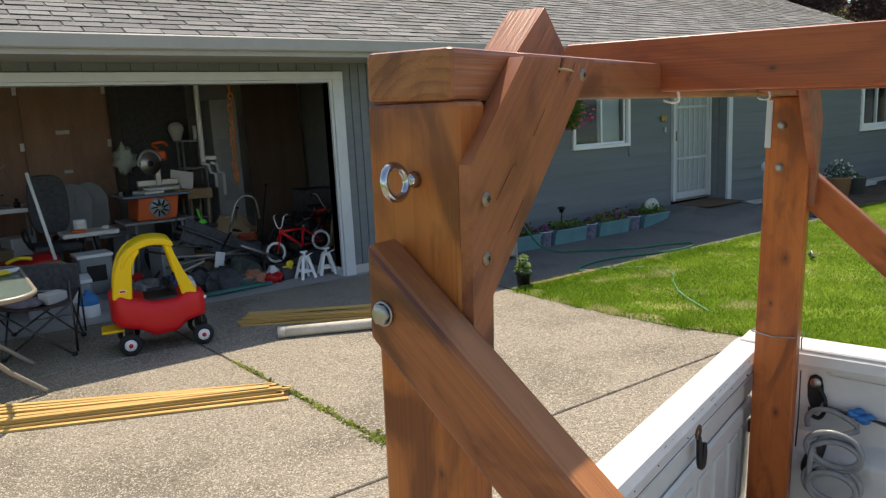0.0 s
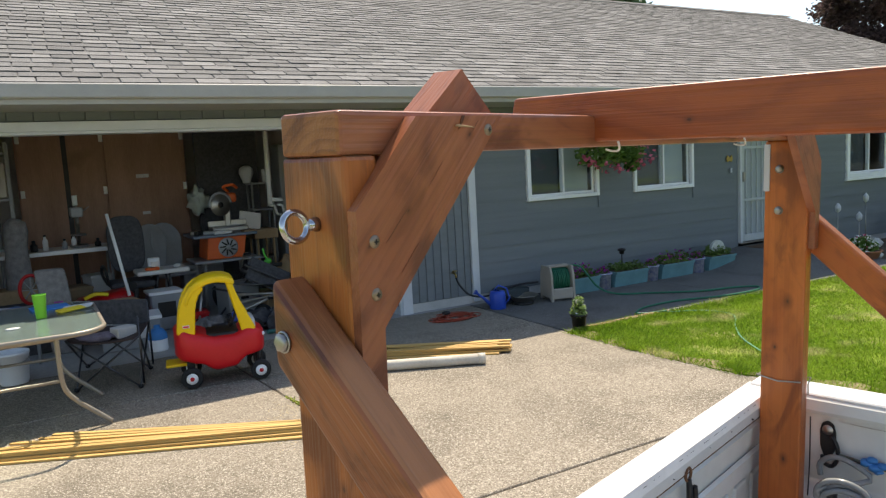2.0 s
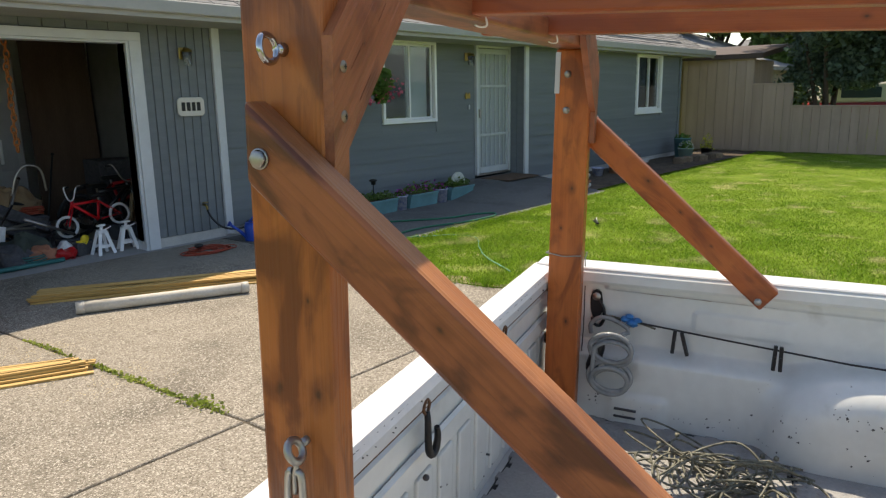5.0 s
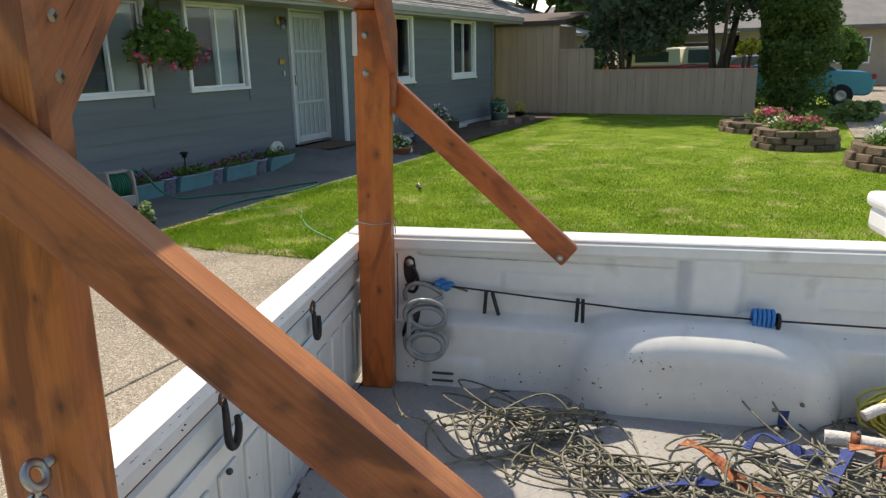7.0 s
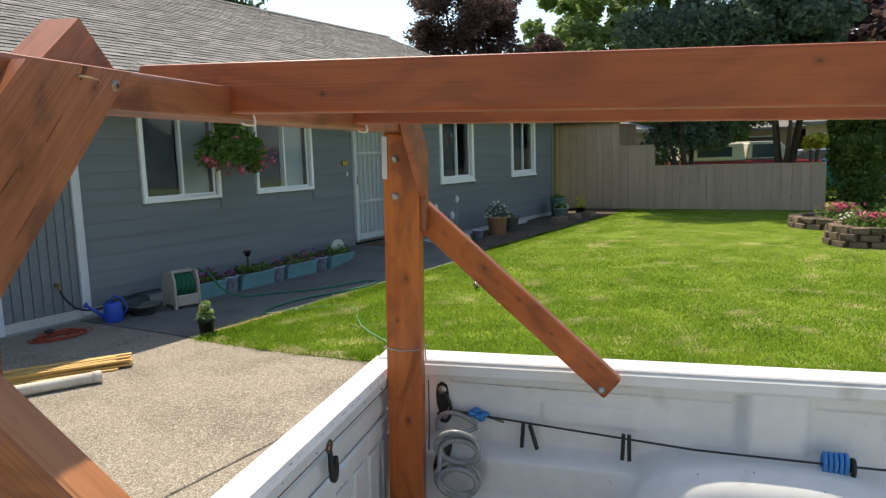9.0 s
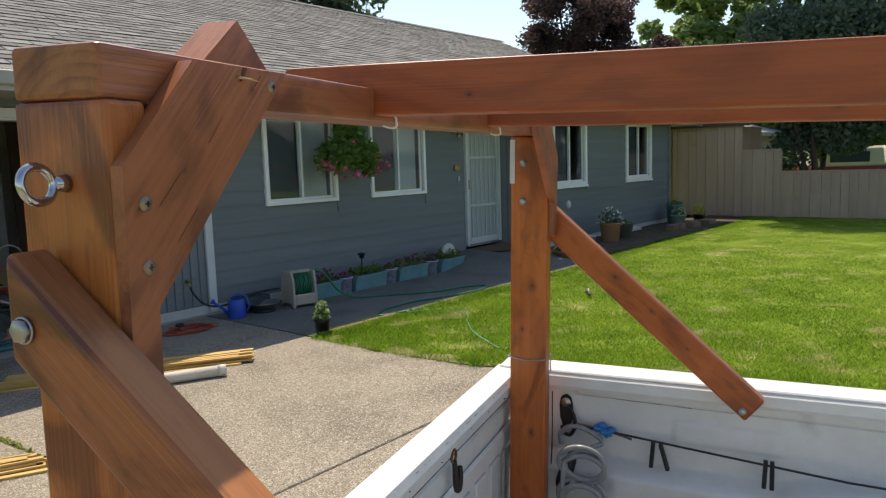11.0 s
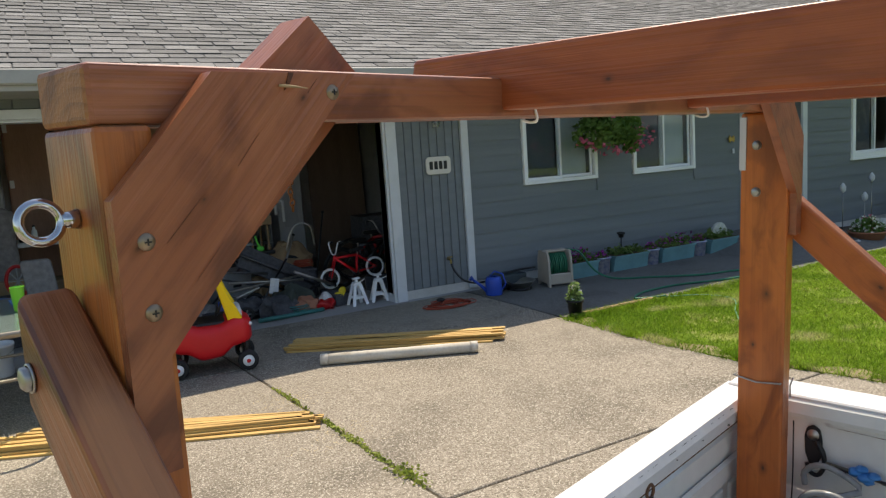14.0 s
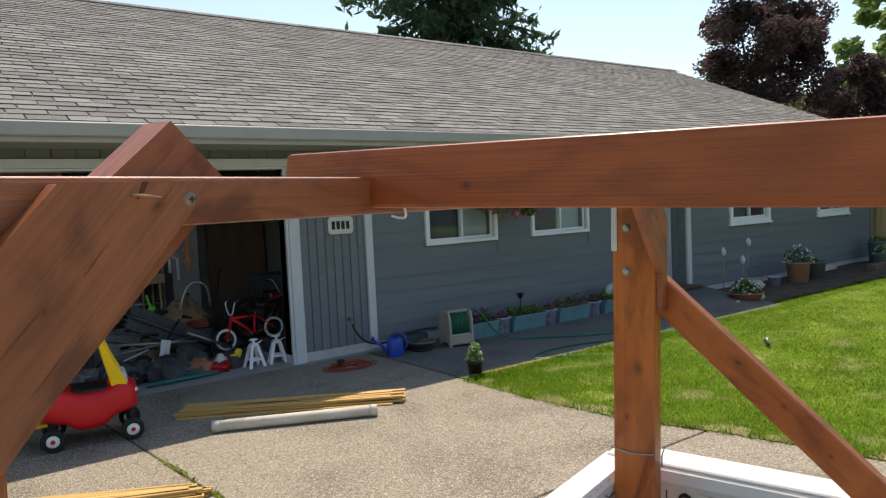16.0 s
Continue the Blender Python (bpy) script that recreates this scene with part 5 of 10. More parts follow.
for y0, y1, zz in ((0, 3.89, 1.09), (3.89, 4.80, 1.62), (4.80, 6.56, 2.28)):
    boxpart("fence_cap", fence, M_FENCE, -0.03, 0.06, y0, y1, zz, zz + 0.035, 0.004)
    boxpart("fence_rail", fence, M_FENCE, 0.014, 0.05, y0, y1, zz - 0.25, zz - 0.16, 0.003)
    boxpart("fence_rail", fence, M_FENCE, 0.014, 0.05, y0, y1, 0.2, 0.29, 0.003)
    for yy in (y0 + 0.05, y1 - 0.05):
        boxpart("fence_post", fence, M_FENCE, 0.05, 0.14, yy - 0.045, yy + 0.045, -0.1, zz - 0.02, 0.004)
# neighbouring houses
M_TAN = plain("tan_siding", (0.40, 0.33, 0.26), 0.8, var=0.06)
M_DARKTRIM = plain("dark_brown_trim", (0.07, 0.045, 0.035), 0.7)


def far_house(x, y, lx, ly, h, ridge, wall_m, label, along_x=True):
    """A plain gabled house with a door and windows on its near sides."""
    hs = thing("neighbour_house", pose(x, y, -0.05), label, "house")
    boxpart("wall", hs, wall_m, 0, lx, 0, ly, 0, h, 0.01)
    bm = bmesh.new()
    o = 0.5
    if along_x:
        prism(bm, [(-o, h - 0.12), (ly / 2, ridge), (ly + o, h - 0.12), (ly + o, h - 0.26), (ly / 2, ridge - 0.2), (-o, h - 0.26)], "x", -o, lx + o)
    else:
        prism(bm, [(-o, h - 0.12), (lx / 2, ridge), (lx + o, h - 0.12), (lx + o, h - 0.26), (lx / 2, ridge - 0.2), (-o, h - 0.26)], "y", -o, ly + o)
    rf = part("roof", bm, M_SHINGLE, hs)
    for k in range(max(2, int(ly // 3))):
        yy = 1.0 + k * 3.0
        w = boxpart("window", hs, M_TRIM_WHITE, -0.04, 0.02, yy, yy + 1.3, 0.95, 2.0, 0.01)
        boxpart("pane", w, M_SCREEN, -0.05, -0.03, yy + 0.06, yy + 1.24, 1.01, 1.94, 0.0)
    return hs


far_house(19.5, 8.6, 11.0, 9.0, 2.5, 4.1, M_TAN, "tan neighbouring house with a gray shingle roof behind the fence", True)
far_house(31.0, -9.5, 12.0, 12.0, 2.6, 5.2, M_TAN, "neighbouring house across the street with a gray roof", False)
far_house(34.0, 3.0, 9.0, 10.0, 2.5, 4.2, M_TAN, "low tan house seen beyond the parked cars", False)
shed = thing("lean_to_shed", pose(15.25, 5.75, -0.05), "brown lean-to shed with dark fascia behind the fence", "shed")
boxpart("wall", shed, M_FENCE, 0.0, 1.9, 0.1, 2.6, 0, 2.3, 0.01)
bm = bmesh.new()
prism(bm, [(-0.35, 2.30), (2.2, 2.62), (2.2, 2.74), (-0.35, 2.42)], "y", -0.25, 2.8)
part("roof", bm, M_DARKTRIM, shed)
# neighbouring driveway
nd = thing("neighbour_driveway", pose(0, 0, 0), "pale concrete driveway of the neighbouring house", "driveway", kind="structure")
for x0, x1 in ((10.7, 14.5), (14.5, 18.3), (18.3, 22.1), (22.1, 40.0)):
    slab(nd, rect(x0, x1 - 0.02, -7.0, -0.95 if x0 < 14 else -1.2), -0.12, 0.034)

# parked vehicles beyond the fence
M_TEAL = plain("teal_car_paint", (0.05, 0.30, 0.36), 0.3, 0.2, var=0.05, bump=0)
M_REDCAR = plain("red_car_paint", (0.32, 0.02, 0.015), 0.35, var=0.05, bump=0)
M_CREAM = plain("cream_canopy", (0.62, 0.58, 0.48), 0.5, var=0.05)
M_SILVER = plain("pale_car_paint", (0.42, 0.46, 0.50), 0.3, 0.3, var=0.04, bump=0)
M_CARGLASS = plain("tinted_car_glass", (0.05, 0.07, 0.08), 0.08, var=0.05, bump=0)
M_LAMP_RED = plain("red_lens", (0.35, 0.02, 0.02), 0.2, var=0.05, bump=0)


def car(x, y, rz, paint, label, kind="sedan", canopy=None):
    """A car along its own x, nose at +x, about 4.5 m long."""
    c = thing("car", pose(x, y, -0.03, 0, 0, rz), label, "car")
    if kind == "sedan":
        body = [(-2.2, 0.45), (-2.25, 0.75), (-2.1, 0.92), (-1.2, 0.98), (0.9, 0.95), (2.0, 0.80), (2.2, 0.62), (2.2, 0.35), (-2.1, 0.32)]
        cab = [(-1.35, 0.96), (-0.75, 1.36), (0.25, 1.38), (1.0, 0.95)]
    else:
        body = [(-2.5, 0.55), (-2.5, 1.12), (0.2, 1.12), (1.0, 1.12), (2.3, 1.05), (2.45, 0.8), (2.4, 0.5), (-2.4, 0.5)]
        cab = [(-0.4, 1.12), (-0.3, 1.68), (0.65, 1.68), (1.15, 1.12)]
    bm = bmesh.new()
    prism(bm, body, "y", -0.85, 0.85, 0.05)
    part("body", bm, paint, c)
    bm = bmesh.new()
    prism(bm, cab, "y", -0.70, 0.70, 0.05)
    part("cabin", bm, M_CARGLASS if kind == "sedan" else (canopy or paint), c)
    boxpart("roof_panel", c, paint if kind == "sedan" else (canopy or paint), cab[1][0] + 0.02, cab[2][0] - 0.02, -0.68, 0.68, cab[1][1] - 0.05, cab[1][1] + 0.015, 0.02)
    for s in (-1, 1):
        if kind != "sedan":
            boxpart("side_window", c, M_CARGLASS, -0.2, 0.62, s * 0.70 - 0.01, s * 0.70 + 0.01, 1.2, 1.6, 0.005)
        boxpart("tail_light" if True else "", c, M_LAMP_RED, body[1][0] - 0.0, body[1][0] + 0.12, s * 0.70 - 0.16, s * 0.70 + 0.16, 0.74, 0.88, 0.02)
        boxpart("mirror", c, paint, cab[3][0] - 0.35, cab[3][0] - 0.2, s * 0.86 - 0.06, s * 0.86 + 0.06, 1.0, 1.12, 0.02)
        for xx in (-1.45, 1.4):
            w = part("wheel", (lambda b: (lathe(b, [(0.16, -0.09), (0.28, -0.1), (0.31, -0.06), (0.31, 0.06), (0.28, 0.1), (0.16, 0.09)], 22), b)[1])(bmesh.new()), M_RUBBER, c, "", Matrix.Translation((xx, s * 0.80, 0.31)) @ Matrix.Rotation(radians(90), 4, "X"))
            part("rim", (lambda b: (lathe(b, [(0, -0.06), (0.1, -0.075), (0.17, -0.085), (0.17, 0.085), (0.1, 0.075), (0, 0.06)], 16), b)[1])(bmesh.new()), M_STEEL, w)
    if canopy:
        bm = bmesh.new()
        prism(bm, [(-2.45, 1.12), (-2.35, 1.66), (-0.5, 1.68), (-0.42, 1.12)], "y", -0.8, 0.8, 0.05)
        cn = part("canopy", bm, canopy, c)
        for s in (-1, 1):
            boxpart("canopy_window", cn, M_CARGLASS, -1.9, -0.85, s * 0.80 - 0.012, s * 0.80 + 0.012, 1.25, 1.55, 0.005)
    return c


car(19.55, 0.45, 92, M_TEAL, "teal sedan parked on the neighbouring driveway")
car(21.2, 3.35, -62, M_REDCAR, "red pickup truck with a cream canopy parked behind the fence", "pickup", M_CREAM)
car(24.5, 1.7, -60, M_SILVER, "pale blue-gray car parked behind the fence")

# raised beds of stacked stone
M_STONE = mat("bed_stone", (0.10, 0.070, 0.048), (0.27, 0.195, 0.135), 0.95, 0, 9, 50, 0.9, vary=0.38)
stones = []
for k in range(4):
    bm = bmesh.new()
    bx(bm, -0.5, 0.5, -0.5, 0.5, -0.5, 0.5, 0.09, 1)
    for v in bm.verts:
        v.co += Vector((noise.noise(v.co * 3 + Vector((k * 9, 0, 0))), noise.noise(v.co * 3 + Vector((0, k * 9, 0))), noise.noise(v.co * 3 + Vector((0, 0, k * 9))))) * 0.10
    stones.append(mesh_of("stone", bm, M_STONE))


def stone_bed(x, y, r, rows, label, flowers, seed):
    rnd = random.Random(seed)
    b = thing("raised_flower_bed", pose(x, y, -0.01), label, "flower bed", "stone beds by the lawn")
    n = int(6.283 * r / 0.27)
    for k in range(rows):
        for j in range(n):
            a = 6.2832 * (j + 0.5 * (k % 2)) / n + rnd.uniform(-0.03, 0.03)
            part("stone", stones[rnd.randrange(4)], None, b, "", Matrix.Translation((math.cos(a) * (r - 0.03 * k), math.sin(a) * (r - 0.03 * k), 0.055 + k * 0.105)) @ Matrix.Rotation(a + math.pi / 2 + rnd.uniform(-0.08, 0.08), 4, "Z") @ Matrix.Rotation(rnd.uniform(-0.05, 0.05), 4, "Y") @ Matrix.Diagonal((6.283 * r / n * rnd.uniform(0.85, 1.02), 0.17 * rnd.uniform(0.85, 1.25), 0.103 * rnd.uniform(0.9, 1.12), 1)))
    bm = bmesh.new()
    lathe(bm, [(0, rows * 0.105 - 0.02), (r - 0.08, rows * 0.105 - 0.05), (r - 0.08, 0)], 20)
    part("soil", bm, M_SOIL, b)
    pts = []
    for (fx, fy, fr, fh, leaf, petal, m) in flowers:
        z = rows * 0.105 - 0.03
        g = [(fx + rnd.gauss(0, fr * 0.5), fy + rnd.gauss(0, fr * 0.5), z + abs(rnd.gauss(0, fh * 0.45))) for _ in range(m)]
        part("foliage", cards("foliage", g, 0.05, leaf, rnd, 0.7), None, b)
        g = [(fx + rnd.gauss(0, fr * 0.45), fy + rnd.gauss(0, fr * 0.45), z + fh * rnd.uniform(0.5, 1.15)) for _ in range(m // 3)]
        part("blossom", cards("blossom", g, 0.045, petal, rnd, 0.2, 1.1), None, b)
    return b


stone_bed(9.25, -0.02, 0.57, 3, "round raised bed of stacked stone with pink flowers on the lawn", [(-0.15, -0.05, 0.28, 0.20, M_LEAF, M_PINK, 700), (0.1, 0.15, 0.28, 0.16, M_CYPRESS, M_PETAL, 400)], 31)
stone_bed(11.75, 0.56, 0.72, 2, "round raised bed of stacked stone with pink flowers on the lawn", [(-0.1, -0.1, 0.3, 0.25, M_CYPRESS, M_PINK, 600)], 32)
stone_bed(7.45, -1.45, 0.72, 3, "round raised bed of stacked stone with pale flowers on the lawn", [(0.0, 0.25, 0.3, 0.22, M_LEAF, M_PETAL, 600)], 33)

# lawn: a turf sheet and its blades
lawn_edge = [(0.70, 5.24), (0.72, 4.0), (0.80, 3.4), (0.98, 2.88), (1.14, 2.2), (1.32, 1.2), (1.52, -0.8), (2.25, -4.5), (2.4, -9.0)]


def edge_x(y):
    for (x0, y0), (x1, y1) in zip(lawn_edge, lawn_edge[1:]):
        if y1 <= y <= y0:
            return x0 + (x1 - x0) * (y0 - y) / (y0 - y1)
    return 2.4


bm = bmesh.new()
grid = []
for j in range(60):
    y = 5.235 - 14.2 * j / 59
    x0 = edge_x(y)
    grid.append([bm.verts.new((x0 + (14.98 - x0) * (i / 50) ** 1.3, y + (0.25 if j == 0 and x0 + (14.98 - x0) * (i / 50) ** 1.3 > 6.7 else 0.0), 0.0 + 0.007 * noise.noise(Vector((i * 0.4, j * 0.5, 3))) - (0.02 if i == 0 or j == 0 else 0))) for i in range(51)])
for j in range(59):
    for i in range(50):
        bm.faces.new((grid[j][i], grid[j + 1][i], grid[j + 1][i + 1], grid[j][i + 1])).smooth = True
lawn = single("lawn", bm, M_TURF, "mown green lawn with dry patches", "lawn", kind="structure")
nr = np.random.RandomState(9)
NB = 950000
yy = 5.22 - 12.0 * nr.rand(NB) ** 1.15
EY, EX = [p[1] for p in lawn_edge[::-1]], [p[0] for p in lawn_edge[::-1]]
xx = np.interp(yy, EY, EX) - 0.03 + 14.1 * nr.rand(NB) ** 1.45
wide = (xx > 6.6) & (nr.rand(NB) < 0.07)
yy = np.where(wide, 5.18 + 0.30 * nr.rand(NB), yy)
keep = xx < 14.95
ragged = 0.05 + 0.045 * np.sin(yy * 5.3) + 0.04 * np.sin(yy * 13.7 + 1.0) + 0.03 * np.sin(yy * 31.0)
near_edge = xx - np.interp(yy, EY, EX)
keep &= (near_edge > ragged) | (nr.rand(NB) < 0.18)
bare = np.sin(xx * 3.1 + 1.3) * np.sin(yy * 2.7 + 0.4) + 0.6 * np.sin(xx * 7.9) * np.sin(yy * 6.3 + 2.0)
keep &= ~((bare > 0.75) & (nr.rand(NB) < 0.45))
for cx, cy, r in ((9.25, -0.02, 0.55), (11.7, 0.75, 0.7), (7.45, -1.45, 0.7)):
    keep &= (xx - cx) ** 2 + (yy - cy) ** 2 > r * r
keep &= ~((yy > 5.34 + 0.06 * np.sin(xx * 4.0)) & (xx > 6.5) & (nr.rand(NB) < 0.6))
keep &= ~((xx > 10.65) & (yy < -0.9))
xx, yy = xx[keep], yy[keep]
n = len(xx)
ht = (0.012 + 0.020 * nr.rand(n)) * np.clip(1.1 - 0.09 * (xx - 1), 0.35, 1.0)
wd = 0.0028 + 0.0032 * nr.rand(n) + 0.0005 * (xx - 1)
a = nr.rand(n) * 6.283
lean = nr.randn(n, 2) * 0.024
edge = (xx - np.interp(yy, EY, EX)) < 0.07
edge |= (yy > 5.10) & (xx < 6.5)
ht = np.where(edge, ht * 1.9, ht)
lean = np.where(edge[:, None], lean * 1.8, lean)
V = np.zeros((n, 3, 3))
V[:, 0] = np.stack([xx - np.cos(a) * wd, yy - np.sin(a) * wd, np.full(n, -0.012)], 1)
V[:, 1] = np.stack([xx + np.cos(a) * wd, yy + np.sin(a) * wd, np.full(n, -0.012)], 1)
V[:, 2] = np.stack([xx + lean[:, 0], yy + lean[:, 1], ht], 1)
me = bpy.data.meshes.new("grass")
me.vertices.add(3 * n)
me.vertices.foreach_set("co", V.ravel())
me.loops.add(3 * n)
me.loops.foreach_set("vertex_index", np.arange(3 * n))
me.polygons.add(n)
me.polygons.foreach_set("loop_start", np.arange(0, 3 * n, 3))
me.update(calc_edges=True)
me.validate()
me.materials.append(M_GRASS)
tagged(new("grass", me), "short mown grass with paler dry patches", "grass", kind="stuff")
# bare soil and dead thatch along the driveway edge
bm = bmesh.new()
strip = []
for k in range(160):
    y = 5.1 - 8.0 * k / 159
    x0 = edge_x(y)
    strip.append([bm.verts.new((x0 - 0.012, y, 0.004)), bm.verts.new((x0 + 0.09 + 0.05 * math.sin(y * 5.3) + 0.04 * math.sin(y * 13.7 + 1.0), y, 0.010))])
for p, q in zip(strip, strip[1:]):
    bm.faces.new((p[0], q[0], q[1], p[1])).smooth = True
single("bare_edge", bm, mat("dry_thatch", (0.15, 0.115, 0.06), (0.36, 0.30, 0.16), 1.0, 0, 12, 70, 0.6, fine_mix=0.5), "dry bare strip between driveway and grass", "soil", kind="structure")
# soil bed along the bedroom wing
sheet("planting_bed", 6.58, 14.9, 5.44, 6.83, 0.012, M_SOIL, "bare dark soil bed along the house wall", "planting bed", 30, 8, 0.02)
M_WEED = leafy("weed_leaf", (0.20, 0.26, 0.04), (0.36, 0.40, 0.10))
# weeds in the driveway joint
rnd = random.Random(8)
pts = []
for yc, sd, k in ((3.24, 0.035, 120), (3.55, 0.04, 40), (3.80, 0.05, 50), (4.02, 0.06, 70), (4.12, 0.03, 40), (3.05, 0.02, 14), (4.75, 0.05, 40), (4.95, 0.03, 16)):
    for _ in range(k):
        y = yc + rnd.gauss(0, sd * 1.5)
        pts.append((joint_x(y) + rnd.gauss(0, sd if k == 120 else 0.014), y, abs(rnd.gauss(0.004, 0.010))))
for _ in range(240):
    y = rnd.uniform(3.1, 5.1)
    pts.append((joint_x(y) + rnd.gauss(0, 0.011), y, abs(rnd.gauss(0.001, 0.005))))
tagged(new("joint_weeds", cards("joint_weeds", pts, 0.015, M_WEED, rnd, 0.5)), "low green weeds growing in the driveway joint", "weeds", kind="stuff")
# dry clippings scattered over the concrete by the joint
rnd = random.Random(18)
v, f = [], []
for _ in range(420):
    cx, cy = rnd.choice(((-2.28, 4.55), (-2.35, 4.35), (-2.10, 4.75), (-2.0, 3.9)))
    cx, cy, a = cx + rnd.gauss(0, 0.13), cy + rnd.gauss(0, 0.12), rnd.uniform(0, 6.283)
    ln, wd, z = rnd.uniform(0.015, 0.06), 0.0012, rnd.uniform(0.003, 0.010)
    dx, dy = math.cos(a) * ln / 2, math.sin(a) * ln / 2
    n = len(v)
    v += [(cx - dx - dy * 0.04, cy - dy + dx * 0.04, z), (cx - dx + dy * 0.04, cy - dy - dx * 0.04, z), (cx + dx, cy + dy, z + rnd.uniform(0, 0.006))]
    f.append((n, n + 1, n + 2))
me = bpy.data.meshes.new("dry_clippings")
me.from_pydata(v, [], f)
me.materials.append(plain("straw", (0.55, 0.42, 0.20), 0.9, var=0.2))
tagged(new("dry_clippings", me), "dry straw-coloured clippings on the driveway", "clippings", kind="stuff")
# unseen houses across the street, added to fill the window reflections
far_house(-16.0, -32.0, 16.0, 9.0, 2.6, 4.8, M_TAN, "unseen tan ranch house added across the street", True)
far_house(6.0, -33.0, 17.0, 9.0, 2.6, 4.9, M_TRIM, "unseen pale gray ranch house added across the street", True)
far_house(28.0, -32.0, 15.0, 9.0, 2.6, 4.8, M_SIDING, "unseen gray-blue ranch house added across the street", True)
car(9.0, -10.6, 0, M_SILVER, "pale blue-gray car parked at the kerb")

# ---- along the house front ----
M_TEALPLASTIC = plain("faded_teal_plastic", (0.12, 0.27, 0.30), 0.6, var=0.15)
M_BLUEPOT = mat("blue_and_white_pot", (0.16, 0.20, 0.42), (0.55, 0.55, 0.60), 0.45, 0, 25, 60, 0.05)
M_TERRA = plain("terracotta", (0.36, 0.15, 0.09), 0.8, var=0.15)
M_BLUE = plain("blue_plastic", (0.015, 0.07, 0.42), 0.4, var=0.1)
M_TAUPE = plain("taupe_plastic", (0.36, 0.32, 0.27), 0.6, var=0.06)
M_HOSE = plain("green_hose", (0.015, 0.15, 0.085), 0.5, var=0.15)
M_HOSE2 = plain("pale_green_hose", (0.11, 0.32, 0.20), 0.5, var=0.1)
M_ORANGE = plain("orange_cord", (0.36, 0.060, 0.030), 0.6, var=0.15)
M_BRASS = plain("brass", (0.45, 0.32, 0.10), 0.35, 1.0)
M_BLACKHOSE = plain("black_hose", (0.02, 0.02, 0.022), 0.5, var=0.2)
rnd = random.Random(77)


def trough(x0, x1, y, label, petal, n=260, h=0.17):
    """A window-box planter with soil and bedding plants."""
    t = thing("planter_box", pose(x0, y, 0), label, "planter", "planters along the wall")
    L = x1 - x0
    bm = bmesh.new()
    prism(bm, [(-0.085, 0.0), (-0.115, h), (-0.135, h), (-0.135, h + 0.025), (0.135, h + 0.025), (0.135, h), (0.115, h), (0.085, 0.0)], "x", 0, L)
    part("box", bm, M_TEALPLASTIC, t)
    boxpart("soil", t, M_SOIL, 0.015, L - 0.015, -0.12, 0.12, h, h + 0.028, 0)
    g = [(rnd.uniform(0.04, L - 0.04), rnd.gauss(0, 0.06), h + 0.02 + abs(rnd.gauss(0, 0.05))) for _ in range(n)]
    part("foliage", cards("foliage", g, 0.035, M_CYPRESS, rnd, 0.6), None, t)
    if petal:
        g = [(rnd.gauss(L * 0.5, L * 0.28), rnd.gauss(0, 0.06), h + 0.05 + abs(rnd.gauss(0.02, 0.05))) for _ in range(n // 2)]
        part("blossom", cards("blossom", g, 0.03, petal, rnd, 0.2, 1.1), None, t)
    return t


PY = 6.76
for x0, x1, pt, lb in ((1.92, 2.38, M_MAGENTA, "teal plastic planter box with small magenta flowers by the wall"), (2.64, 3.20, None, "teal plastic planter box with green seedlings by the wall"), (3.46, 4.04, M_MAGENTA, "teal plastic planter box full of magenta flowers by the wall"), (4.36, 4.88, None, "teal plastic planter box with sparse plants by the wall")):
    trough(x0, x1, PY, lb, pt)


def pot(x, y, r, h, material, label, plants=(), taper=0.78, z=0.0, rim=0.02):
    """A round pot with a rim, soil and plants (leaf, petal, spread, height, count)."""
    t = thing("plant_pot", pose(x, y, z), label, "plant pot")
    bm = bmesh.new()
    lathe(bm, [(0, 0), (r * taper, 0), (r * 0.97, h - 0.016), (r + rim * 0.5, h - 0.016), (r + rim * 0.5, h), (r - 0.012, h), (r - 0.018, h - 0.03), (0, h - 0.03)], 26)
    part("pot_body", bm, material, t)
    bm = bmesh.new()
    lathe(bm, [(0, h - 0.02), (r - 0.016, h - 0.024)], 18)
    part("soil", bm, M_SOIL, t)
    for leaf, petal, sp, ph, k in plants:
        g = []
        for _ in range(k):
            d = Vector((rnd.gauss(0, 1), rnd.gauss(0, 1), abs(rnd.gauss(0, 0.9)))).normalized() * rnd.uniform(0.4, 1.0)
            g.append((d.x * sp, d.y * sp, h - 0.02 + d.z * ph))
        part("foliage", cards("foliage", g, 0.032, leaf, rnd, 0.5), None, t)
        if petal:
            g = []
            for _ in range(k // 3):
                d = Vector((rnd.gauss(0, 1), rnd.gauss(0, 1), abs(rnd.gauss(0, 1.1)))).normalized() * rnd.uniform(0.85, 1.08)
                g.append((d.x * sp, d.y * sp, h - 0.02 + d.z * ph))
            part("blossom", cards("blossom", g, 0.032, petal, rnd, 0.3, 1.1), None, t)
    return t


for xx in (2.51, 3.33, 4.20):
    pot(xx, PY - 0.02, 0.105, 0.20, M_BLUEPOT, "small blue and white flower pot with magenta blossom", [(M_CYPRESS, M_MAGENTA, 0.09, 0.10, 120)], 0.85)
# solar path light standing in a planter, painted plaque on another
lamp = thing("solar_light", pose(2.90, PY + 0.05, 0.17), "black solar path light stuck in a planter", "garden light")
part("stake", (lambda b: (tube(b, [(0, 0, 0), (0, 0, 0.22)], 0.008, 8), b)[1])(bmesh.new()), M_BLACK, lamp)
part("head", (lambda b: (lathe(b, [(0, 0.22), (0.03, 0.22), (0.035, 0.26), (0.055, 0.265), (0.05, 0.285), (0, 0.295)], 18), b)[1])(bmesh.new()), M_BLACK, lamp)
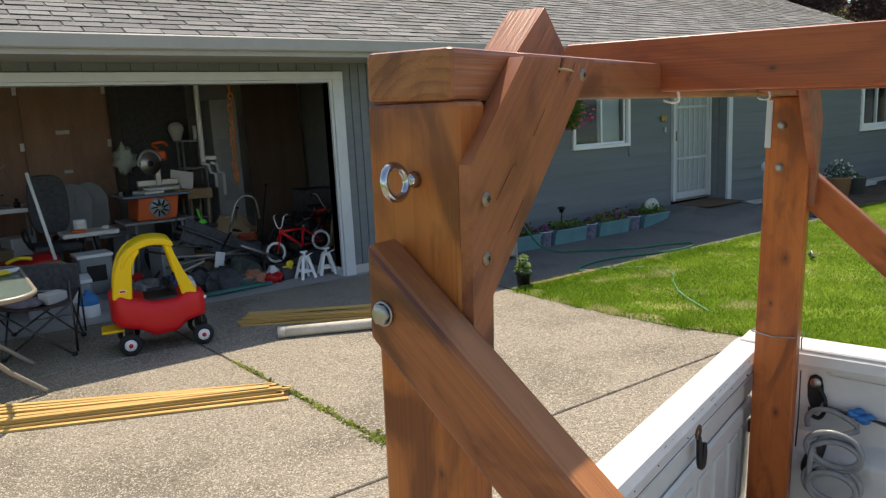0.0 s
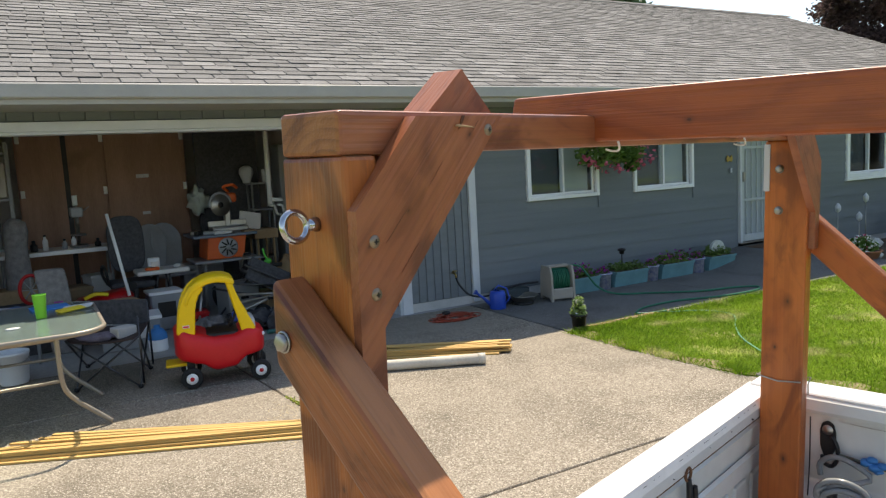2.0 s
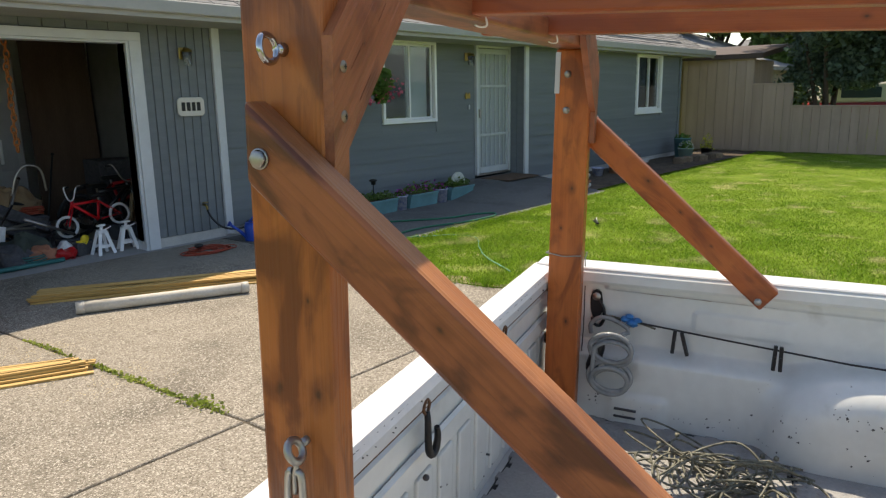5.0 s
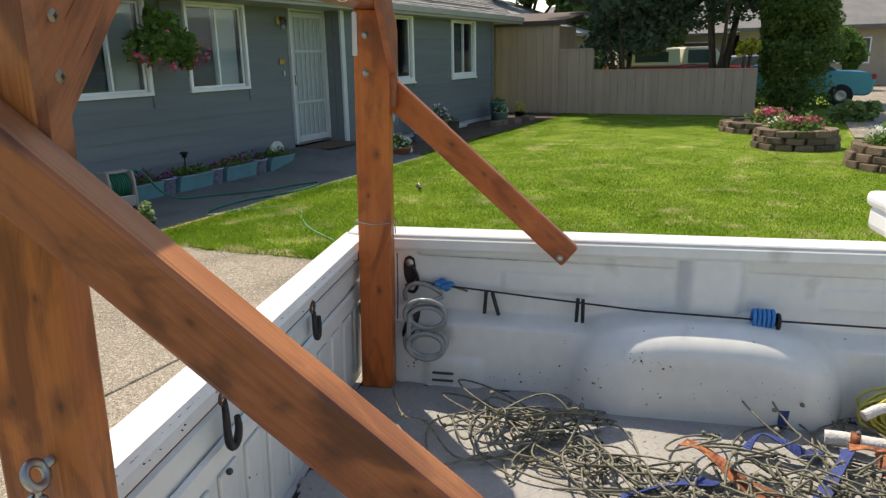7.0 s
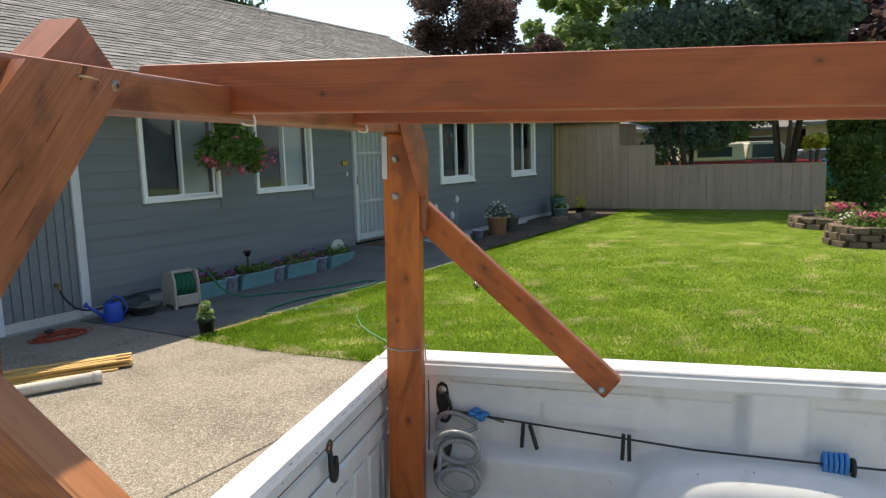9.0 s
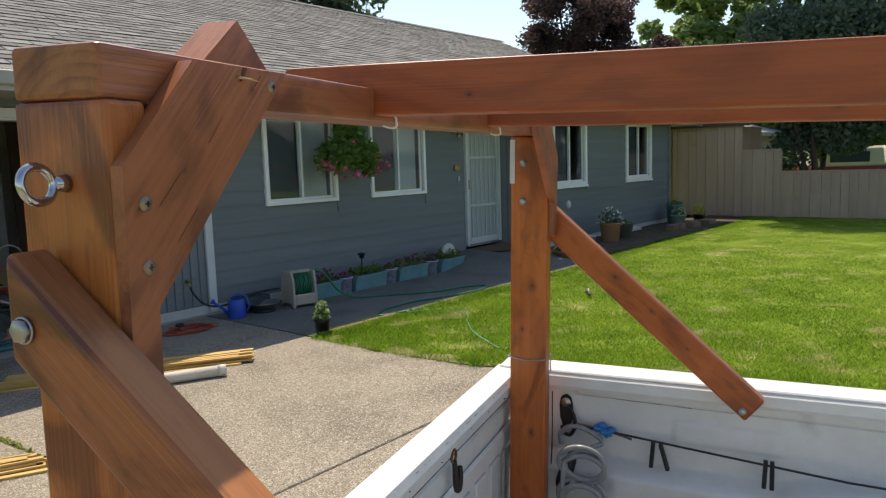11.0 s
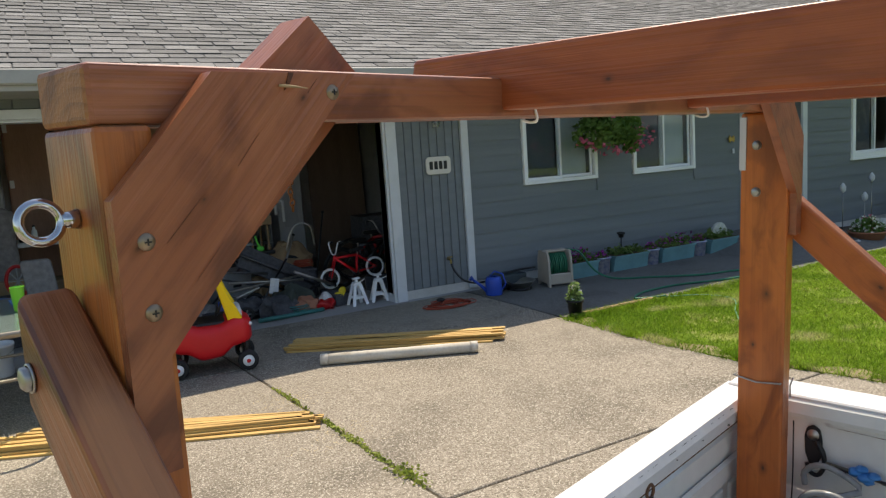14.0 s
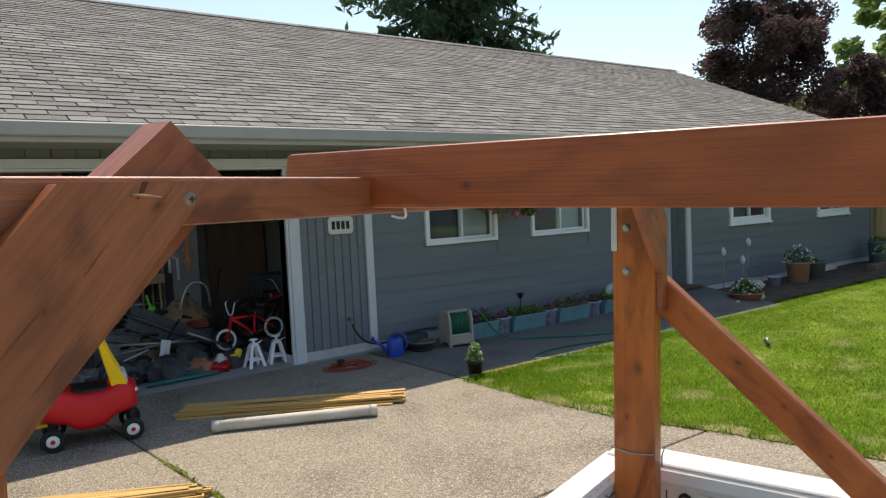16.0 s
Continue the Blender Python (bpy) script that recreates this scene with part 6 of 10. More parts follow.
plq = thing("garden_plaque", pose(4.66, PY + 0.02, 0.185), "round pale painted stone plaque leaning on a planter", "plaque")
M_PLAQUE = mat("mottled_plaque", (0.40, 0.42, 0.38), (0.66, 0.67, 0.62), 0.8, 0, 22, 80, 0.2)
bm = bmesh.new()
prism(bm, [(0.15 * math.cos(t), 0.06 + 0.15 * math.sin(t)) for t in (math.pi * (k / 16 * 1.24 - 0.12) for k in range(17))], "y", -0.02, 0.02, 0.006)
part("disc", bm, M_PLAQUE, plq)
# potted white-flowered plant at the corner of the lawn, edging board
pot(0.86, 5.27, 0.075, 0.15, M_BLACK, "small potted plant with white flowers standing at the lawn corner", [(M_PALELEAF, None, 0.075, 0.20, 220), (M_LEAF, M_PETAL, 0.06, 0.20, 45)], 0.8)
single("edging_board", (lambda b: (bx(b, 0.95, 2.0, 5.20, 5.235, -0.02, 0.028, 0.004), b)[1])(bmesh.new()), M_STUD, "weathered timber edging board between walkway and lawn", "edging")
# watering can
can = thing("watering_can", pose(0.86, 6.66, 0, 0, 0, 160) @ Matrix.Diagonal((0.78, 0.78, 0.80, 1)), "blue plastic watering can standing by the wall", "watering can")
part("can_body", (lambda b: (lathe(b, [(0, 0), (0.115, 0), (0.12, 0.01), (0.115, 0.20), (0.10, 0.25), (0.06, 0.26), (0.055, 0.25)], 26), b)[1])(bmesh.new()), M_BLUE, can)
part("spout", (lambda b: (tube(b, [(0.10, 0, 0.06), (0.2, 0, 0.16), (0.30, 0, 0.24)], [0.03, 0.02, 0.016], 10), b)[1])(bmesh.new()), M_BLUE, can)
part("rose", (lambda b: (tube(b, [(0.29, 0, 0.235), (0.33, 0, 0.265)], [0.018, 0.04], 12), b)[1])(bmesh.new()), M_BLUE, can)
part("handle", (lambda b: (tube(b, [(-0.11, 0, 0.05), (-0.18, 0, 0.14), (-0.14, 0, 0.28), (-0.02, 0, 0.33), (0.05, 0, 0.26)], 0.012, 8), b)[1])(bmesh.new()), M_BLUE, can)
bowl = thing("pet_bowl", pose(1.23, 6.68, 0), "shallow steel pet bowl in a dark stand", "bowl")
part("stand", (lambda b: (lathe(b, [(0, 0), (0.125, 0), (0.12, 0.03), (0.10, 0.034), (0, 0.034)], 24), b)[1])(bmesh.new()), M_BLACK, bowl)
part("dish", (lambda b: (lathe(b, [(0.0, 0.036), (0.115, 0.036), (0.160, 0.094), (0.178, 0.102), (0.176, 0.107), (0.152, 0.100), (0.108, 0.044), (0, 0.042)], 24), b)[1])(bmesh.new()), M_STEEL, bowl)
single("storage_tub", (lambda b: (bx(b, 1.05, 1.42, 6.80, 7.06, 0.0, 0.16, 0.02, 2), b)[1])(bmesh.new()), plain("dark_tub", (0.035, 0.05, 0.055), 0.6), "low dark plastic tub against the wall", "tub")
# hose reel
reel = thing("hose_reel", pose(1.675, 6.60, 0, 0, 0, -14) @ Matrix.Diagonal((0.74, 0.9, 1.02, 1)), "taupe plastic hose reel wound with green hose", "hose reel")
for s in (-1, 1):
    bm = bmesh.new()
    prism(bm, [(-0.19, 0), (-0.14, 0), (-0.10, 0.04), (0.10, 0.04), (0.14, 0), (0.19, 0), (0.17, 0.30), (0.13, 0.40), (-0.13, 0.40), (-0.17, 0.30)], "x", s * 0.185 - 0.02, s * 0.185 + 0.02, 0.008)
    part("side_panel", bm, M_TAUPE, reel)
boxpart("front_bar", reel, M_TAUPE, -0.17, 0.17, -0.18, -0.14, 0.03, 0.15, 0.012)
boxpart("top_bar", reel, M_TAUPE, -0.17, 0.17, -0.05, 0.05, 0.375, 0.405, 0.01)
part("drum", (lambda b: (tube(b, [(-0.165, 0, 0.24), (0.165, 0, 0.24)], 0.07, 16), b)[1])(bmesh.new()), M_TAUPE, reel)
bm = bmesh.new()
for layer in range(3):
    pts = []
    for k in range(150):
        a = 6.2832 * k / 15
        pts.append((-0.15 + 0.30 * k / 149 + 0.004 * math.sin(k), (0.085 + 0.022 * layer) * math.cos(a), 0.24 + (0.085 + 0.022 * layer) * math.sin(a)))
    tube(bm, pts, 0.0105, 6)
part("coiled_hose", bm, M_HOSE, reel)


bm = bmesh.new()
tube(bm, smooth_path([(1.78, 6.55, 0.40), (1.95, 6.50, 0.36), (2.12, 6.42, 0.12), (2.30, 6.30, 0.02), (2.62, 6.05, 0.016), (3.1, 5.72, 0.016), (3.5, 5.62, 0.016), (3.75, 5.45, 0.016), (3.5, 5.32, 0.016), (3.0, 5.36, 0.016), (2.5, 5.52, 0.016), (2.0, 5.52, 0.016), (1.72, 5.38, 0.016), (1.74, 5.28, 0.02), (1.95, 5.18, 0.03)]), 0.0115, 7)
single("garden_hose", bm, M_HOSE, "green garden hose trailing from the reel across the walkway", "hose")
bm = bmesh.new()
tube(bm, smooth_path([(1.95, 5.18, 0.02), (2.3, 5.02, 0.006), (2.35, 4.7, 0.003), (1.95, 4.35, 0.005), (1.62, 4.02, 0.011), (1.38, 3.66, 0.012), (1.30, 3.52, 0.006)]), 0.0065, 7)
single("lawn_hose", bm, M_HOSE2, "pale green hose lying in the grass", "hose")
bm = bmesh.new()
for s in range(11):
    rx_ = random.Random(60 + s)
    cx_, cy_, ra, rb = 0.22 + rx_.uniform(-0.10, 0.10), 6.55 + rx_.uniform(-0.05, 0.05), rx_.uniform(0.12, 0.27), rx_.uniform(0.08, 0.19)
    loop = [(cx_ + ra * math.cos(t + s) * rx_.uniform(0.75, 1.15), cy_ + rb * math.sin(t + s) * rx_.uniform(0.7, 1.15), 0.007 + 0.007 * (s % 5) * rx_.uniform(0.4, 1.0)) for t in (0.85 * k for k in range(9))]
    tube(bm, smooth_path(loop, 5), 0.0048, 6)
single("extension_cord", bm, M_ORANGE, "tangled orange extension cord lying by the garage wall", "cord")
single("cord_plug", (lambda b: (ball(b, (0.16, 6.62, 0.062), 0.05, 0.042, 0.022), b)[1])(bmesh.new()), M_BLACK, "black plug head lying on the orange cord", "plug")
bib = thing("hose_tap", pose(0.55, YW, 0.40), "brass garden tap with a short black hose", "tap")
part("tap_body", (lambda b: (tube(b, [(0, 0.005, 0), (0, -0.05, 0), (0, -0.07, -0.02), (0, -0.075, -0.05)], 0.012, 8), b)[1])(bmesh.new()), M_BRASS, bib)
part("tap_handle", (lambda b: (lathe(b, [(0, 0), (0.03, 0), (0.03, 0.008), (0, 0.01)], 12, (0, -0.045, 0.022)), b)[1])(bmesh.new()), M_BRASS, bib)
part("short_hose", (lambda b: (tube(b, smooth_path([(0, -0.075, -0.05), (0.03, -0.10, -0.14), (0.12, -0.14, -0.25), (0.26, -0.2, -0.29), (0.45, -0.26, -0.26), (0.75, -0.2, -0.22), (1.0, -0.3, -0.2)]), 0.012, 7), b)[1])(bmesh.new()), M_BLACKHOSE, bib)
# house sign with its number blanked to bars
sign = thing("house_sign", pose(0.34, YW - 0.012, 1.365), "cream plaque with dark bars beside the garage", "sign")
bm = bmesh.new()
prism(bm, [(0.03, 0.0), (0.285, 0.0), (0.315, 0.03), (0.315, 0.165), (0.285, 0.195), (0.03, 0.195), (0.0, 0.165), (0.0, 0.03)], "y", -0.018, 0.0, 0.004)
part("plaque", bm, plain("cream_sign", (0.62, 0.59, 0.53), 0.6, var=0.05), sign)
for k in range(4):
    boxpart("bar", sign, M_BLACK, 0.042 + k * 0.06, 0.085 + k * 0.06, -0.022, -0.017, 0.055, 0.145, 0.002)


def wall_lamp(x, z):
    w = thing("wall_lantern", pose(x, YW - 0.012, z), "small brass and glass wall lantern", "wall lamp", "lanterns on the house wall")
    boxpart("back_plate", w, M_BRASS, -0.04, 0.04, -0.02, 0.0, -0.02, 0.10, 0.006)
    part("arm", (lambda b: (tube(b, [(0, -0.01, 0.07), (0, -0.06, 0.10), (0, -0.10, 0.08)], 0.006, 6), b)[1])(bmesh.new()), M_BRASS, w)
    g = part("shade", (lambda b: (lathe(b, [(0.045, -0.09), (0.055, 0.05), (0.05, 0.05), (0.04, -0.09)], 6, (0, -0.10, 0)), b)[1])(bmesh.new()), glass_mat("lantern_glass", (0.9, 0.9, 0.85), 0.2), w)
    g.visible_shadow = False
    part("cap", (lambda b: (lathe(b, [(0.065, 0.05), (0.05, 0.075), (0, 0.10)], 6, (0, -0.10, 0)), b)[1])(bmesh.new()), M_BRASS, w)
    part("bulb", (lambda b: (ball(b, (0, -0.10, -0.01), 0.022, 0.022, 0.03), b)[1])(bmesh.new()), M_TRIM_WHITE, w)


wall_lamp(0.45, 1.97)
wall_lamp(5.30, 2.06)
orn = thing("wall_ornament", pose(5.32, YW - 0.018, 1.46), "small brass butterfly ornament on the siding", "ornament")
for s in (-1, 1):
    part("wing", (lambda b: (prism(b, [(0, 0.02), (s * 0.05, 0.0), (s * 0.065, 0.05), (s * 0.04, 0.10), (0, 0.06)][::s], "y", -0.012, 0.0), b)[1])(bmesh.new()), M_BRASS, orn)
boxpart("doorbell", orn, M_TRIM, 0.02, 0.05, -0.015, 0.0, -0.16, -0.09, 0.003)
# hanging basket under the eave
bsk = thing("hanging_basket", pose(2.68, 6.74, 1.62), "hanging basket of green trailing plants with pink flowers", "hanging basket")
part("bowl", (lambda b: (lathe(b, [(0, 0), (0.10, 0.02), (0.17, 0.12), (0.19, 0.17), (0.175, 0.17), (0, 0.14)], 20), b)[1])(bmesh.new()), M_TAUPE, bsk)
for k in range(3):
    a = 2.09 * k
    part("chain", (lambda b: (tube(b, [(0.17 * math.cos(a), 0.17 * math.sin(a), 0.16), (0, 0, 0.62)], 0.003, 5), b)[1])(bmesh.new()), M_DARKSTEEL, bsk)
part("hook", (lambda b: (tube(b, [(0, 0, 0.60), (0, 0, 0.68), (0.02, 0, 0.69)], 0.004, 6), b)[1])(bmesh.new()), M_DARKSTEEL, bsk)
bb = [((0, 0, 0.22), (0.36, 0.27, 0.15)), ((0.27, 0, 0.10), (0.22, 0.2, 0.20)), ((-0.28, 0, 0.08), (0.20, 0.2, 0.20)), ((0.05, 0, 0.36), (0.20, 0.18, 0.13)), ((-0.12, 0, 0.40), (0.08, 0.08, 0.14)), ((0.36, 0, -0.06), (0.09, 0.1, 0.12)), ((0.0, -0.16, 0.06), (0.24, 0.10, 0.15)), ((-0.12, -0.18, 0.12), (0.20, 0.08, 0.12)), ((0.14, -0.17, 0.12), (0.18, 0.08, 0.12))]
part("foliage", cards("foliage", clump_points(rnd, 3000, bb), 0.046, M_LEAF, rnd, -0.2), None, bsk)
g = [(x_ + rnd.gauss(0, 0.016), rnd.gauss(0, 0.1) - 0.1, z_ + rnd.gauss(0, 0.03)) for x_, z_ in ((-0.45, -0.03), (-0.36, -0.07), (-0.2, -0.1), (-0.05, -0.1), (0.1, -0.12), (0.42, 0.02), (0.5, -0.05), (0.48, 0.1), (0.35, -0.03), (0.2, 0.1), (-0.1, 0.25)) for _ in range(15)]
part("blossom", cards("blossom", g, 0.04, M_PINK, rnd, 0, 1.2), None, bsk)
# pots and lights along the bedroom wing
pot(8.85, 6.22, 0.20, 0.36, plain("faded_terracotta", (0.50, 0.27, 0.17), 0.8), "large terracotta pot with white flowers on the soil", [(M_JUNIPER, M_PETAL, 0.24, 0.30, 420)])
pot(9.55, 6.28, 0.19, 0.30, plain("dull_gray_pot", (0.14, 0.155, 0.15), 0.6), "dull gray plastic pot with little growing in it", [(M_CYPRESS, None, 0.12, 0.08, 60)])
pot(8.30, 6.35, 0.11, 0.16, M_BLUEPOT, "small blue and white glazed pot on the soil", [])
pot(6.38, 5.74, 0.24, 0.15, M_TERRA, "low terracotta bowl with white and red flowers", [(M_LEAF, M_PETAL, 0.22, 0.22, 420), (M_CYPRESS, M_PINK, 0.15, 0.22, 120)], 0.72, 0.0)
pot(12.50, 6.42, 0.19, 0.46, M_TEALPLASTIC, "teal glazed pot at the house corner", [(M_LEAF, None, 0.18, 0.14, 160)])
pot(12.15, 6.20, 0.17, 0.26, plain("pale_green_pot", (0.25, 0.36, 0.33), 0.5), "pale green pot with leafy plant", [(M_LEAF, M_PETAL, 0.18, 0.18, 200)])
pot(12.85, 5.98, 0.13, 0.22, M_BLACK, "small black pot with a spiky yellow-green plant", [(M_LIME, None, 0.16, 0.35, 160)])
M_FROST = plain("frosted_plastic", (0.55, 0.56, 0.58), 0.4, var=0.06)
for x_, y_, h_ in ((7.12, 6.55, 0.72), (7.95, 6.60, 0.82), (7.6, 6.5, 0.55)):
    sl = thing("solar_stake_light", pose(x_, y_, 0), "slim solar garden light on a metal stake", "garden light", "stake lights along the wing")
    part("stake", (lambda b: (tube(b, [(0, 0, 0), (0, 0, h_ - 0.12)], 0.006, 6), b)[1])(bmesh.new()), M_STEEL, sl)
    part("lens", (lambda b: (lathe(b, [(0.012, h_ - 0.13), (0.04, h_ - 0.10), (0.045, h_ - 0.04), (0.02, h_), (0, h_ + 0.02)], 14), b)[1])(bmesh.new()), M_FROST, sl)
for k, (x_, y_, r_) in enumerate(((6.70, 5.70, 0.07), (6.75, 5.86, 0.09), (6.05, 5.68, 0.05), (7.7, 6.3, 0.11), (7.35, 6.45, 0.06))):
    single("stone", (lambda b: (ball(b, (0, 0, r_ * 0.7), r_, r_ * 0.8, r_ * 0.75, 2, 0.5), b)[1])(bmesh.new()), M_FOUND, "pale rounded garden stone on the bed", "stone", pose(x_, y_, 0.0), "garden stones")
for k in range(6):
    single("edging_stone", stones[k % 4], None, "rough dark edging stone on the soil", "stone", pose(11.2 + 0.32 * k, 5.95 - 0.04 * k, 0.06, 0, 0, 12 * k) @ Matrix.Diagonal((0.3, 0.2, 0.14, 1)), "edging stones at the corner")
single("pallet_board", (lambda b: (bx(b, 9.9, 11.0, 6.55, 6.72, 0.02, 0.10, 0.01), b)[1])(bmesh.new()), M_FOUND, "pale plank lying along the foundation", "plank")
# sprinkler on the lawn
spk = thing("lawn_sprinkler", pose(3.75, 3.98, 0.0, 0, 0, 40), "small black and silver lawn sprinkler on the grass", "sprinkler")
boxpart("base", spk, M_BLACK, -0.10, 0.10, -0.015, 0.015, 0.03, 0.05, 0.005)
part("arm", (lambda b: (tube(b, [(-0.07, 0, 0.05), (0, 0, 0.09), (0.07, 0, 0.05)], 0.008, 6), b)[1])(bmesh.new()), M_STEEL, spk)

# ---- timber and tube on the driveway ----
M_LATH = mat("yellow_lath", (0.45, 0.26, 0.075), (0.65, 0.42, 0.145), 0.65, 0, 4, 24, 0.1, (0.6, 10, 10), vary=0.12)
M_TUBE = mat("dusty_white_tube", (0.50, 0.44, 0.35), (0.68, 0.62, 0.53), 0.7, 0, 4, 60, 0.15, dirt=((0.30, 0.21, 0.15), 6, 0.60))


def lath_pile(n, left, right, w, t, label, seed, spread, layers, stagger=0.0):
    """A loose fan of thin laths lying between two ends; those towards the street reach further left."""
    rnd = random.Random(seed)
    p = thing("lath_pile", pose(*left, 0), label, "timber")
    d = Vector((right[0] - left[0], right[1] - left[1], 0))
    u = d.normalized()
    nrm = Vector((-d.y, d.x, 0)).normalized()
    for k in range(n):
        lay = k % layers
        q = k / (n - 1) - 0.5
        o = q * spread[0] + rnd.uniform(-0.02, 0.02)
        e = (rnd.uniform(-0.5, 0.5) * 0.55 + q * 0.45) * spread[1]
        z0, z1 = t * (0.5 + lay) + 0.001 * lay, t * (0.5 + lay) + 0.001 * lay
        a = nrm * o + u * (stagger * q + rnd.uniform(-0.05, 0.05)) + Vector((0, 0, z0))
        b = d + nrm * e + u * rnd.uniform(-0.10, 0.06) + Vector((0, 0, z1))
        board("lath", p, M_LATH, a, b, nrm, w * rnd.uniform(0.85, 1.15), t * 0.94, 0.0015)
    return p


lath_pile(20, (-3.90, 5.13), (-2.09, 4.22), 0.036, 0.014, "fanned pile of long yellowish wooden laths on the driveway", 41, (0.34, 0.22), 4, 0.55)
lath_pile(22, (-1.64, 6.06), (-0.11, 5.11), 0.036, 0.015, "neat pile of yellowish wooden laths on the driveway", 42, (0.25, 0.26), 4)
tb = thing("cardboard_tube", pose(-1.60, 5.40, 0.045), "long dusty white tube lying beside the laths", "tube")
part("tube_body", (lambda b: (tube(b, [(0, 0, 0), (0.55, -0.26, 0), (1.10, -0.52, 0)], 0.043, 20), b)[1])(bmesh.new()), M_TUBE, tb)
for f in (0.0, 1.0):
    p_ = Vector((1.10, -0.52, 0)) * f
    d_ = Vector((1.10, -0.52, 0)).normalized() * (0.02 if f else -0.02)
    part("end_cap", (lambda b: (tube(b, [p_ - d_ * 2, p_ + d_], 0.046, 20), b)[1])(bmesh.new()), M_TUBE, tb)

# ---- toy car ----
M_TOYRED = plain("red_toy_plastic", (0.60, 0.010, 0.016), 0.38, var=0.06, bump=0.02)
M_TOYYEL = plain("yellow_toy_plastic", (0.85, 0.55, 0.008), 0.38, var=0.05, bump=0.02)
toy = thing("toy_car", pose(-2.632, 5.800, 0, 0, 0, -9.7), "red and yellow plastic ride-in toy car on the driveway", "toy car")


def curve_at(pts, x):
    """Straight steps between the (x, value) pairs, softened."""
    for (xa, va), (xb, vb) in zip(pts, pts[1:]):
        if x <= xb:
            k = max(0.0, (x - xa) / (xb - xa))
            return va + (vb - va) * k * k * (3 - 2 * k)
    return pts[-1][1]


bm = bmesh.new()
nx, ny = 40, 24
ring = []
for i in range(nx + 1):
    u = i / nx
    xx = -0.112 + 0.70 * u
    e = abs(2 * u - 1)
    half = 0.215 * (1 - e ** 7) ** 0.4 + 0.012
    top = curve_at([(-0.12, 0.47), (-0.06, 0.488), (0.05, 0.44), (0.20, 0.395), (0.33, 0.395), (0.45, 0.44), (0.52, 0.43), (0.57, 0.40), (0.60, 0.35)], xx)
    bot = curve_at([(-0.12, 0.25), (-0.04, 0.205), (0.06, 0.180), (0.20, 0.112), (0.32, 0.122), (0.45, 0.200), (0.53, 0.215), (0.60, 0.24)], xx)
    sec = []
    for j in range(ny):
        a = 6.2832 * j / ny
        cy, cz = math.cos(a), math.sin(a)
        sec.append(bm.verts.new((xx, 0.19 + half * math.copysign(abs(cy) ** 0.35, cy), (top + bot) / 2 + (top - bot) / 2 * math.copysign(abs(cz) ** 0.45, cz))))
    ring.append(sec)
for i in range(nx):
    for j in range(ny):
        bm.faces.new((ring[i][j], ring[i][(j + 1) % ny], ring[i + 1][(j + 1) % ny], ring[i + 1][j])).smooth = True
bm.faces.new(ring[0])
bm.faces.new(ring[-1])
bmesh.ops.recalc_face_normals(bm, faces=bm.faces)
part("body", bm, M_TOYRED, toy)
# the closed body has no opening; a black slab paints its shaded inside
bm = bmesh.new()
bx(bm, 0.03, 0.42, 0.03, 0.35, 0.36, 0.412, 0.02, 2)
part("cockpit", bm, M_BLACK, toy, "black slab standing in for the cockpit's dark inside")


def strap(name, pts, w, y, mtl, parent, th=0.05):
    """A flat moulded pillar along pts in the x-z plane, with a width at each point."""
    n = len(pts)
    L, R_ = [], []
    for i, p in enumerate(pts):
        a = Vector(pts[max(0, i - 1)])
        b = Vector(pts[min(n - 1, i + 1)])
        d = (b - a).normalized()
        L.append((p[0] - d.y * w[i] / 2, p[1] + d.x * w[i] / 2))
        R_.append((p[0] + d.y * w[i] / 2, p[1] - d.x * w[i] / 2))
    bm = bmesh.new()
    prism(bm, L + R_[::-1], "y", y - th / 2, y + th / 2, 0.010)
    return part(name, bm, mtl, parent)


for yy in (0.03, 0.35):
    strap("rear_pillar", [(-0.018, 0.43), (-0.006, 0.54), (0.006, 0.62), (0.030, 0.70), (0.070, 0.765), (0.12, 0.81)], [0.140, 0.135, 0.125, 0.112, 0.095, 0.075], yy, M_TOYYEL, toy, 0.06)
    strap("front_pillar", [(0.335, 0.815), (0.36, 0.73), (0.398, 0.60), (0.437, 0.49), (0.465, 0.40)], [0.05, 0.05, 0.07, 0.095, 0.115], yy, M_TOYYEL, toy, 0.055)
arch = [(0.000, 0.66), (0.018, 0.715), (0.045, 0.760), (0.085, 0.798), (0.135, 0.826), (0.19, 0.842), (0.25, 0.846), (0.31, 0.838), (0.355, 0.820), (0.375, 0.800)]
rf_ = strap("roof", arch, [0.030, 0.036, 0.042, 0.046, 0.048, 0.048, 0.048, 0.048, 0.044, 0.034], 0.19, M_TOYYEL, toy, 0.395)
for p in rf_.data.polygons:
    p.use_smooth = abs(p.normal.y) < 0.5
boxpart("seat_back", toy, M_TOYRED, -0.03, 0.03, 0.06, 0.32, 0.38, 0.56, 0.02)
boxpart("door_badge", toy, M_TRIM_WHITE, -0.035, 0.015, -0.003, 0.0012, 0.485, 0.508, 0.002)
boxpart("badge_face", toy, M_TOYRED, -0.031, 0.011, -0.0045, 0.0, 0.489, 0.504, 0.001)
bm = bmesh.new()
tube(bm, [(0.355 + 0.03 * math.sin(t), 0.19 + 0.075 * math.cos(t), 0.50 + 0.065 * math.sin(t)) for t in (6.2832 * k / 20 for k in range(20))], 0.011, 8, True)
part("steering_wheel", bm, M_BLACK, toy)
boxpart("wheel_hub", toy, M_BLUE, 0.35, 0.40, 0.16, 0.22, 0.46, 0.54, 0.01)
bm = bmesh.new()
bx(bm, 0.44, 0.52, 0.04, 0.34, 0.40, 0.50, 0.03, 3)
part("dashboard", bm, M_FROST, toy, "white plastic dashboard")
